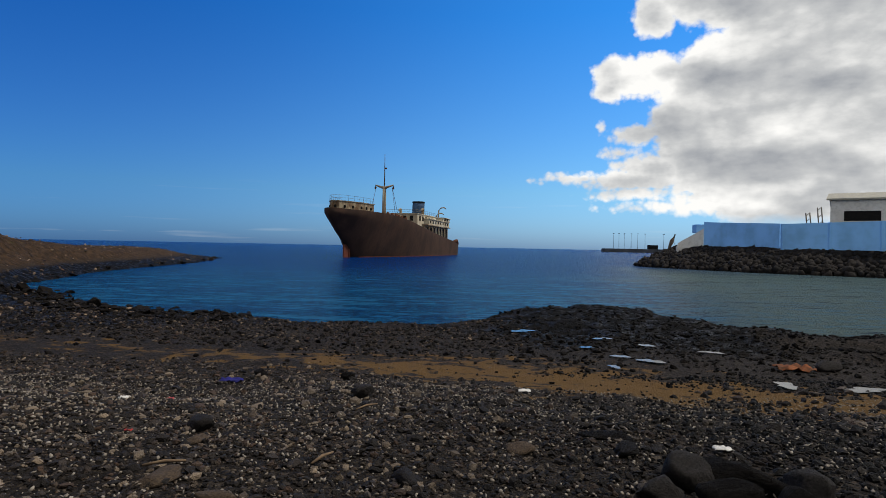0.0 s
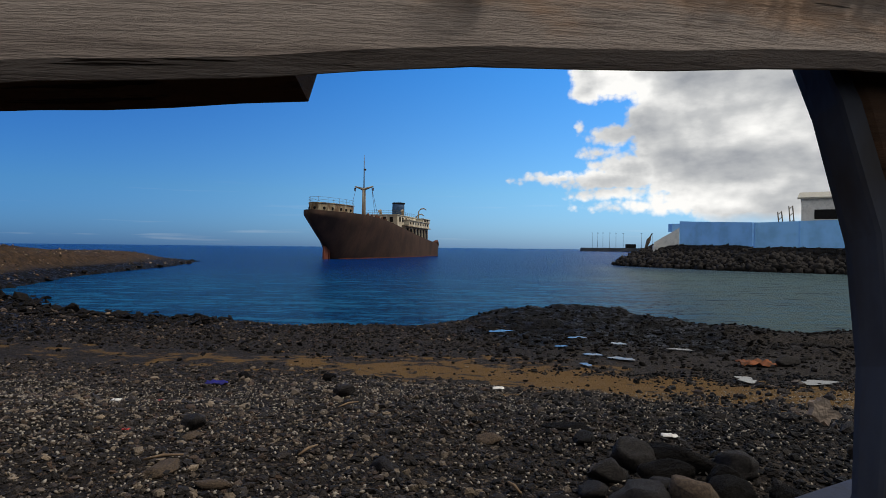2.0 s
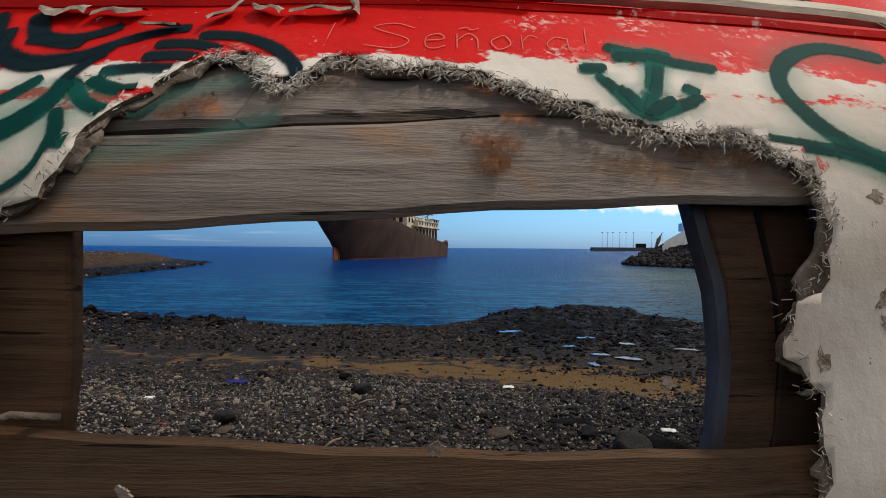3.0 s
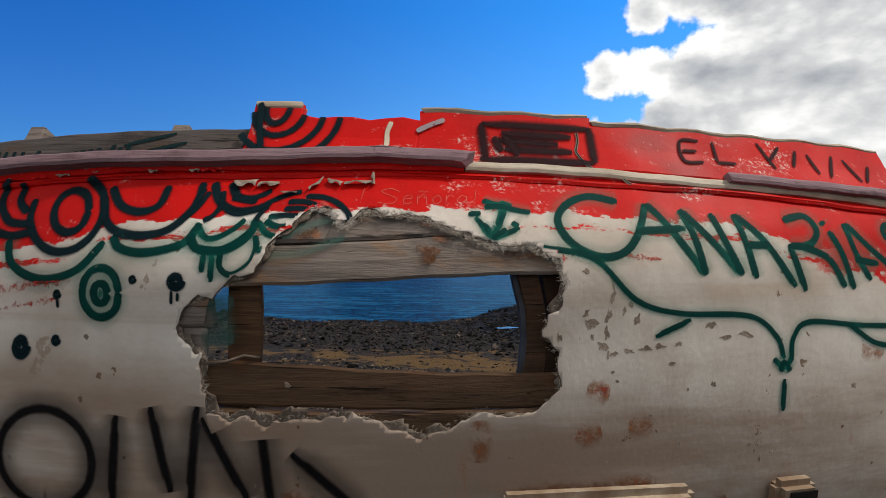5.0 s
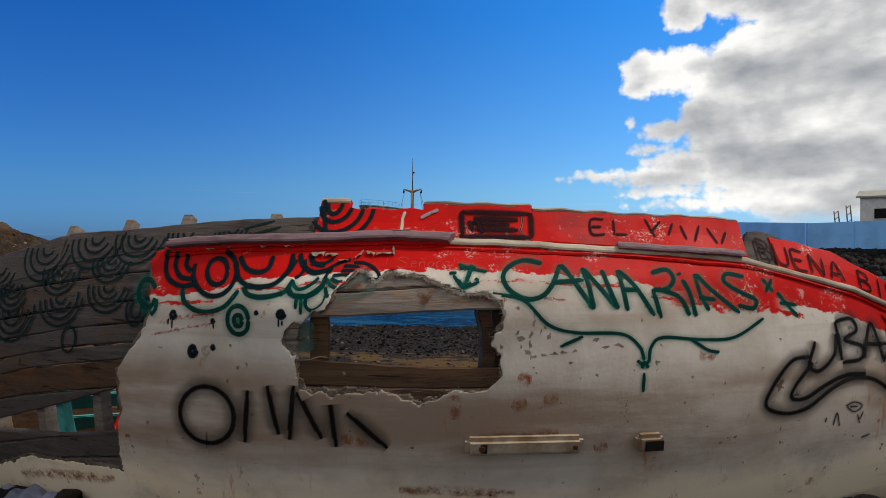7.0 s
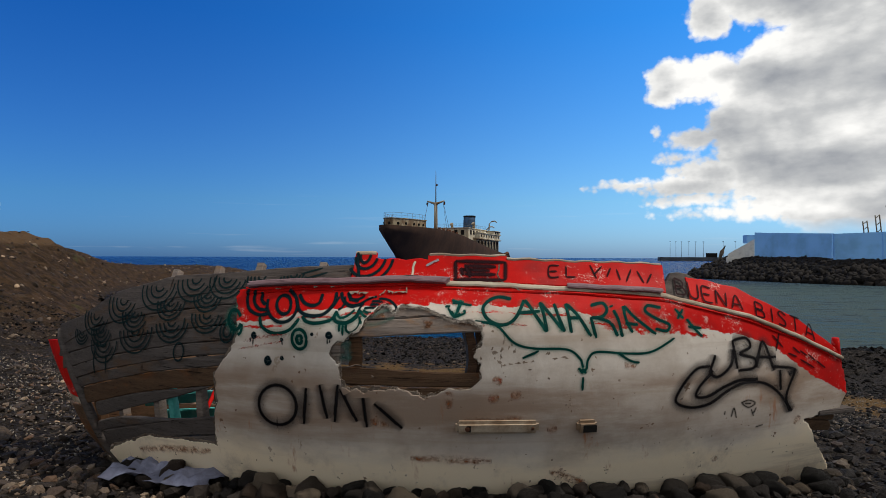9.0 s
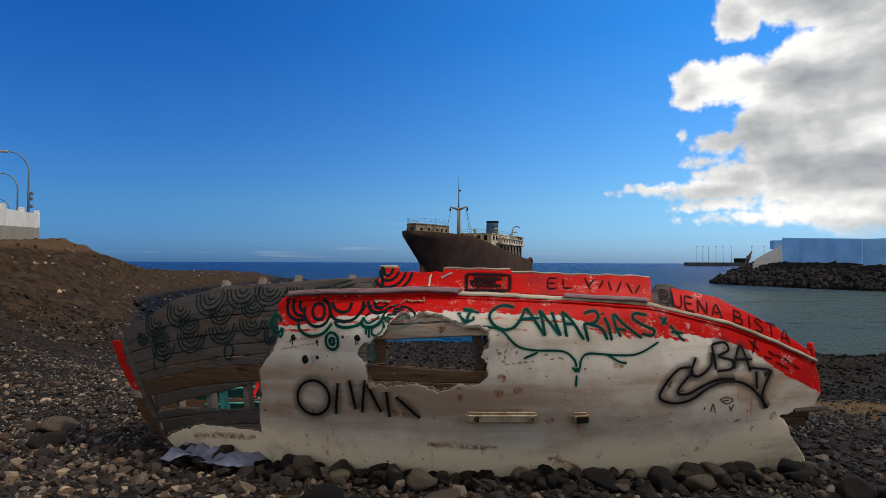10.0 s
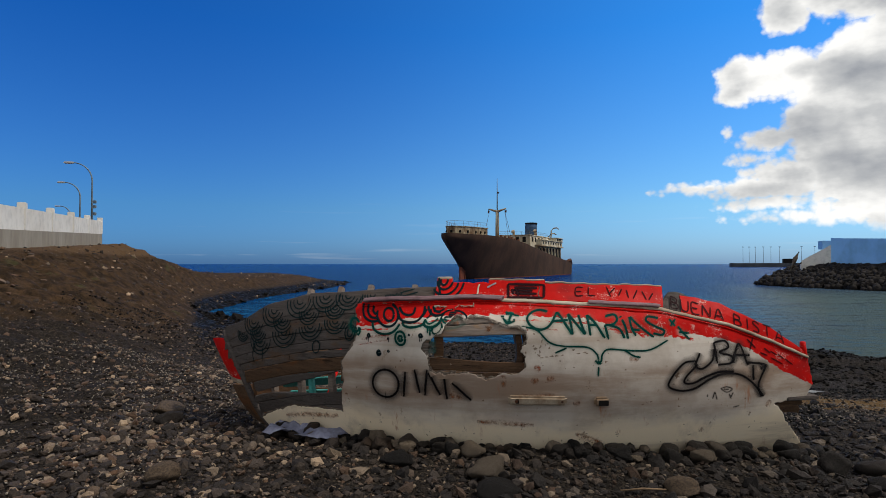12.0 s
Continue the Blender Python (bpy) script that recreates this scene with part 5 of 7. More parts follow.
strokes("green_line", [[(0.28, 1.18), (0.43, 1.15), (0.54, 1.045), (0.66, 1.01), (0.86, 1.0), (0.94, 0.945), (0.962, 0.885)], [(0.985, 0.885), (0.995, 0.94), (1.05, 0.98), (1.24, 0.965), (1.40, 0.97), (1.56, 1.05)],
                        [(0.59, 0.952), (0.69, 0.993)], [(1.18, 0.972), (1.26, 0.92), (1.32, 0.905)], [(0.955, 0.745), (0.962, 0.83)], [(0.93, 0.885), (0.962, 0.862), (0.99, 0.89)], [(0.95, 0.85), (0.962, 0.875), (0.98, 0.85)]], 0.017, GREEN_SPRAY, 0.0014, "green sprayed curved horns")
strokes("green_mark", [[(0.197, 1.301), (0.19, 1.265), (0.182, 1.232)], [(0.205, 1.298), (0.196, 1.259), (0.184, 1.224)], [(0.141, 1.301), (0.177, 1.291), (0.219, 1.287)], [(0.147, 1.283), (0.192, 1.284), (0.228, 1.276), (0.269, 1.269)], [(0.106, 1.263), (0.138, 1.263)], [(0.126, 1.255), (0.169, 1.197)], [(0.24, 1.226), (0.169, 1.197)], [(0.147, 1.237), (0.173, 1.203)], [(0.185, 1.227), (0.172, 1.201)], [(0.206, 1.222), (0.174, 1.203)], [(0.22, 1.242), (0.236, 1.23)]], 0.016, GREEN_SPRAY, 0.0018, "green sprayed star mark")
strokes("green_mark", [[(1.574, 1.238), (1.628, 1.171)], [(1.631, 1.233), (1.585, 1.172)], [(1.649, 1.171), (1.698, 1.108), (1.753, 1.052)], [(1.656, 1.121), (1.751, 1.106)]], 0.020, GREEN_SPRAY, 0.0014, "green sprayed star mark")
# the first word of the lower side stands as plain strokes
strokes("black_paint_bar", [ring(-0.952, 0.628, 0.132, 0.128, -95, 268, 26), [(-0.775, 0.515), (-0.75, 0.75)], [(-0.66, 0.775), (-0.616, 0.56)], [(-0.568, 0.54), (-0.54, 0.78)], [(-0.526, 0.755), (-0.423, 0.55)],
                            [(-0.362, 0.515), (-0.385, 0.75)], [(-0.31, 0.67), (-0.14, 0.515)]], 0.040, BLACK_SPRAY, 0.0014, "thick black sprayed strokes")
strokes("letter_line", [[(1.80, 0.86), (1.70, 0.845), (1.60, 0.74), (1.56, 0.645), (1.66, 0.60), (1.79, 0.615), (1.92, 0.69), (2.05, 0.735), (2.2, 0.72), (2.32, 0.64), (2.43, 0.50)], [(1.82, 0.83), (1.72, 0.73), (1.70, 0.67), (1.78, 0.665), (1.90, 0.72), (2.02, 0.755), (2.15, 0.75)],
                           [(1.84, 0.93), (1.80, 0.82), (1.86, 0.79), (1.95, 0.86), (1.97, 0.96)], [(1.97, 1.02), (1.995, 0.83)], [(1.97, 1.02), (2.07, 1.03), (2.10, 0.97), (2.02, 0.93), (2.13, 0.89), (2.12, 0.83), (2.0, 0.82)],
                           [(2.14, 0.83), (2.20, 1.0), (2.28, 0.80)], [(2.14, 0.90), (2.30, 0.89)], [(2.26, 0.83), (2.44, 0.80), (2.40, 0.76)], [(2.33, 0.80), (2.33, 0.66)], [(2.46, 0.80), (2.38, 0.62), (2.41, 0.50)]], 0.036, BLACK_SPRAY, 0.0014, "black sprayed looping word on the white side")
strokes("small_mark", [[(2.02, 0.60), (2.08, 0.615), (2.13, 0.59), (2.08, 0.565), (2.03, 0.595)], [(2.05, 0.595), (2.10, 0.59)], [(1.95, 0.51), (1.97, 0.57), (1.99, 0.50)], [(1.90, 0.53), (1.905, 0.555)], [(2.10, 0.55), (2.12, 0.50)], [(2.14, 0.56), (2.12, 0.52)], [(2.14, 0.42), (2.2, 0.43)]], 0.008, BLACK_SPRAY, 0.0014)
bul = lambda x: float(rail_z(x))
strokes("letter", word("EL", ((0.75, 0.07), (0.86, 0.07)), lambda x: 1.44, lambda x: 1.515), 0.017, FAINT_SPRAY, 0.0105, "dark sprayed letters on the red bulwark")
strokes("dark_paint_bar", [[(1.02, 1.52), (1.06, 1.43)], [(1.10, 1.51), (1.05, 1.46)], [(1.13, 1.44), (1.16, 1.50)], [(1.20, 1.49), (1.22, 1.42)], [(1.26, 1.41), (1.30, 1.49)], [(1.34, 1.48), (1.38, 1.40)], [(1.40, 1.40), (1.44, 1.46)]], 0.019, FAINT_SPRAY, 0.0105, "blurred dark sprayed strokes")
strokes("letter", word("BUENA", ((1.60, 0.07), (1.69, 0.07), (1.79, 0.07), (1.88, 0.08), (1.99, 0.08)), lambda x: bul(x) + 0.03, lambda x: bul(x) + 0.135 - 0.03 * (x - 1.6)), 0.017, FAINT_SPRAY, 0.004, "faded dark sprayed words on red")
strokes("letter", word("BISTA", ((2.17, 0.07), (2.27, 0.05), (2.34, 0.07), (2.44, 0.08), (2.56, 0.08)), lambda x: bul(x) + 0.025, lambda x: bul(x) + 0.125), 0.017, FAINT_SPRAY, 0.004, "faded dark sprayed words on red")
strokes("faded_bar", [[(2.28, 1.04), (2.36, 0.95)], [(2.34, 1.06), (2.30, 0.93)], [(2.44, 0.95), (2.50, 0.90)], [(2.50, 0.92), (2.56, 0.88)], [(2.57, 0.89), (2.63, 0.84)], [(2.40, 0.91), (2.47, 0.88)], [(2.50, 0.86), (2.62, 0.79)], [(2.64, 0.84), (2.72, 0.78)]], 0.018, FAINT_SPRAY, 0.004, "unreadable dark lettering")
strokes("scribble_line", [[(0.13, 1.545), (0.46, 1.535)], [(0.13, 1.545), (0.145, 1.425)], [(0.46, 1.54), (0.465, 1.42)], [(0.13, 1.425), (0.46, 1.42)], [(0.19, 1.515), (0.40, 1.505)], [(0.18, 1.49), (0.36, 1.48)], [(0.20, 1.46), (0.40, 1.455)], [(0.20, 1.51), (0.24, 1.44)], [(0.17, 1.50), (0.19, 1.45)]], 0.040, FAINT_SPRAY, 0.0105, "blurred dark box scribble")


SMALL = {"S": [[(0.9, 0.8), (0.5, 1), (0.1, 0.8), (0.8, 0.35), (0.6, 0.0), (0, 0.1)]], "e": [[(0.1, 0.3), (0.8, 0.38), (0.6, 0.58), (0.15, 0.45), (0.15, 0.1), (0.5, 0), (0.9, 0.12)]],
         "n": [[(0.05, 0.6), (0.1, 0)], [(0.1, 0.35), (0.45, 0.6), (0.75, 0.4), (0.8, 0)], [(0.1, 0.78), (0.35, 0.86), (0.55, 0.76), (0.8, 0.84)]], "o": [[(0.5, 0.55), (0.1, 0.3), (0.4, 0), (0.85, 0.2), (0.7, 0.5), (0.5, 0.55)]],
         "r": [[(0.1, 0.6), (0.15, 0)], [(0.15, 0.35), (0.5, 0.6), (0.9, 0.5)]], "a": [[(0.8, 0.5), (0.4, 0.55), (0.1, 0.25), (0.4, 0), (0.8, 0.3)], [(0.82, 0.55), (0.85, 0.1), (1.0, 0.0)]], "!": [[(0.4, 1), (0.3, 0.3)], [(0.28, 0.12), (0.27, 0.04)]]}
GLYPHS.update(SMALL)
# the word reads "Señora", scratched through the red
strokes("letter", word("!Senora!", ((-0.185, 0.02), (-0.135, 0.06), (-0.07, 0.03), (-0.033, 0.034), (0.006, 0.03), (0.042, 0.025), (0.071, 0.034), (0.115, 0.02)), lambda x: 1.288 + 0.01 * x, lambda x: 1.332 + 0.01 * x), 0.0017, PALE_SCRATCH, 0.0012, "thin pale scratched letter on red paint")
# concentric arcs and drops towards the bow
lift_rail = lambda x, z: 0.0135 if z > rail_z(x) - 0.04 else 0.0016
strokes("dark_arc", [[(-0.908, 1.259), (-0.913, 1.218), (-0.947, 1.201), (-0.987, 1.217), (-1.013, 1.258), (-1.008, 1.3), (-0.975, 1.318), (-0.933, 1.301), (-0.908, 1.259)], [(-0.943, 1.351), (-0.888, 1.307), (-0.861, 1.248), (-0.872, 1.193), (-0.913, 1.157), (-0.973, 1.152), (-1.032, 1.18), (-1.076, 1.232), (-1.088, 1.293)], [(-1.243, 1.351), (-1.246, 1.292), (-1.211, 1.225), (-1.128, 1.191), (-1.05, 1.204)], [(-1.189, 1.346), (-1.192, 1.285), (-1.144, 1.231), (-1.071, 1.222)], [(-1.136, 1.334), (-1.133, 1.286), (-1.095, 1.255)]], 0.026, NAVY_SPRAY, 0.0145, "blackish green arcs sprayed on red", lift_rail)
strokes("dark_arc", [[(-0.871, 1.328), (-0.822, 1.276), (-0.76, 1.258), (-0.714, 1.277), (-0.709, 1.333)], [(-0.883, 1.3), (-0.837, 1.225), (-0.761, 1.196), (-0.665, 1.209), (-0.615, 1.273), (-0.617, 1.343)], [(-0.587, 1.343), (-0.553, 1.29), (-0.493, 1.261), (-0.413, 1.275)], [(-0.539, 1.344), (-0.507, 1.302), (-0.451, 1.291)]], 0.026, NAVY_SPRAY, 0.0145, "blackish green arcs sprayed on red", lift_rail)
strokes("dark_arc", [[(-0.522, 1.297), (-0.471, 1.299), (-0.44, 1.309), (-0.423, 1.322)], [(-0.525, 1.265), (-0.486, 1.255), (-0.442, 1.27), (-0.407, 1.294), (-0.369, 1.312), (-0.341, 1.318)], [(-0.326, 1.305), (-0.279, 1.303), (-0.236, 1.286), (-0.202, 1.257), (-0.192, 1.23)], [(-0.368, 1.289), (-0.32, 1.289), (-0.279, 1.273), (-0.26, 1.257)], [(-0.372, 1.269), (-0.328, 1.271), (-0.292, 1.26), (-0.274, 1.245)], [(-0.406, 1.247), (-0.365, 1.252), (-0.321, 1.25)], [(-0.575, 1.235), (-0.554, 1.249), (-0.543, 1.279), (-0.552, 1.318)], [(-0.618, 1.282), (-0.61, 1.304), (-0.606, 1.324)], [(-0.439, 1.225), (-0.433, 1.249), (-0.415, 1.289)]] + [[(-0.631, 1.239), (-0.605, 1.27), (-0.589, 1.316)]], 0.0175, NAVY_SPRAY, 0.0145, "blackish green arcs sprayed on red", lift_rail)
strokes("green_arc", [[(-1.12, 1.18), (-1.087, 1.116), (-0.992, 1.079), (-0.889, 1.104), (-0.827, 1.177)], [(-0.809, 1.194), (-0.778, 1.162), (-0.703, 1.152), (-0.61, 1.176), (-0.578, 1.228)], [(-0.598, 1.197), (-0.572, 1.166), (-0.529, 1.157), (-0.485, 1.165), (-0.443, 1.198), (-0.433, 1.235)], [(-1.254, 1.132), (-1.271, 1.096), (-1.307, 1.093), (-1.345, 1.127), (-1.359, 1.176), (-1.342, 1.212), (-1.301, 1.211), (-1.265, 1.175)]], 0.026, GREEN_SPRAY, 0.0014, "green arc sprayed on white")
strokes("green_arc", [[(-0.759, 1.051), (-0.765, 1.011), (-0.793, 0.99), (-0.828, 0.996), (-0.856, 1.028), (-0.861, 1.07), (-0.844, 1.103), (-0.81, 1.111), (-0.776, 1.091), (-0.759, 1.051)], [(-0.789, 1.048), (-0.797, 1.027), (-0.817, 1.027), (-0.829, 1.047), (-0.823, 1.069), (-0.802, 1.069), (-0.789, 1.048)]], 0.024, GREEN_SPRAY, 0.0014, "green ring and drips sprayed on white")
strokes("green_arc", [[(-1.248, 1.13), (-1.244, 1.084), (-1.265, 1.055)]], 0.022, GREEN_SPRAY, 0.0014, "green arc sprayed on white")
for cx, cz, rx, rz in [(-1.143, 1.064, 0.024, 0.029), (-0.934, 1.043, 0.014, 0.015), (-0.725, 1.085, 0.013, 0.013), (-0.609, 1.083, 0.028, 0.028), (-1.025, 0.91, 0.031, 0.04), (-0.925, 0.929, 0.015, 0.018)]:
    strokes("paint_drop", blob(cx, cz, rx, rz), max(rx, 0.010) * 0.62, NAVY_SPRAY, 0.0014, "dark green sprayed spot")
strokes("paint_run", [[(-1.144, 1.041), (-1.143, 1.002)], [(-1.165, 1.045), (-1.165, 1.018)], [(-0.931, 1.029), (-0.927, 1.009)], [(-0.618, 1.059), (-0.617, 1.026)], [(-0.601, 1.054), (-0.601, 1.033)]], 0.009, NAVY_SPRAY, 0.0014, "thin paint run below a spot")
bow_arcs = []
rb = random.Random(3)
for cx, cz, rr, a0 in ((-1.45, 1.43, 0.15, 180), (-1.72, 1.42, 0.17, 185), (-2.05, 1.36, 0.18, 180), (-2.4, 1.25, 0.18, 175), (-2.7, 1.12, 0.16, 170), (-1.55, 1.18, 0.13, 180), (-1.85, 1.12, 0.15, 190), (-2.2, 1.04, 0.17, 185), (-2.55, 0.93, 0.16, 180), (-1.18, 1.44, 0.11, 180), (-0.95, 1.455, 0.09, 190), (-1.58, 1.31, 0.12, 182), (-1.90, 1.25, 0.13, 178), (-2.24, 1.16, 0.14, 180), (-2.60, 1.02, 0.13, 176), (-2.86, 0.98, 0.10, 170)):
    for f in (0.24, 0.5, 0.76, 1.0):
        bow_arcs.append(ring(cx, cz, rr * f, rr * f * 0.95, a0, a0 + rb.uniform(150, 190)))
bow_arcs += [ring(-1.36, 1.08, 0.055, 0.075), ring(-1.36, 1.08, 0.03, 0.04), ring(-1.75, 0.92, 0.045, 0.06), [(-2.62, 0.95), (-2.66, 0.78), (-2.63, 0.68)], [(-2.5, 0.85), (-2.5, 0.70)], [(-0.86, 1.43), (-0.72, 1.47)], [(-0.9, 1.46), (-0.76, 1.50)], [(-0.95, 1.42), (-0.80, 1.425)]]
strokes("faded_arc", bow_arcs, 0.0155, spray("faded_green_black_spray", (0.006, 0.019, 0.021), 0.50), -0.004, "faded dark arcs sprayed on bare planks")
strokes("dark_arc", [ring(-0.48, 1.585, 0.035, 0.055, 180, 360), ring(-0.47, 1.575, 0.075, 0.085, 185, 350), ring(-0.465, 1.565, 0.125, 0.125, 215, 355), ring(-0.465, 1.56, 0.175, 0.165, 235, 358), [(-0.535, 1.60), (-0.52, 1.52), (-0.50, 1.45), (-0.51, 1.42)], [(-0.545, 1.43), (-0.50, 1.41)]], 0.023, NAVY_SPRAY, 0.0105, "blackish green arcs on the red board")

strokes("green_arc", [[(-0.584, 1.222), (-0.556, 1.193), (-0.527, 1.191), (-0.492, 1.21), (-0.463, 1.239)], [(-0.565, 1.165), (-0.515, 1.162), (-0.472, 1.18), (-0.44, 1.214), (-0.427, 1.238)], [(-0.428, 1.235), (-0.402, 1.207), (-0.371, 1.196), (-0.335, 1.199)], [(-0.411, 1.236), (-0.375, 1.222), (-0.333, 1.225)], [(-0.503, 1.154), (-0.499, 1.119), (-0.474, 1.101), (-0.447, 1.11), (-0.422, 1.133), (-0.415, 1.169), (-0.425, 1.199)], [(-0.523, 1.151), (-0.519, 1.082)], [(-0.545, 1.151), (-0.545, 1.105)], [(-0.399, 1.171), (-0.405, 1.138), (-0.414, 1.115), (-0.429, 1.083)], [(-0.373, 1.167), (-0.382, 1.138)]], 0.0175, GREEN_SPRAY, 0.0014, "green fan of arcs and drips sprayed on white")

# a crack running down the red board to the rail
CRACK = [(0.418, 1.519), (0.414, 1.471), (0.423, 1.435), (0.449, 1.405), (0.487, 1.388), (0.537, 1.38), (0.558, 1.357)]
CRACK = [(x + 0.004 * math.sin(k * 7.1), z + 0.003 * math.cos(k * 5.3)) for k, (x, z) in enumerate(bend(CRACK, 4))]
strokes("crack_edge", [CRACK], 0.0055, BARE, 0.0108, "pale broken paint along a crack")
strokes("crack", [CRACK], 0.0022, DARK, 0.0114, "dark jagged crack in the red board")

# paint left on the bare planks round the opening
PLANK_GREEN = spray("worn_green_on_wood", (0.05, 0.12, 0.10), 1.0, 0.0, None, 0.5)
strokes("worn_green_patch", [[(-0.55, 1.03), (-0.46, 1.035)], [(-0.54, 0.945), (-0.46, 0.95)], [(-0.50, 1.045), (-0.47, 0.93)]], 0.07, PLANK_GREEN, -0.0085, "worn green paint on bare wood")
strokes("worn_green_patch", [[(-0.36, 1.20), (-0.28, 1.235), (-0.22, 1.25)], [(-0.40, 1.15), (-0.30, 1.16), (-0.20, 1.20)]], 0.035, PLANK_GREEN, -0.0085, "worn green paint on bare wood")


strokes("rust_stain", [[(-0.02, 1.176), (0.02, 1.172), (0.045, 1.17)], [(-0.01, 1.150), (0.03, 1.148)], [(-0.33, 1.20), (-0.27, 1.215)], [(0.20, 1.165), (0.30, 1.158)]], 0.028, PLANK_RUST, -0.0085, "rust stain round old nails")
# bare patches, rust and drips on the sheathing


def bare_patch(x, z, rx, rz, seed):
    """A ragged flake of missing paint, a hair proud of the sheathing with its own broken rim."""
    n = 22
    r = random.Random(seed)
    rad = [r.choice((0.45, 0.7, 1.0, 1.3)) * r.uniform(0.8, 1.2) for _ in range(n)]
    rad = [0.66 * rad[i] + 0.34 * rad[i - 1] for i in range(n)]
    lean = r.uniform(-0.35, 0.35)
    verts = [hp(x, z, 0.0004)]
    for ringk, o in ((0.6, 0.0004), (1.0, 0.0006), (1.0, -0.003)):
        for i in range(n):
            a = 2 * math.pi * i / n
            u, v = rx * rad[i] * ringk * math.cos(a), rz * rad[i] * ringk * math.sin(a)
            verts.append(hp(x + u + lean * v, z + v, o))
    faces = [(0, 1 + i, 1 + (i + 1) % n) for i in range(n)]
    for k in range(2):
        for i in range(n):
            j = (i + 1) % n
            faces.append((1 + k * n + i, 1 + (k + 1) * n + i, 1 + (k + 1) * n + j, 1 + k * n + j))
    part("bare_patch", mesh_of("bare_patch", verts, faces, BARE), boat, "tan bare patch where the paint has flaked off")


for k, spot in enumerate(((0.419, 0.987, 0.018, 0.013), (0.408, 1.014, 0.007, 0.010), (0.409, 1.118, 0.009, 0.007), (0.508, 1.019, 0.005, 0.010), (0.525, 1.035, 0.007, 0.009), (0.541, 0.994, 0.010, 0.014), (0.424, 0.952, 0.005, 0.009),
                          (0.338, 0.953, 0.007, 0.015), (0.376, 1.173, 0.007, 0.007), (0.479, 1.088, 0.005, 0.017), (0.478, 1.052, 0.007, 0.017), (0.464, 1.004, 0.008, 0.020), (0.460, 0.961, 0.007, 0.020), (0.453, 0.931, 0.012, 0.013))):
    bare_patch(*spot, k)
for k, spot in enumerate(((0.465, 0.908, 0.004, 0.012), (0.479, 0.909, 0.014, 0.007), (0.520, 0.917, 0.016, 0.007), (0.565, 0.921, 0.018, 0.007), (0.603, 0.927, 0.015, 0.007), (0.477, 0.865, 0.005, 0.004), (0.489, 0.842, 0.006, 0.004), (0.745, 0.977, 0.016, 0.009),
                          (0.789, 0.946, 0.020, 0.008), (0.850, 0.953, 0.019, 0.009), (0.636, 0.882, 0.009, 0.006), (1.186, 0.798, 0.008, 0.007), (0.654, 0.932, 0.009, 0.006), (0.750, 0.826, 0.007, 0.007), (0.856, 0.658, 0.006, 0.006), (0.655, 0.673, 0.006, 0.006), (1.288, 0.716, 0.005, 0.006))):
    bare_patch(*spot, k + 40)
rt = random.Random(77)
for k in range(46):      # small chips over the side, thicker towards the stern foot
    bare_patch(rt.uniform(-1.3, 2.6), rt.uniform(0.12, 0.95), rt.uniform(0.003, 0.008), rt.uniform(0.003, 0.008), k + 90)
strokes("rust_stain", [[(0.145, 0.752), (0.148, 0.70), (0.143, 0.645)], [(0.41, 0.822), (0.47, 0.812)], [(0.52, 0.727), (0.585, 0.722)], [(0.385, 0.70), (0.45, 0.714)], [(0.54, 0.528), (0.63, 0.541)], [(0.74, 0.503), (0.80, 0.517)], [(0.22, 0.56), (0.42, 0.568), (0.60, 0.565)], [(-0.34, 0.55), (-0.22, 0.535)],
                       [(1.22, 0.90), (1.30, 0.885)], [(2.50, 0.46), (2.46, 0.40)], [(1.85, 0.24), (1.86, 0.20)], [(-0.1, 0.32), (0.4, 0.30)], [(0.75, 0.22), (1.0, 0.12)], [(-1.5, 0.26), (-1.9, 0.22), (-2.2, 0.16)]], 0.055, RUST_STAIN, 0.0006, "orange-brown rust stain on the white side")
strokes("red_rub", [[(0.43, 0.822), (0.47, 0.815)], [(0.38, 0.70), (0.42, 0.71)], [(-1.22, 1.02), (-1.05, 1.06), (-0.9, 1.075)], [(0.3, 1.145), (0.36, 1.15)]], 0.045, RED_RUB, 0.001, "rubbed red paint flecks")
strokes("red_rub", [[(0.16, 1.166), (0.35, 1.163), (0.5, 1.158), (0.62, 1.15)], [(-1.249, 0.969), (-1.058, 1.008), (-0.933, 1.033)]], 0.03, RED_RUB, 0.001, "rubbed red paint line")
strokes("paint_drip", [[(-0.137, 1.542), (-0.145, 1.507), (-0.142, 1.473), (-0.143, 1.432)]], 0.016, CREAM_DRIP, 0.0105, "cream paint drip on the red board")
strokes("worn_patch", [[(-0.06, 1.512), (-0.02, 1.535), (0.02, 1.553)]], 0.018, spray("grey_worn_paint", (0.30, 0.24, 0.25), 0.3), 0.0105, "greyish worn patch on red")
strokes("red_patch", [[(-1.15, 1.375), (-0.95, 1.395), (-0.7, 1.405)], [(-0.3, 1.42), (-0.18, 1.42), (-0.12, 1.42)]], 0.03, RED_RUB, 0.043, "red paint remains on the batten")
strokes("rust_stain", [[(-0.01, 1.172), (0.04, 1.168)], [(0.0, 1.150), (0.03, 1.148)], [(0.02, 1.20), (0.07, 1.197)], [(-0.02, 1.235), (0.03, 1.235)], [(-0.29, 1.215), (-0.26, 1.20)]], 0.022, RUST_STAIN, -0.0095, "orange rust stain round nails on the bare plank")
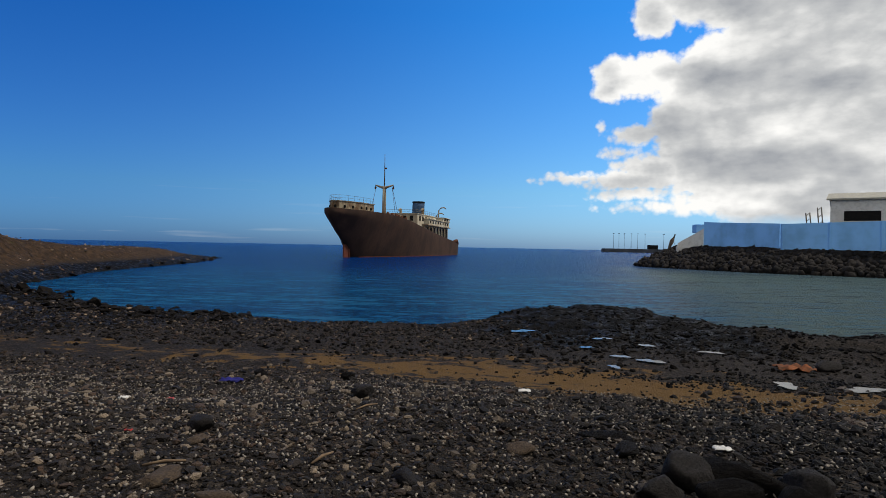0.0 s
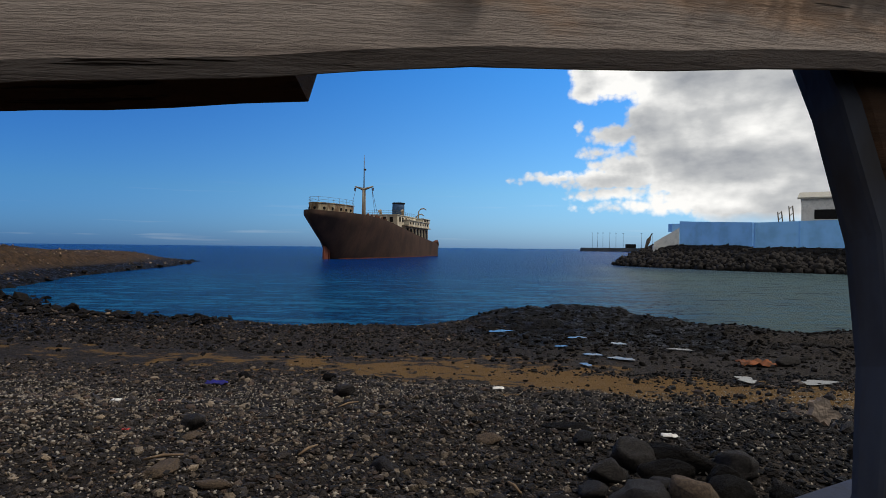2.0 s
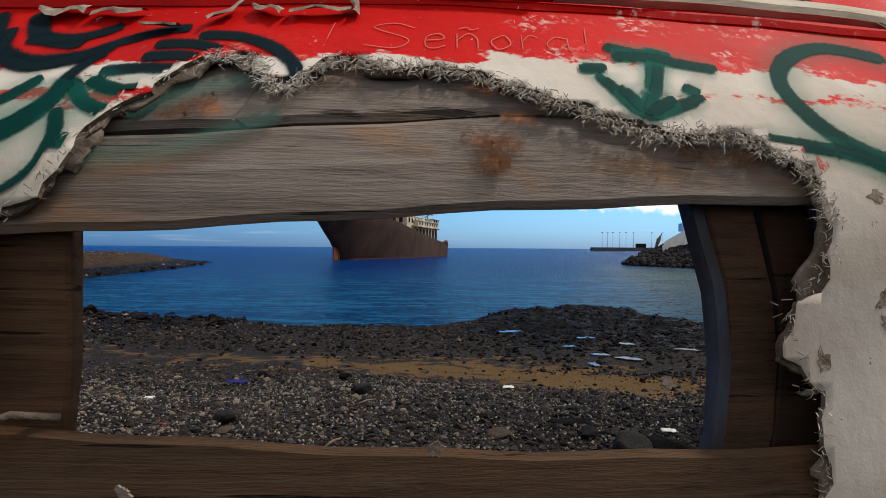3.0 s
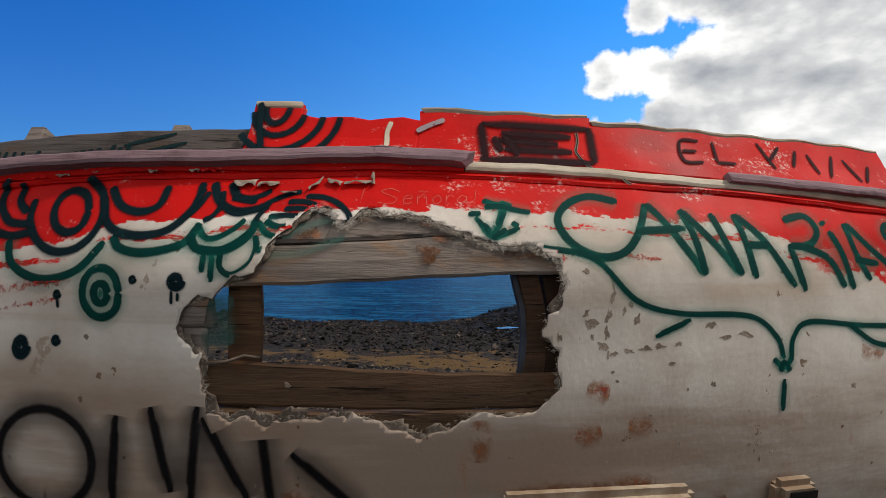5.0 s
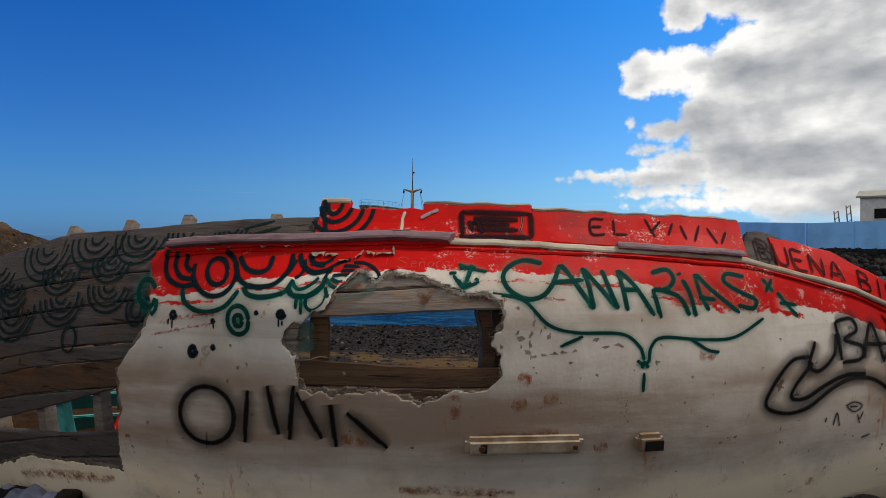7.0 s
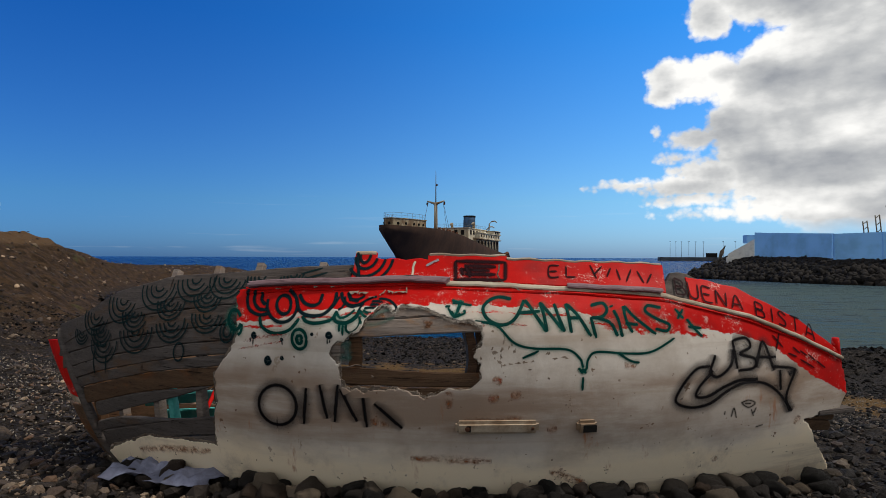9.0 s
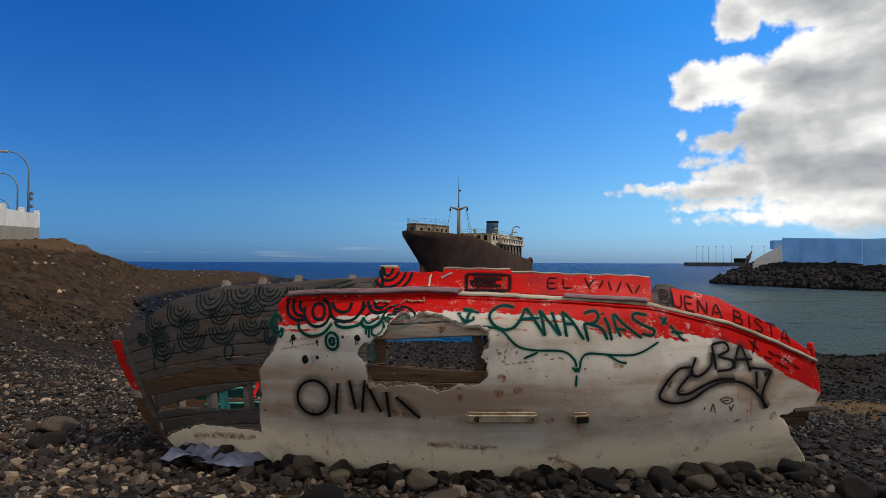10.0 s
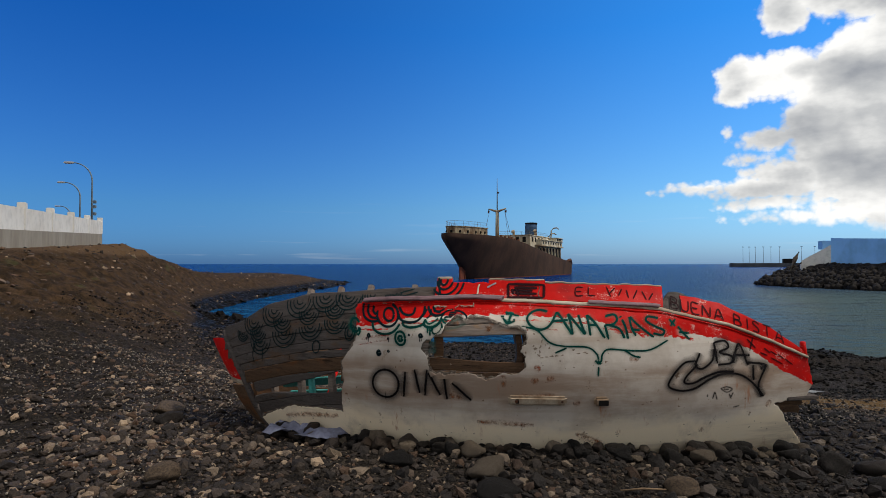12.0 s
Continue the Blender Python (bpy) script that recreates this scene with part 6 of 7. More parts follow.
# ---- the stranded ship, stern towards the beach ----
SHIP_AT = Vector((-31.6, 122.0, SEA))
HEAD = radians(8.5)
ship = thing("shipwreck", SHIP_AT)
ship.rotation_euler = (0, 0, -HEAD)
bpy.context.view_layer.update()
tagged(ship, "rusted brown cargo ship aground in the bay", "ship")
SHIP_M = ship.matrix_basis.copy()


def aboard(name, me, parent=None, label=""):
    """A part given in the ship's own frame: x to starboard, y towards the bow, z up from the water."""
    me.transform(SHIP_M @ Matrix.Scale(0.965, 4))
    return part(name, me, parent or ship, label)


def deck_z(s):
    return float(np.interp(s, (-9, -4, 5, 17, 25, 35, 50, 65, 78), (9.3, 9.2, 9.2, 8.75, 8.0, 6.9, 5.4, 4.1, 3.2)))


def deck_b(s):
    return float(np.interp(s, (-8.6, -8, -7, -4, 0, 10, 25, 78), (0.25, 1.0, 1.8, 3.1, 4.4, 6.3, 7.5, 7.8)))


def hull_b(s, z):
    lo = float(np.interp(s, (-8.6, -6, -3.5, -1.5, 0, 2, 4, 8), (8.9, 6.6, 5.0, 3.6, 2.8, 1.5, -0.6, -1.5)))
    if z < lo:
        return None, lo
    bw = float(np.interp(s, (-9, 0, 4, 9, 25, 45, 78), (0.05, 0.12, 0.4, 1.5, 4.6, 7.0, 7.5)))
    t = (z - lo) / max(deck_z(s) - lo, 0.1)
    return bw + (deck_b(s) - bw) * min(t, 1.0) ** 0.8, lo


def ship_hull():
    ss = list(np.linspace(-8.6, 10, 22)) + list(np.linspace(13, 78, 22))
    m = 10
    verts, faces = [], []
    for s in ss:
        lo = hull_b(s, -99)[1]
        lo = max(lo, -1.5)
        for side in (1, -1):
            for j in range(m):
                z = lo + (deck_z(s) + 0.9 - lo) * j / (m - 1)
                b = hull_b(s, z)[0]
                verts.append((side * (b if b else 0.05), s - (0.0 if s > -8 else 0.0), z))
    row = 2 * m
    for i in range(len(ss) - 1):
        for side in (0, 1):
            for j in range(m - 1):
                a = i * row + side * m + j
                q = (a, a + row, a + row + 1, a + 1)
                faces.append(q if side == 0 else q[::-1])
        # bottom seam and deck
        a = i * row
        faces.append((a, a + m, a + row + m, a + row))
    for s_i in (0, len(ss) - 1):
        a = s_i * row
        loop = [a + j for j in range(m)] + [a + m + j for j in range(m - 1, -1, -1)]
        faces.append(tuple(loop if s_i == 0 else loop[::-1]))
    return mesh_of("hull", verts, faces, SHIP_HULL, True)


aboard("hull", ship_hull(), None, "dark rust-brown hull plating")


def ship_deck(z_off, s0, s1, inset, mat, name):
    ss = np.linspace(s0, s1, 26)
    verts, faces = [], []
    for s in ss:
        b = deck_b(s) - inset
        verts += [(b, s, deck_z(s) + z_off), (-b, s, deck_z(s) + z_off)]
    for i in range(len(ss) - 1):
        faces.append((2 * i, 2 * i + 2, 2 * i + 3, 2 * i + 1))
    return mesh_of(name, verts, faces, mat)


aboard("deck", ship_deck(0.0, -8.4, 77.5, 0.06, RUST, "deck"))
# waterline band of red oxide and weed
verts, faces = [], []
ss = np.linspace(4.6, 76, 30)
for s in ss:
    for z in (-0.5, 0.22 + 0.05 * math.sin(s * 0.9)):
        verts.append((hull_b(s, max(z, 0))[0] + 0.05, s, z))
for i in range(len(ss) - 1):
    faces.append((2 * i, 2 * i + 2, 2 * i + 3, 2 * i + 1))
aboard("waterline_band", mesh_of("waterline_band", verts, faces, SHIP_RED), None, "red oxide band at the waterline")
aboard("rudder", box_mesh("rudder", (0.35, 2.4, 4.2), SHIP_RED, (0, 0.1, 0.7), 0.1), None, "red-brown rudder half out of the water")
aboard("rudder_post", tube_mesh("rudder_post", [(0, 1.9, -1.5), (0, 1.7, 1.2), (0, 1.2, 3.4)], [0.35, 0.3, 0.4], SHIP_RED, 8))


def rail(name, pts, h=1.1, gap=1.6, mat=STEEL, r=0.045):
    """Posts and two bars along a line, as one open railing."""
    bm = bmesh.new()

    def bar(a, b, rr):
        a, b = Vector(a), Vector(b)
        d = b - a
        q = d.to_track_quat("Z", "Y").to_matrix().to_4x4()
        bmesh.ops.create_cone(bm, cap_ends=True, segments=5, radius1=rr, radius2=rr, depth=d.length, matrix=Matrix.Translation((a + b) / 2) @ q)

    up = Vector((0, 0, h))
    for a, b in zip(pts, pts[1:]):
        a, b = Vector(a), Vector(b)
        n = max(1, round((b - a).length / gap))
        for k in range(n):
            p = a.lerp(b, k / n)
            bar(p, p + up, r)
        bar(a + up, b + up, r)
        bar(a + up * 0.5, b + up * 0.5, r * 0.8)
    bar(pts[-1], Vector(pts[-1]) + up, r)
    me = bpy.data.meshes.new(name)
    bm.to_mesh(me)
    bm.free()
    me.materials.append(mat)
    return me


def house(name, outline, z0, z1, mat):
    """A deckhouse: walls over an outline and a roof that stands a little proud."""
    n = len(outline)
    verts = [(x, y, z0) for x, y in outline] + [(x, y, z1) for x, y in outline]
    faces = [(i, (i + 1) % n, n + (i + 1) % n, n + i) for i in range(n)]
    faces.append(tuple(range(n, 2 * n)))
    cx, cy = sum(p[0] for p in outline) / n, sum(p[1] for p in outline) / n
    k = len(verts)
    for dz in (0, 0.18):
        verts += [(cx + (x - cx) * 1.04, cy + (y - cy) * 1.03, z1 + dz + 0.004) for x, y in outline]
    faces += [(k + i, k + (i + 1) % n, k + n + (i + 1) % n, k + n + i) for i in range(n)]
    faces += [tuple(range(k + n, k + 2 * n)), tuple(range(k + n - 1, k - 1, -1))]
    return mesh_of(name, verts, faces, mat)


poop_line = [(-3.7, 6), (-3.0, 0), (-2.2, -3.6), (-1.0, -5.6), (0.8, -5.6), (2.1, -3.6), (3.2, 0), (4.1, 6)]
poop = aboard("poop_house", house("poop_house", poop_line, 9.0, 11.7, SHIP_POOP), None, "rust-streaked cream deckhouse at the stern")
aboard("railing", rail("railing", [(x * 0.98, y, 11.9) for x, y in poop_line], 1.1, 1.6, STEEL, 0.028), poop, "thin rusty railing")
for k, (s, x) in enumerate(((-4.4, 1.55), (-2.3, 2.5), (0.5, 3.27), (2.6, 3.6), (4.6, 3.9), (-5.62, 0.0), (-4.7, -1.5))):
    aboard("porthole", box_mesh("porthole", (0.5, 0.5, 0.6), DARK, (x, s, 10.7), 0.1), poop)
for s in (11, 13.5, 16, 17.5, 19.5, 22):
    aboard("bollard", tube_mesh("bollard", [(deck_b(s) - 0.7, s, deck_z(s)), (deck_b(s) - 0.7, s, deck_z(s) + 1.5)], [0.4, 0.32], RUST, 8))
# mast
mz = deck_z(23.5)
mast = aboard("mast", tube_mesh("mast", [(0.3, 23.5, mz), (0.3, 23.5, mz + 4), (0.3, 23.5, 17.5)], [0.55, 0.48, 0.42], SHIP_CREAM, 10), None, "cream mast with a crosstree")
aboard("topmast", tube_mesh("topmast", [(0.3, 23.5, 17.4), (0.3, 23.5, 21.8), (0.3, 23.5, 26.0)], [0.16, 0.12, 0.05], STEEL, 6), mast)
aboard("crosstree", tube_mesh("crosstree", [(-2.1, 23.5, 18.0), (-0.5, 23.5, 17.5), (0.3, 23.5, 17.2), (1.1, 23.5, 17.5), (2.7, 23.5, 18.0)], [0.18, 0.28, 0.45, 0.28, 0.18], SHIP_CREAM, 8), mast)
for x in (-2.1, 2.7):
    aboard("block", box_mesh("block", (0.35, 0.35, 0.8), RUST, (x, 23.5, 17.3), 0.08), mast)
for x, s in ((-2.0, 20), (2.6, 24.2), (2.6, 27)):
    aboard("stay", tube_mesh("stay", [(x * 0.9, 23.5, 17.6), (x * 1.3, s, mz + 0.5)], 0.045, RUST, 5), mast)
aboard("masthead_lamp", box_mesh("masthead_lamp", (0.5, 0.35, 0.4), RUST, (0.6, 23.5, 22.2), 0.06), mast)

# midship house: stacked decks with openings
def tier(s0, s1, b, z0, z1, mat, name, label=""):
    return aboard(name, house(name, [(-b, s0), (b, s0), (b, s1), (-b, s1)], z0, z1, mat), None, label)


low = tier(43, 71, 5.6, 2.6, 8.9, SHIP_CREAM, "lower_house", "open shelter deck, shadowed")
mid_h = tier(45, 70, 6.3, 8.95, 10.5, SHIP_WHITE, "upper_house", "white house with a row of windows")
top_h = tier(38, 58, 4.9, 5.5, 11.6, SHIP_WHITE, "boat_deck_house", "weathered white boat-deck house")
wing = tier(61, 70, 6.5, 10.6, 11.6, SHIP_WHITE, "bridge_house", "white bridge front")
for s in (40.5, 43.5, 47.0, 50.5):
    aboard("window", box_mesh("window", (0.16, 1.3, 1.3), DARK, (4.92, s, 10.5), 0.03), top_h)
for x in (-3.4, -1.2, 1.2, 3.2):
    aboard("window", box_mesh("window", (1.0, 0.16, 1.4), DARK, (x, 37.98, 10.4), 0.03), top_h)
for k in range(8):
    aboard("window", box_mesh("window", (0.16, 0.9, 0.7), DARK, (6.32, 46.8 + 3.0 * k, 9.8), 0.03), mid_h)
for s in (63.5, 66.5):
    aboard("window", box_mesh("window", (0.16, 1.6, 0.8), DARK, (6.52, s, 11.2), 0.03), wing)
for k in range(7):
    s = 45.5 + 3.8 * k
    z = deck_z(s) + 0.9
    aboard("opening", box_mesh("opening", (0.16, 2.4, 8.4 - z - 0.3), DARK, (5.62, s + 1.3, 0.5 * (z + 8.4)), 0.03), low, "dark open gallery")
    aboard("stanchion", tube_mesh("stanchion", [(6.2, s, z - 0.8), (6.2, s, 8.95)], 0.13, SHIP_CREAM, 6), low)
aboard("deck_edge", box_mesh("deck_edge", (13.2, 28.5, 0.28), SHIP_CREAM, (0, 57, 8.8), 0.05), low)
funnel = aboard("funnel", tube_mesh("funnel", [(0.2, 55, 11.0), (0.2, 55, 14.6), (0.2, 55.2, 16.0)], [1.9, 1.85, 1.8], SHIP_BLUE, 18), None, "faded blue funnel")
aboard("funnel_cap", tube_mesh("funnel_cap", [(0.2, 55.2, 15.8), (0.2, 55.2, 16.25)], [1.95, 1.9], DARK, 18), funnel, "dark funnel rim")
for s, h in ((59.5, 1.0), (62.5, 1.15)):
    aboard("davit", tube_mesh("davit", [(4.5, s, 11.0), (4.7, s, 12.2 * h), (5.4, s, 12.9 * h), (6.4, s, 13.0 * h), (7.1, s, 12.6 * h)], [0.24, 0.22, 0.2, 0.18, 0.14], SHIP_CREAM, 7), None, "curved boat davit")
aboard("ventilator", tube_mesh("ventilator", [(2.8, 51, 11.5), (2.8, 51, 13.0), (2.8, 50.3, 13.5)], [0.4, 0.4, 0.6], SHIP_CREAM, 8))
aboard("ventilator", tube_mesh("ventilator", [(-2.8, 47, 11.5), (-2.8, 47, 12.8), (-2.8, 46.3, 13.2)], [0.4, 0.4, 0.6], SHIP_CREAM, 8))
aboard("railing", rail("railing", [(-4.7, 38.3, 11.8), (4.7, 38.3, 11.8), (4.7, 58, 11.8)], 1.0, 2.2, STEEL, 0.03))
aboard("forward_wreckage", tube_mesh("forward_wreckage", [(7.3, 73, 4.3), (7.6, 76, 4.8), (7.7, 78, 3.6)], [0.5, 0.6, 0.3], RUST, 6))

# ---- harbour side: boulder revetment, blue wall, warehouse, pier ----
ROCKS = []
for seed in range(8):
    bm = bmesh.new()
    bmesh.ops.create_icosphere(bm, subdivisions=3, radius=1)
    off = Vector((seed * 7.3, seed * 3.1, 1.7))
    rk = random.Random(seed + 300)
    cuts = [(Vector((rk.gauss(0, 1), rk.gauss(0, 1), rk.gauss(0, 1))).normalized(), rk.uniform(0.55, 0.85)) for _ in range(11)]
    for v in bm.verts:
        for nrm, far in cuts:
            v.co -= nrm * max(v.co.dot(nrm) - far, 0.0)
        n1 = noise.noise(v.co * 0.9 + off)
        n2 = noise.noise(v.co * 2.3 + off)
        cr = noise.cell(v.co * 1.3 + off)
        v.co *= 1.12 + 0.22 * n1 + 0.10 * n2 + 0.06 * cr + 0.09 * noise.noise(v.co * 5.5 + off) + 0.06 * noise.noise(v.co * 11 + off)
        v.co.z *= 0.78
    me = bpy.data.meshes.new("rock")
    bm.to_mesh(me)
    bm.free()
    me.polygons.foreach_set("use_smooth", [True] * len(me.polygons))
    ROCKS.append(me)


def ico(sub):
    bm = bmesh.new()
    bmesh.ops.create_icosphere(bm, subdivisions=sub, radius=1)
    v = np.array([x.co[:] for x in bm.verts])
    f = np.array([[y.index for y in x.verts] for x in bm.faces])
    bm.free()
    return v, f


def heap(name, pos, size, mat, sub=1, squash=(0.45, 0.75), jitter=0.16, seed=1, tilt=0.35):
    """Many stones in one mesh: positions, radii."""
    v, f = ico(sub)
    rs = np.random.RandomState(seed)
    n, k = len(pos), len(v)
    sc = np.stack([np.ones(n), rs.uniform(0.62, 0.95, n), rs.uniform(squash[0], squash[1], n)], 1) * size[:, None]
    pts = v[None] * (1 + jitter * (rs.rand(n, k, 1) * 2 - 1))
    for _ in range(6):      # flat broken faces
        nrm = rs.normal(0, 1, (n, 3))
        nrm /= np.linalg.norm(nrm, axis=1, keepdims=True)
        over_ = np.maximum(np.einsum("nkc,nc->nk", pts, nrm) - rs.uniform(0.5, 0.85, (n, 1)), 0)
        pts = pts - over_[..., None] * nrm[:, None, :]
    pts = pts * 1.12 * sc[:, None, :]
    a, b, c = rs.uniform(0, 6.283, n), rs.normal(0, tilt, n), rs.normal(0, tilt, n)
    ca, sa, cb, sb, cc, sn = np.cos(a), np.sin(a), np.cos(b), np.sin(b), np.cos(c), np.sin(c)
    x, y, z = pts[..., 0], pts[..., 1], pts[..., 2]
    y, z = y * cb[:, None] - z * sb[:, None], y * sb[:, None] + z * cb[:, None]
    x, z = x * cc[:, None] + z * sn[:, None], -x * sn[:, None] + z * cc[:, None]
    x, y = x * ca[:, None] - y * sa[:, None], x * sa[:, None] + y * ca[:, None]
    co = np.stack([x, y, z], -1) + pos[:, None, :]
    tri = (f[None] + (np.arange(n) * k)[:, None, None]).reshape(-1, 3)
    me = bpy.data.meshes.new(name)
    me.vertices.add(n * k)
    me.vertices.foreach_set("co", co.astype(np.float32).ravel())
    me.loops.add(tri.size)
    me.loops.foreach_set("vertex_index", tri.ravel().astype(np.int32))
    me.polygons.add(len(tri))
    me.polygons.foreach_set("loop_start", np.arange(0, tri.size, 3, dtype=np.int32))
    me.polygons.foreach_set("use_smooth", np.ones(len(tri), bool))
    me.materials.append(mat)
    me.update(calc_edges=True)
    return me


foot = [(22.6, 103), (24.5, 97), (31.6, 83.6), (37, 78), (44.2, 72.9), (58, 64), (80, 56)]
crown = [(29.5, 104.5), (31.0, 98.0), (35.8, 88.6), (40.5, 82.2), (47.5, 77.6), (60, 69.5), (82, 61)]
verts, faces = [], []
for (a, b), (c, d) in zip(foot, crown):
    verts += [(a, b, SEA - 1.5), (a * 0.75 + c * 0.25, b * 0.75 + d * 0.25, SEA + 1.2), (c, d, 1.75), (c + 40, d + 30, 1.85)]
for i in range(len(foot) - 1):
    for j in range(3):
        faces.append((4 * i + j, 4 * i + 4 + j, 4 * i + 5 + j, 4 * i + 1 + j))
revetment = new("revetment", mesh_of("revetment", verts, faces, BOULDER))
tagged(revetment, "dark boulder sea defence under the blue wall", "revetment", kind="structure")
rs = np.random.RandomState(8)
pp, ss = [], []
for _ in range(1500):
    i = rs.choice(len(foot) - 2, p=np.array((0.12, 0.3, 0.2, 0.2, 0.18)))
    t, u = rs.rand(), rs.rand()
    x = (foot[i][0] * (1 - t) + foot[i + 1][0] * t) * (1 - u) + (crown[i][0] * (1 - t) + crown[i + 1][0] * t) * u
    y = (foot[i][1] * (1 - t) + foot[i + 1][1] * t) * (1 - u) + (crown[i][1] * (1 - t) + crown[i + 1][1] * t) * u
    pp.append((x, y, SEA - 0.1 + 3.35 * u ** 0.75))
    ss.append(rs.uniform(0.25, 0.75) * (1.1 - 0.35 * u))
bould = part("boulders", heap("boulders", np.array(pp), np.array(ss), BOULDER, 1, (0.55, 0.95), 0.36, 4, 0.8), revetment, "dark angular boulders")
bould["kind"] = "stuff"


def slab(name, pts, thick, mat):
    """An upright wall: corner places with bottom and top heights, in plan order."""
    verts, faces = [], []
    for i, (x, y, z0, z1) in enumerate(pts):
        a, b = pts[max(i - 1, 0)], pts[min(i + 1, len(pts) - 1)]
        d = Vector((b[0] - a[0], b[1] - a[1], 0)).normalized()
        n = Vector((d.y, -d.x, 0)) * thick / 2
        verts += [(x - n.x, y - n.y, z0), (x + n.x, y + n.y, z0), (x + n.x, y + n.y, z1), (x - n.x, y - n.y, z1)]
    for i in range(len(pts) - 1):
        for j in range(4):
            j2 = (j + 1) % 4
            faces.append((4 * i + j, 4 * i + 4 + j, 4 * i + 4 + j2, 4 * i + j2))
    k = 4 * (len(pts) - 1)
    faces += [(0, 1, 2, 3), (k + 3, k + 2, k + 1, k)]
    me = mesh_of(name, verts, faces, mat)
    bm = bmesh.new()
    bm.from_mesh(me)
    bmesh.ops.recalc_face_normals(bm, faces=bm.faces)
    bm.to_mesh(me)
    bm.free()
    return me


blue = thing("blue_boundary_wall", (40, 90, 1.8))
tagged(blue, "light blue rendered boundary wall above dark boulders", "wall")
part("wall_panel", slab("wall_panel", [(32.3, 97.9, 1.5, 5.62), (33.4, 95.4, 1.5, 5.45), (38.0, 85.2, 1.5, 4.95)], 0.35, BLUE_WALL), blue, "long blue wall panel with a falling top")
for k in range(6):
    a, b = (37.9 + 4.1 * k, 84.3 - 3.6 * k), (37.9 + 4.1 * (k + 1) - 0.02, 84.3 - 3.6 * (k + 1) + 0.02)
    part("wall_panel", slab("wall_panel", [(a[0], a[1], 1.45, 4.86 + 0.10 * k), (b[0], b[1], 1.45, 4.95 + 0.10 * k)], 0.35, BLUE_WALL), blue)
    part("pilaster", box_mesh("pilaster", (0.42, 0.42, 3.5 + 0.1 * k), BLUE_WALL, (a[0] - 0.02, a[1] - 0.12, 3.13 + 0.05 * k), 0.03), blue)
ramp = new("white_parapet", slab("white_parapet", [(32.2, 98.1, 1.0, 4.6), (31.2, 98.4, 0.6, 3.9), (29.6, 98.9, 0.1, 2.9), (28.6, 99.3, -0.9, 2.2)], 0.4, WHITE_WALL))
tagged(ramp, "white sloping stair parapet beside the blue wall", "parapet")
post = new("white_gate_post", box_mesh("white_gate_post", (0.7, 0.7, 2.4), WHITE_WALL, (28.5, 98.4, 0.5), 0.05))
tagged(post, "white rendered gate post on the boulders", "post")
hut = new("blue_hut", box_mesh("blue_hut", (1.6, 2.0, 1.3), BLUE_WALL, (32.0, 99.6, 4.6), 0.05))
tagged(hut, "small blue hut behind the wall end", "hut")

shed = thing("warehouse", (70, 108, 1.8))
tagged(shed, "white warehouse with a beige sheet roof and dark windows", "warehouse")
f0, f1 = Vector((57.6, 110.6, 0)), Vector((88, 93, 0))
back = Vector((9.0, 16.0, 0))
wall_pts = [f0, f1, f1 + back, f0 + back]
wv, wf = [], []
for z in (1.5, 10.3):
    wv += [(p.x, p.y, z) for p in wall_pts]
wf = [(i, (i + 1) % 4, 4 + (i + 1) % 4, 4 + i) for i in range(4)] + [(4, 5, 6, 7)]
part("wall", mesh_of("wall", wv, wf, WHITE_WALL), shed, "white rendered walls")
ov = (f1 - f0).normalized() * 0.6
r0, r1 = f0 - ov - back * 0.03, f1 + ov - back * 0.03
mid0, mid1 = r0 + back * 0.53, r1 + back * 0.53
e0, e1 = r0 + back * 1.06, r1 + back * 1.06
rv = [(p.x, p.y, z) for p, z in ((r0, 10.3), (r1, 10.3), (mid1, 12.0), (mid0, 12.0), (e0, 10.3), (e1, 10.3))]
rv += [(x, y, z + 0.3) for x, y, z in rv]
part("roof", mesh_of("roof", rv, [(0, 3, 2, 1), (3, 4, 5, 2), (6, 7, 8, 9), (9, 8, 11, 10), (0, 1, 7, 6), (4, 10, 11, 5), (0, 6, 9, 3), (3, 9, 10, 4), (1, 2, 8, 7), (2, 5, 11, 8)], ROOF), shed, "beige sheet roof")
fd = (f1 - f0).normalized()
turn = Matrix.Rotation(math.atan2(fd.y, fd.x), 4, "Z")
for k in range(4):
    c = f0 + fd * (4.6 + 9.2 * k)
    w = part("window", box_mesh("window", (5.2, 0.2, 1.7), DARK, (c.x, c.y, 7.55), 0.02, turn), shed, "dark strip window")
    part("window_frame", box_mesh("window_frame", (5.6, 0.3, 0.14), WHITE_WALL, (c.x, c.y, 6.62), 0.02, turn), w)

for k, (x, y, h) in enumerate(((51.0, 103.5, 7.6), (53.3, 104.5, 8.6))):
    cr = thing("loading_mast", (x, y, 2))
    tagged(cr, "short dark lattice mast behind the wall", "mast", "masts behind the wall")
    for dx in (-0.35, 0.35):
        part("leg", tube_mesh("leg", [(x + dx, y, 2), (x + dx * 0.9 - 0.6, y, h)], 0.1, STEEL, 5), cr)
    for j in range(5):
        z = 3.5 + (h - 4) * j / 4
        part("brace", tube_mesh("brace", [(x - 0.35 - 0.6 * (z - 2) / (h - 2), y, z), (x + 0.3 - 0.6 * (z - 2) / (h - 2), y, z + 0.6)], 0.06, STEEL, 5), cr)
sm = new("leaning_davit", tube_mesh("leaning_davit", [(27.2, 100, 0.6), (27.9, 100, 2.6), (28.4, 100, 3.6)], [0.12, 0.35, 0.12], STEEL, 6))
tagged(sm, "small leaning grey davit on the boulders", "davit")

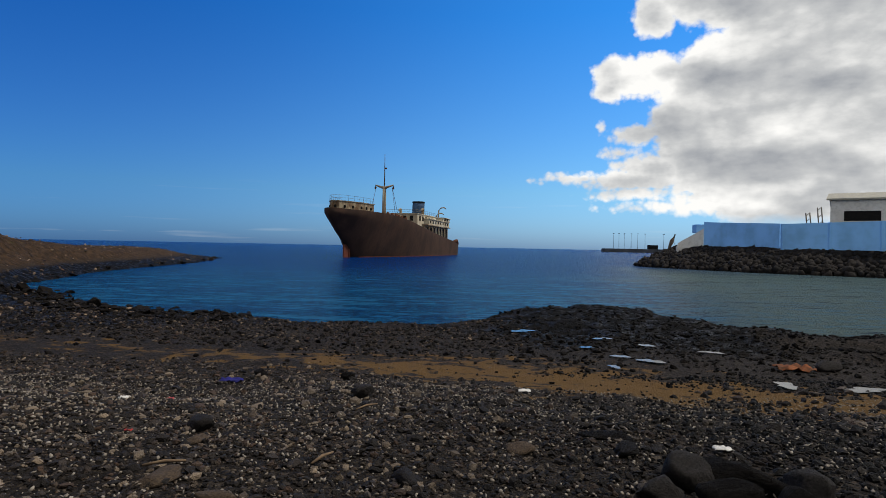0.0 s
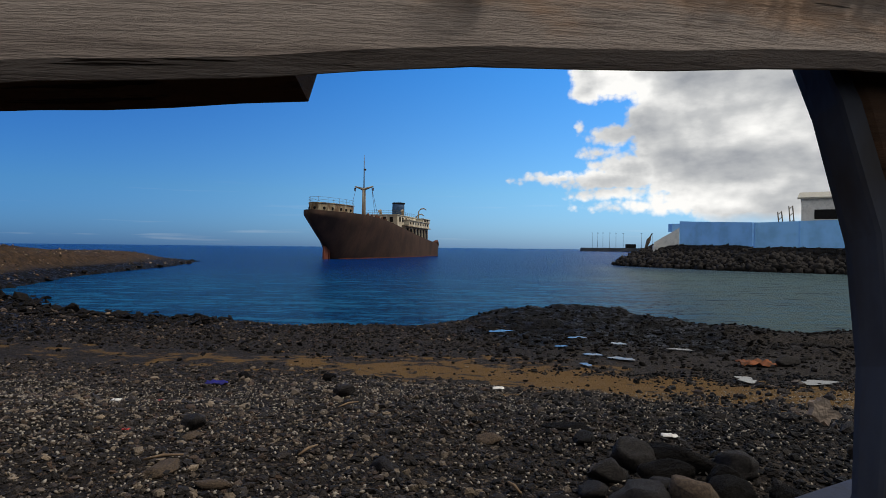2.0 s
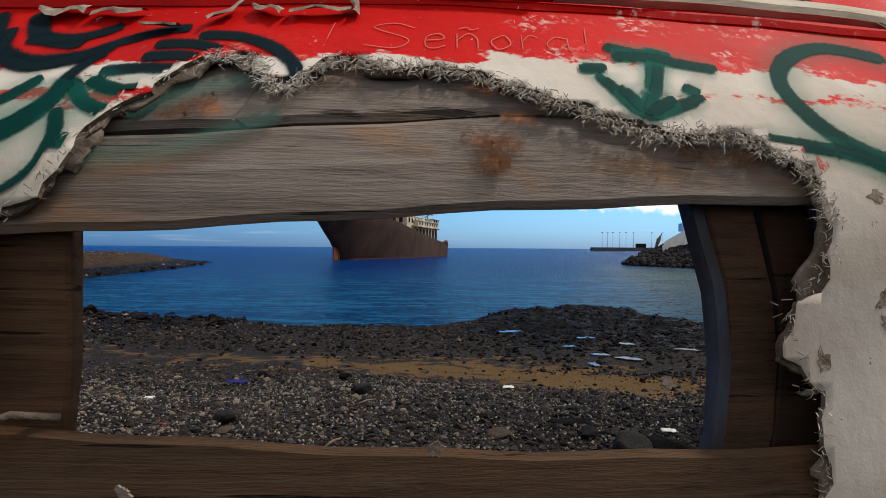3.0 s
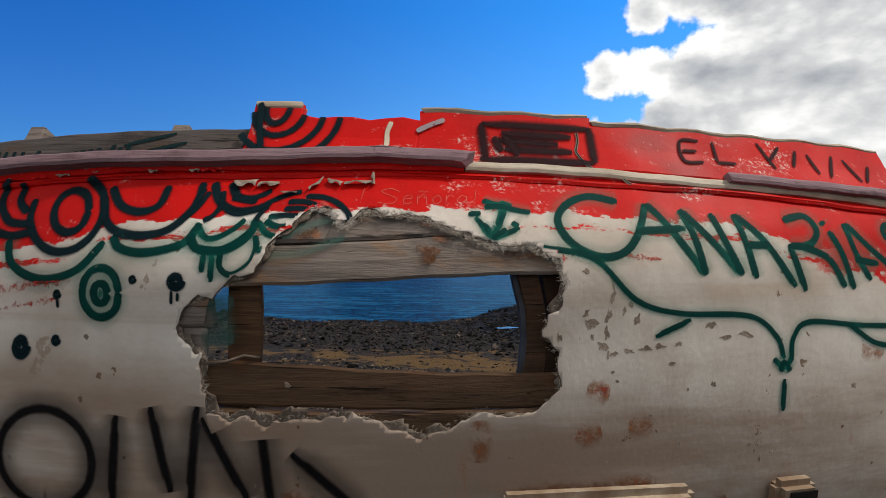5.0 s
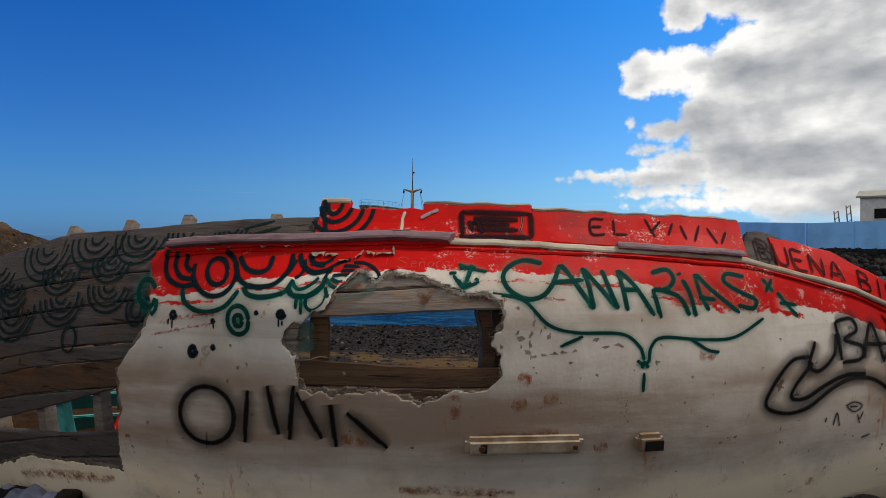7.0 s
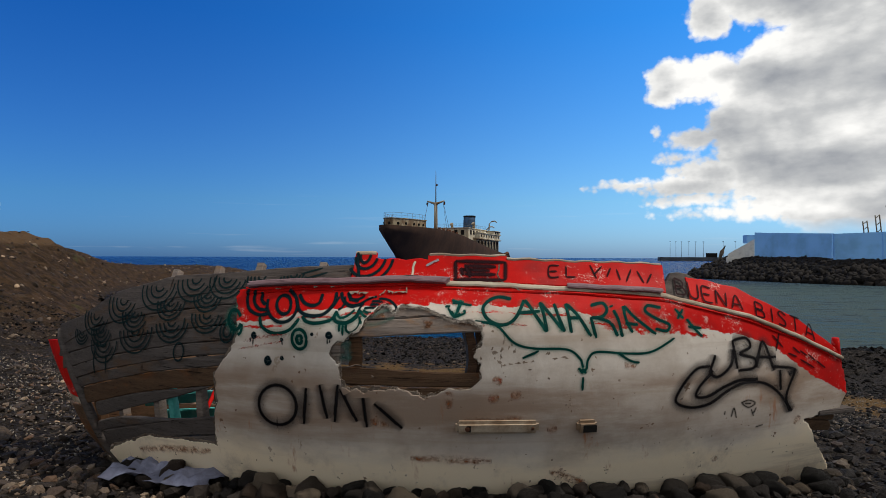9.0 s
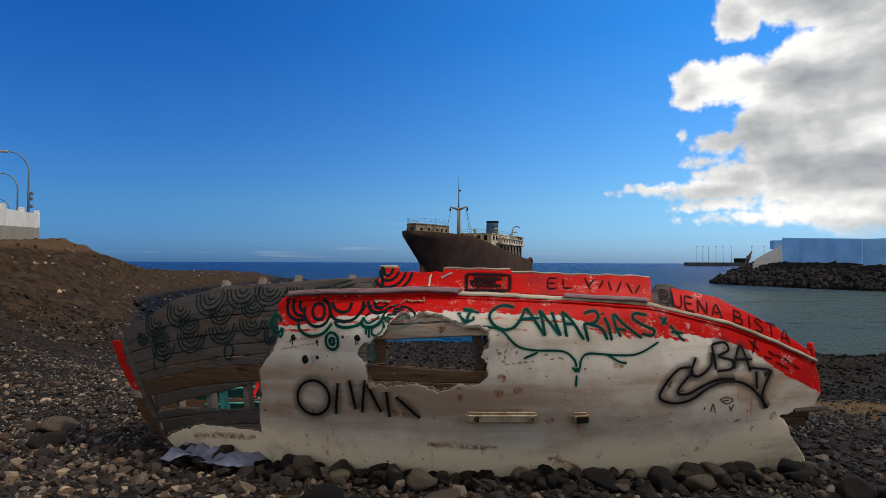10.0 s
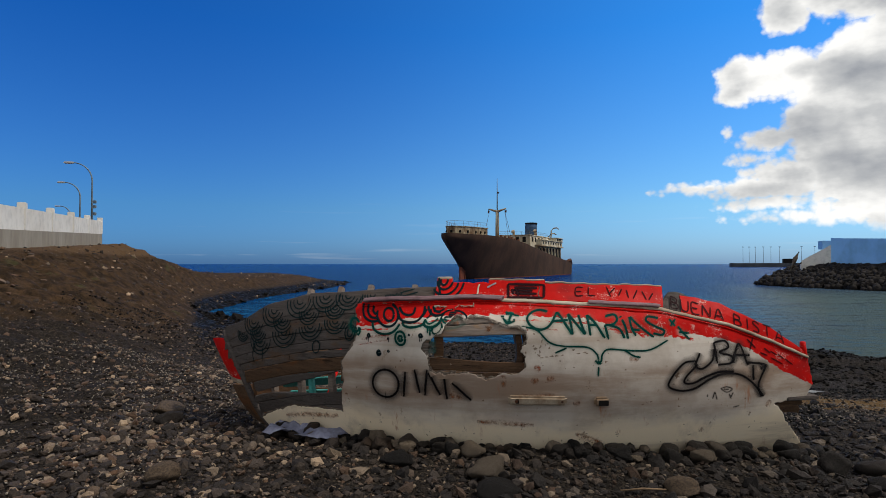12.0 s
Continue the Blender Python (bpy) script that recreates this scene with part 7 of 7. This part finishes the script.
pier = new("far_pier", box_mesh("far_pier", (150, 14, 3.6), PIER_STONE, (178, 607, 0.5), 0.3))
tagged(pier, "far grey harbour pier on the horizon", "pier")
pier_house = new("pier_house", box_mesh("pier_house", (9, 6, 4.0), DARK, (151, 606, 4.28), 0.2))
tagged(pier_house, "small dark building on the far pier", "building")
pier_lamp = None
for k, x in enumerate((113, 118.5, 124, 130, 136.5, 144, 161, 172)):
    if pier_lamp is None:
        pier_lamp = thing("pier_lamp", (x, 604, 2.3))
        tagged(pier_lamp, "tall thin lamp on the far pier", "lamp post", "lamps on the far pier")
        part("pole", tube_mesh("pole", [(x, 604, 2.3), (x, 604, 17)], [0.18, 0.12], POLE, 6), pier_lamp)
        part("lamp_head", box_mesh("lamp_head", (1.6, 0.8, 0.5), POLE, (x, 604, 17.1), 0.1), pier_lamp)
    else:
        copy_thing(pier_lamp, Matrix.Translation((x, 604 + (k % 3) * 1.5, 2.3)))

# ---- headland wall and street lamps ----
W0, W1 = Vector((-23.9, 13.9, 2.35)), Vector((-38.4, 32.9, 3.25))
WS = W0 + (W0 - W1) * 0.9
hw = thing("headland_wall", (-31, 23, 2.5))
tagged(hw, "white wall on a bare concrete base along the headland", "wall")
base_pts, top_pts = [], []
for k in range(13):
    p = WS.lerp(W1, k / 12)
    base_pts.append((p.x, p.y, p.z - 1.5, p.z + 0.85))
    top_pts.append((p.x, p.y, p.z + 0.854, p.z + 1.88))
part("concrete_base", slab("concrete_base", base_pts, 0.34, GREY_WALL), hw, "grey-beige concrete base")
part("white_wall", slab("white_wall", top_pts, 0.26, WHITE_WALL), hw, "white rendered upper wall")
for k in range(9):
    p = W1.lerp(WS, k / 8 * 0.93)
    part("pillar", box_mesh("pillar", (0.36, 0.36, 1.30), WHITE_WALL, (p.x, p.y, p.z + 1.5), 0.03, Matrix.Rotation(math.atan2(19, -14.5), 4, "Z")), hw)


def street_lamp(x, y, foot_z, top, r):
    lamp = thing("street_lamp", (x, y, foot_z))
    tagged(lamp, "grey street lamp with a curved arm", "lamp post", "street lamps on the headland")
    s = (top - foot_z)
    part("pole", tube_mesh("pole", [(x, y, foot_z), (x, y, foot_z + s * 0.8)] + [(x - 0.19 * s * (1 - math.cos(a)), y - 0.08 * s * (1 - math.cos(a)), foot_z + s * (0.8 + 0.2 * math.sin(a))) for a in np.linspace(0.15, math.pi / 2, 10)], [r * 1.1] + [r * 0.8] * 6 + [r * 0.6] * 5, POLE, 8), lamp)
    part("lamp_head", box_mesh("lamp_head", (0.75, 0.28, 0.16), PLASTIC, (x - 0.22 * s, y - 0.1 * s, top - 0.02), 0.05, Matrix.Rotation(0.45, 4, "Z")), lamp, "pale lamp head")
    return lamp


street_lamp(-40.6, 34.2, 2.6, 10.1, 0.075)
street_lamp(-53.8, 45.2, 2.6, 10.4, 0.09)
street_lamp(-76.8, 64.8, 2.6, 10.3, 0.10)
sign = thing("service_pole", (-40.2, 34.6, 2.6))
tagged(sign, "thin pole with small boxes beside the street lamp", "pole")
part("pole", tube_mesh("pole", [(-40.95, 34.6, 2.6), (-40.95, 34.6, 7.2)], 0.045, POLE, 6), sign)
for z in (5.2, 5.9, 6.5, 6.9):
    part("box", box_mesh("box", (0.26, 0.2, 0.26), POLE, (-40.72, 34.6, z), 0.04), sign)

# ---- stones and litter on the beach ----
def put_rock(name, x, y, r, flat=1.0, long=1.0, mat=COBBLE, k=0, turn=0.0, sink=0.35, label="", cat="rock", group=""):
    me = ROCKS[k % len(ROCKS)].copy() if mat is not COBBLE else ROCKS[k % len(ROCKS)]
    if mat is COBBLE and not me.materials:
        me.materials.append(COBBLE)
    elif mat is not COBBLE:
        me.materials.clear()
        me.materials.append(mat)
    ob = new(name, me)
    z = float(ground_z(x, y))
    ob.matrix_basis = Matrix.Translation((x, y, z + r * 0.62 * flat * (1 - sink))) @ Euler((0.12 * math.sin(k * 3.1), 0.12 * math.cos(k * 1.7), turn)).to_matrix().to_4x4() @ Matrix.Diagonal((r * long, r, r * flat, 1))
    tagged(ob, label or "rounded dark basalt cobble on the pebble beach", cat, group)
    return ob


for m_ in ROCKS:
    m_.materials.append(COBBLE)

# a group of boulders behind the boat
HEAP = ((0.67, 2.82, 0.115, 0.85, 1.1, HEAP_ROCK, "dark rough basalt boulder"), (0.83, 3.03, 0.13, 1.15, 1.0, HEAP_ROCK, "tall dark basalt boulder"), (1.09, 3.03, 0.125, 0.85, 1.9, LAVA, "long dark hollowed boulder"), (0.73, 2.40, 0.145, 0.75, 1.15, HEAP_ROCK, "grey pitted basalt boulder"),
        (0.97, 2.41, 0.125, 0.95, 1.05, TAN_ROCK, "tan-brown smooth boulder"), (1.16, 2.52, 0.115, 0.85, 1.1, LAVA, "dark brown boulder"), (1.35, 2.89, 0.115, 1.0, 0.9, HEAP_ROCK, "rounded grey boulder"), (0.93, 2.74, 0.12, 0.9, 1.1, LAVA, "dark boulder in the middle"), (1.22, 2.75, 0.11, 0.9, 1.1, LAVA, "dark boulder in the middle"),
        (0.55, 2.62, 0.075, 0.8, 1.2, HEAP_ROCK, "small grey boulder"), (0.37, 2.45, 0.07, 0.8, 1.2, HEAP_ROCK, "small pale grey boulder"), (1.48, 2.62, 0.09, 0.8, 1.2, LAVA, "dark rough boulder"), (0.50, 2.38, 0.06, 0.8, 1.2, HEAP_ROCK, "small grey boulder"), (0.85, 2.58, 0.085, 0.9, 1.0, HEAP_ROCK, "small grey boulder"))
for k, (x, y, r, fl, lg, mt, lab) in enumerate(HEAP):
    put_rock("boulder", x + 0.03, y, r * 0.92, fl * 0.9, lg, mt, k, k * 1.3, 0.2, lab + " in a small heap", "boulder", "heap of boulders")
for k, (x, y, r, fl, lg, mt) in enumerate(((0.66, 3.97, 0.08, 0.42, 2.2, LAVA), (0.69, 3.58, 0.075, 0.8, 1.0, COBBLE), (-1.24, 5.29, 0.10, 0.8, 1.2, DARK_STONE), (-1.99, 7.66, 0.09, 0.9, 1.1, LAVA), (-1.93, 3.69, 0.085, 0.9, 1.2, DARK_STONE), (-1.79, 3.38, 0.06, 0.45, 1.5, TAN_ROCK), (0.09, 3.55, 0.07, 0.6, 1.2, TAN_ROCK),
                                        (-0.49, 2.94, 0.06, 0.7, 1.9, DARK_STONE), (-1.64, 2.75, 0.085, 0.5, 1.3, TAN_ROCK), (-1.27, 2.58, 0.06, 0.5, 1.5, TAN_ROCK), (-0.03, 2.36, 0.05, 0.8, 1.3, TAN_ROCK), (-3.3, 8.1, 0.09, 0.8, 1.1, LAVA), (2.3, 3.3, 0.11, 0.8, 1.2, COBBLE),
                                        (2.88, 0.60, 0.125, 1.15, 1.1, HEAP_ROCK), (3.2, 0.6, 0.14, 0.8, 1.2, COBBLE), (3.1, 0.15, 0.10, 0.8, 1.1, COBBLE), (-0.10, -0.12, 0.10, 1.1, 0.9, COBBLE), (0.25, -0.85, 0.14, 0.6, 1.3, COBBLE), (-2.35, -1.3, 0.12, 0.9, 1.1, TAN_ROCK), (1.62, -0.35, 0.12, 0.7, 1.2, TAN_ROCK),
                                        (0.1, -0.45, 0.15, 0.6, 1.3, COBBLE), (-0.7, -0.4, 0.13, 0.7, 1.3, COBBLE), (-4.2, 0.9, 0.17, 0.6, 1.4, TAN_ROCK), (-3.6, 0.2, 0.13, 0.8, 1.2, COBBLE))):
    put_rock("boulder", x, y, r, fl, lg, mt, k + 3, k * 2.1, 0.3, {COBBLE: "grey basalt boulder among pebbles", TAN_ROCK: "pale tan rock among pebbles", LAVA: "dark rough lava boulder among pebbles", DARK_STONE: "dark grey rough stone among pebbles", HEAP_ROCK: "oval dark grey boulder beside the stern"}[mt], "boulder")

# cobbles pushed up along the foot of the hull
rc = random.Random(21)
for k in range(74):
    x = -2.55 + 5.6 * k / 73 + rc.uniform(-0.05, 0.05)
    r = rc.choice((0.028, 0.04, 0.05, 0.06, 0.085)) * rc.uniform(0.85, 1.15)
    for row in range(2):
        y = hy(x, 0.05) - r * 0.8 - row * 0.12 + rc.uniform(-0.07, 0.01)
        put_rock("cobble", x + row * 0.04, y, r * (1 - 0.1 * row), rc.uniform(0.75, 1.1), rc.uniform(0.9, 1.35), COBBLE, rc.randrange(8), rc.uniform(0, 6.2), -0.15 if row == 0 else 0.1, "dark rounded cobble at the foot of the hull", "cobble", "cobbles along the hull")


def area(n, x0, x1, y0, y1, seed, keep=None):
    r = np.random.RandomState(seed)
    x, y = r.uniform(x0, x1, n), r.uniform(y0, y1, n)
    ok = np.ones(n, bool)
    if keep is not None:
        ok = keep(x, y, r)
    return x[ok], y[ok]


def strewn(name, label, x, y, mean, spread_, sub, seed, mat=PEBBLE, cap=3.0, squash=(0.38, 0.8), jagged=False):
    r = np.random.RandomState(seed + 50)
    s = np.minimum(mean * np.exp(r.normal(0, spread_, len(x))), mean * cap)
    z = ground_z(x, y) + s * 0.22
    me = heap(name, np.stack([x, y, z], 1), s, mat, sub, squash, 0.36 if jagged else 0.27, seed)
    if jagged:
        me.polygons.foreach_set("use_smooth", np.zeros(len(me.polygons), bool))
    ob = new(name, me)
    tagged(ob, label, "pebbles", kind="stuff")
    return ob


def off_hull(x, y):
    inside = (np.abs(x) < 2.95) & (y > hy(x, 0.05) - 0.03) & (y < hy(x, 0.05) + 0.16)
    return ~inside


def sandy(x, y):
    return smooth(2.0 - np.abs(y + 0.2 * x + 0.33 * np.maximum(x, 0) - 9.3 + (fbm(x, y, 0.5, 5, 3) - 0.5) * 3.0), 0, 1.4) * smooth(x, -13, -8)


# between the boat and the sand
x, y = area(30000, -4.6, 4.8, 1.3, 4.3, 1, lambda x, y, r: np.abs(x + 0.1) < y * 0.92 + 0.9)
strewn("pebbles_by_the_boat", "dark grey sea-worn pebbles with pale ones among them", x, y, 0.013, 0.48, 1, 1, cap=3.0, jagged=True)
x, y = area(27000, -11, 11, 4.2, 9.6, 2, lambda x, y, r: (np.abs(x + 0.1) < y * 0.92 + 0.9) & (r.rand(len(x)) > 0.96 * sandy(x, y)))
strewn("pebbles_mid_beach", "dark grey pebbles thinning into sand", x, y, 0.020, 0.45, 1, 2, jagged=True)
x, y = area(15000, -6, 6, 1.5, 7.5, 31, lambda x, y, r: np.abs(x + 0.1) < y * 0.92 + 0.9)
chips = new("shell_chips", heap("shell_chips", np.stack([x, y, ground_z(x, y) + 0.014], 1), np.random.RandomState(9).uniform(0.003, 0.015, len(x)), CHIP, 1, (0.2, 0.5), 0.3, 12, 0.6))
tagged(chips, "pale shell and coral chips among the pebbles", "shells", kind="stuff")
# in front of the boat
x, y = area(6000, -4.6, 3.9, -2.6, 0.9, 3, lambda x, y, r: off_hull(x, y) & (y < np.maximum(hy(x, 0.05), -0.2) + 0.0))
strewn("cobbles_before_the_boat", "brown-grey cobbles and pebbles in front of the hull", x, y, 0.030, 0.45, 1, 3, FRONT_PEBBLE, cap=2.6, jagged=True)
x, y = area(9000, -4.6, 3.9, -2.6, 0.9, 36, lambda x, y, r: off_hull(x, y) & (y < np.maximum(hy(x, 0.05), -0.2) + 0.0))
strewn("gravel_before_the_boat", "small brown and pale gravel between the cobbles", x, y, 0.015, 0.4, 1, 36, FRONT_PEBBLE, cap=3.0, jagged=True)
# the same stones thin out behind the viewer and to both sides
x, y = area(9000, -9, 8, -9.5, -1.6, 33, lambda x, y, r: r.rand(len(x)) < smooth(y, -10, -2.4) * smooth(9.0 - np.abs(x), 0, 4) * np.where((y > -2.6) & (x > -4.6) & (x < 3.9), 0.0, 1.0))
strewn("pebbles_upper_beach", "brown-grey pebbles thinning out on the upper beach", x, y, 0.028, 0.5, 1, 33, FRONT_PEBBLE, jagged=True)
x, y = area(5000, 3.6, 9, -2.8, 0.6, 34, lambda x, y, r: r.rand(len(x)) < smooth(9.0 - x, 0, 4))
strewn("pebbles_aft_of_the_stern", "brown-grey pebbles aft of the stern", x, y, 0.028, 0.5, 1, 34, FRONT_PEBBLE, jagged=True)
# beside the boat
x, y = area(7000, -10, -2.5, -2.2, 7, 35, lambda x, y, r: off_hull(x, y))
bow_chips = new("shell_chips", heap("shell_chips", np.stack([x, y, ground_z(x, y) + 0.016], 1), np.random.RandomState(10).uniform(0.005, 0.018, len(x)), CHIP, 1, (0.25, 0.6), 0.3, 13, 0.6))
tagged(bow_chips, "pale shell and stone chips on the brown pebbles beside the bow", "shells", kind="stuff")
x, y = area(46000, -15, -2.4, -2.5, 14, 4, lambda x, y, r: off_hull(x, y) & (r.rand(len(x)) > 0.85 * smooth(-x, 4, 12)) & ((np.abs(x + 0.1) > y * 0.92 + 0.7) | (y < 1.2)))
strewn("pebbles_beside_the_bow", "mixed brown and pale pebbles beside the bow", x, y, 0.022, 0.55, 1, 4, BROWN_PEBBLE, jagged=True)
x, y = area(9000, 2.5, 9, -0.8, 8.5, 5, lambda x, y, r: off_hull(x, y) & (r.rand(len(x)) > 0.9 * sandy(x, y)))
strewn("pebbles_beside_the_stern", "dark pebbles beside the stern", x, y, 0.028, 0.45, 1, 5, FRONT_PEBBLE, jagged=True)
# scattered stones on the lower beach and the headland
x, y = area(30000, -17, 15, 9.0, 20.5, 6, lambda x, y, r: (r.rand(len(x)) < 0.45 + 0.55 * smooth(y, 11, 14)) & (r.rand(len(x)) > 0.95 * sandy(x, y)) & (x < -1.0 + 2.5 * r.rand(len(x))))
strewn("stones_lower_beach", "brown-grey stones scattered over the lower beach", x, y, 0.021, 0.6, 1, 6, LOWER_PEBBLE, 3.0, (0.3, 0.7), True)
x, y = area(9000, -17, 15, 9.5, 20.5, 16, lambda x, y, r: r.rand(len(x)) > 0.95 * sandy(x, y))
strewn("dark_stones_lower_beach", "dark stones scattered on sand and wet rock", x, y, 0.028, 0.6, 1, 16, LAVA, 3.0, (0.3, 0.7), True)
x, y = area(2600, -24, -8.5, 16.5, 27, 17, lambda x, y, r: (shore(x) - y > -0.8) & (shore(x) - y < 3.4))
strewn("black_rocks_at_the_water", "low black rocks along the edge of the bay", x, y, 0.085, 0.6, 1, 17, LAVA, 2.6, (0.2, 0.45), True)
x, y = area(5200, -0.5, 15, 12, 26.5, 7, lambda x, y, r: (y < shore(x) - 0.4))
strewn("lava_lumps", "black wet lava lumps on the rock shelf", x, y, 0.036, 0.65, 1, 7, LAVA, 3.0, (0.15, 0.42), True)
x, y = area(13000, -60, -12, 0, 90, 8, lambda x, y, r: (y < shore(x) + 0.5))
strewn("headland_stones", "brown stones on the headland slope", x, y, 0.048, 0.6, 1, 8, BROWN_PEBBLE, 3.5, (0.4, 0.8), True)
x, y = area(2600, -50, -9, 15, 98, 9, lambda x, y, r: np.abs(y - shore(x)) < 2.0)
strewn("shore_rocks", "black rocks along the water's edge", x, y, 0.16, 0.55, 1, 9, LAVA, 2.8, (0.3, 0.7), True)

# tide pools on the rock shelf
def puddle(x, y, rx, ry, k):
    pts = []
    for a in np.linspace(0, 2 * math.pi, 22, endpoint=False):
        r = 1 + 0.35 * math.sin(2 * a + k) + 0.2 * math.sin(5 * a + 2 * k)
        pts.append((x + rx * r * math.cos(a), y + ry * r * math.sin(a)))
    z = float(np.max(ground_z(np.array([p[0] for p in pts]), np.array([p[1] for p in pts])))) * 0.6 + float(ground_z(x, y)) * 0.4 + 0.03
    ob = new("tide_pool", mesh_of("tide_pool", [(px, py, z) for px, py in pts], [tuple(range(22))], PUDDLE))
    tagged(ob, "shallow tide pool reflecting the sky on dark rock", "tide pool", "tide pools")


for k, (x, y, rx, ry) in enumerate(((0.62, 16.2, 0.28, 0.20), (1.85, 12.95, 0.13, 0.12), (2.30, 11.75, 0.14, 0.14), (2.72, 11.1, 0.20, 0.16), (1.90, 10.2, 0.10, 0.12), (4.05, 8.95, 0.16, 0.18), (4.75, 8.35, 0.28, 0.14), (2.55, 15.2, 0.2, 0.16), (3.3, 14.0, 0.15, 0.2), (4.4, 13.0, 0.2, 0.14))):
    puddle(x, y, rx, ry, k)

# litter
def scrap(name, x, y, size, mat, label, k, cat):
    z = float(ground_z(x, y))
    n = 12
    verts, faces = [], []
    for t in (0, 1):
        for i in range(n):
            for j in range(n):
                u, v = i / (n - 1) - 0.5, j / (n - 1) - 0.5
                h = 0.18 * size * (noise.noise(Vector((u * 5, v * 5, k))) + 0.55) * (1 - 1.4 * (u * u + v * v))
                verts.append((x + u * size * (1 + 0.25 * noise.noise(Vector((v * 3, k, 0)))), y + v * size * 0.7, z + 0.02 + 0.05 * (cat == "cloth" and size > 0.3) + max(h, 0) + 0.06 * size * noise.noise(Vector((u * 14, v * 14, k + 3))) - 0.004 * t))
    for t in (0, 1):
        for i in range(n - 1):
            for j in range(n - 1):
                a = t * n * n + i * n + j
                q = (a, a + n, a + n + 1, a + 1)
                faces.append(q if t == 0 else q[::-1])
    rim = [i * n for i in range(n)] + [(n - 1) * n + j for j in range(1, n)] + [i * n + n - 1 for i in range(n - 2, -1, -1)] + [j for j in range(n - 2, 0, -1)]
    for a, b in zip(rim, rim[1:] + rim[:1]):
        faces.append((a, a + n * n, b + n * n, b))
    ob = new(name, mesh_of(name, verts, faces, mat, True))
    tagged(ob, label, cat)


scrap("crumpled_cloth", -3.41, 7.40, 0.26, BLUE_CLOTH, "crumpled dark blue cloth on the pebbles", 1, "cloth")
scrap("plastic_scrap", 0.28, 7.13, 0.14, PLASTIC, "white plastic scrap on the sand edge", 2, "litter")
scrap("plastic_scrap", 1.28, 3.71, 0.10, PLASTIC, "white plastic scrap among pebbles", 3, "litter")
scrap("net_heap", 4.95, 10.65, 0.6, ORANGE, "orange and brown net heap on wet rock", 4, "net")
scrap("plastic_scrap", -3.2, 5.6, 0.09, RED_PLASTIC, "red plastic scrap among pebbles", 5, "litter")
scrap("plastic_scrap", -3.1, 4.72, 0.08, PLASTIC, "pale blue-white plastic scrap among pebbles", 6, "litter")
scrap("plastic_scrap", -2.32, 3.57, 0.05, RED_PLASTIC, "small orange-red scrap among pebbles", 7, "litter")
put_rock("brown_boulder", 5.55, 10.75, 0.17, 0.8, 1.3, HEAP_ROCK, 2, 0.4, 0.3, "dark brown lump of rock beside the net heap", "boulder")
scrap("rag", -2.05, 0.16, 0.48, CLOTH, "pale blue-grey rag under the bow", 11, "cloth")
scrap("rag", -1.66, 0.07, 0.44, CLOTH, "pale grey crumpled rag by the hull foot", 12, "cloth")
for k, (x, y, l, a) in enumerate(((-0.95, 3.1, 0.18, 1.2), (-1.7, 2.9, 0.2, 0.4), (0.2, 2.6, 0.14, 2.0), (1.3, -0.5, 0.35, 0.3), (-1.0, 4.4, 0.2, 0.9))):
    z = float(ground_z(x, y)) + 0.035
    st = new("stick", tube_mesh("stick", [(x - l / 2 * math.cos(a), y - l / 2 * math.sin(a), z), (x, y, z + 0.012), (x + l / 2 * math.cos(a), y + l / 2 * math.sin(a), z + 0.005)], [0.006, 0.009, 0.005], STICK, 6))
    tagged(st, "thin brown driftwood stick on pebbles", "stick")
brd = new("blue_board", box_mesh("blue_board", (0.46, 0.18, 0.03), BLUE_IN, (1.42, 2.12, 0.015), 0.006, Euler((0.25, -0.05, 0.5)).to_matrix().to_4x4()))
tagged(brd, "faded blue painted board lying on the stones", "board")
drift = new("driftwood", tube_mesh("driftwood", [(-1.72, 0.72, 0.30), (-1.6, 0.75, 0.33), (-1.45, 0.78, 0.31)], [0.03, 0.045, 0.025], TAN_ROCK, 8))
tagged(drift, "pale driftwood lump inside the broken bow", "driftwood")
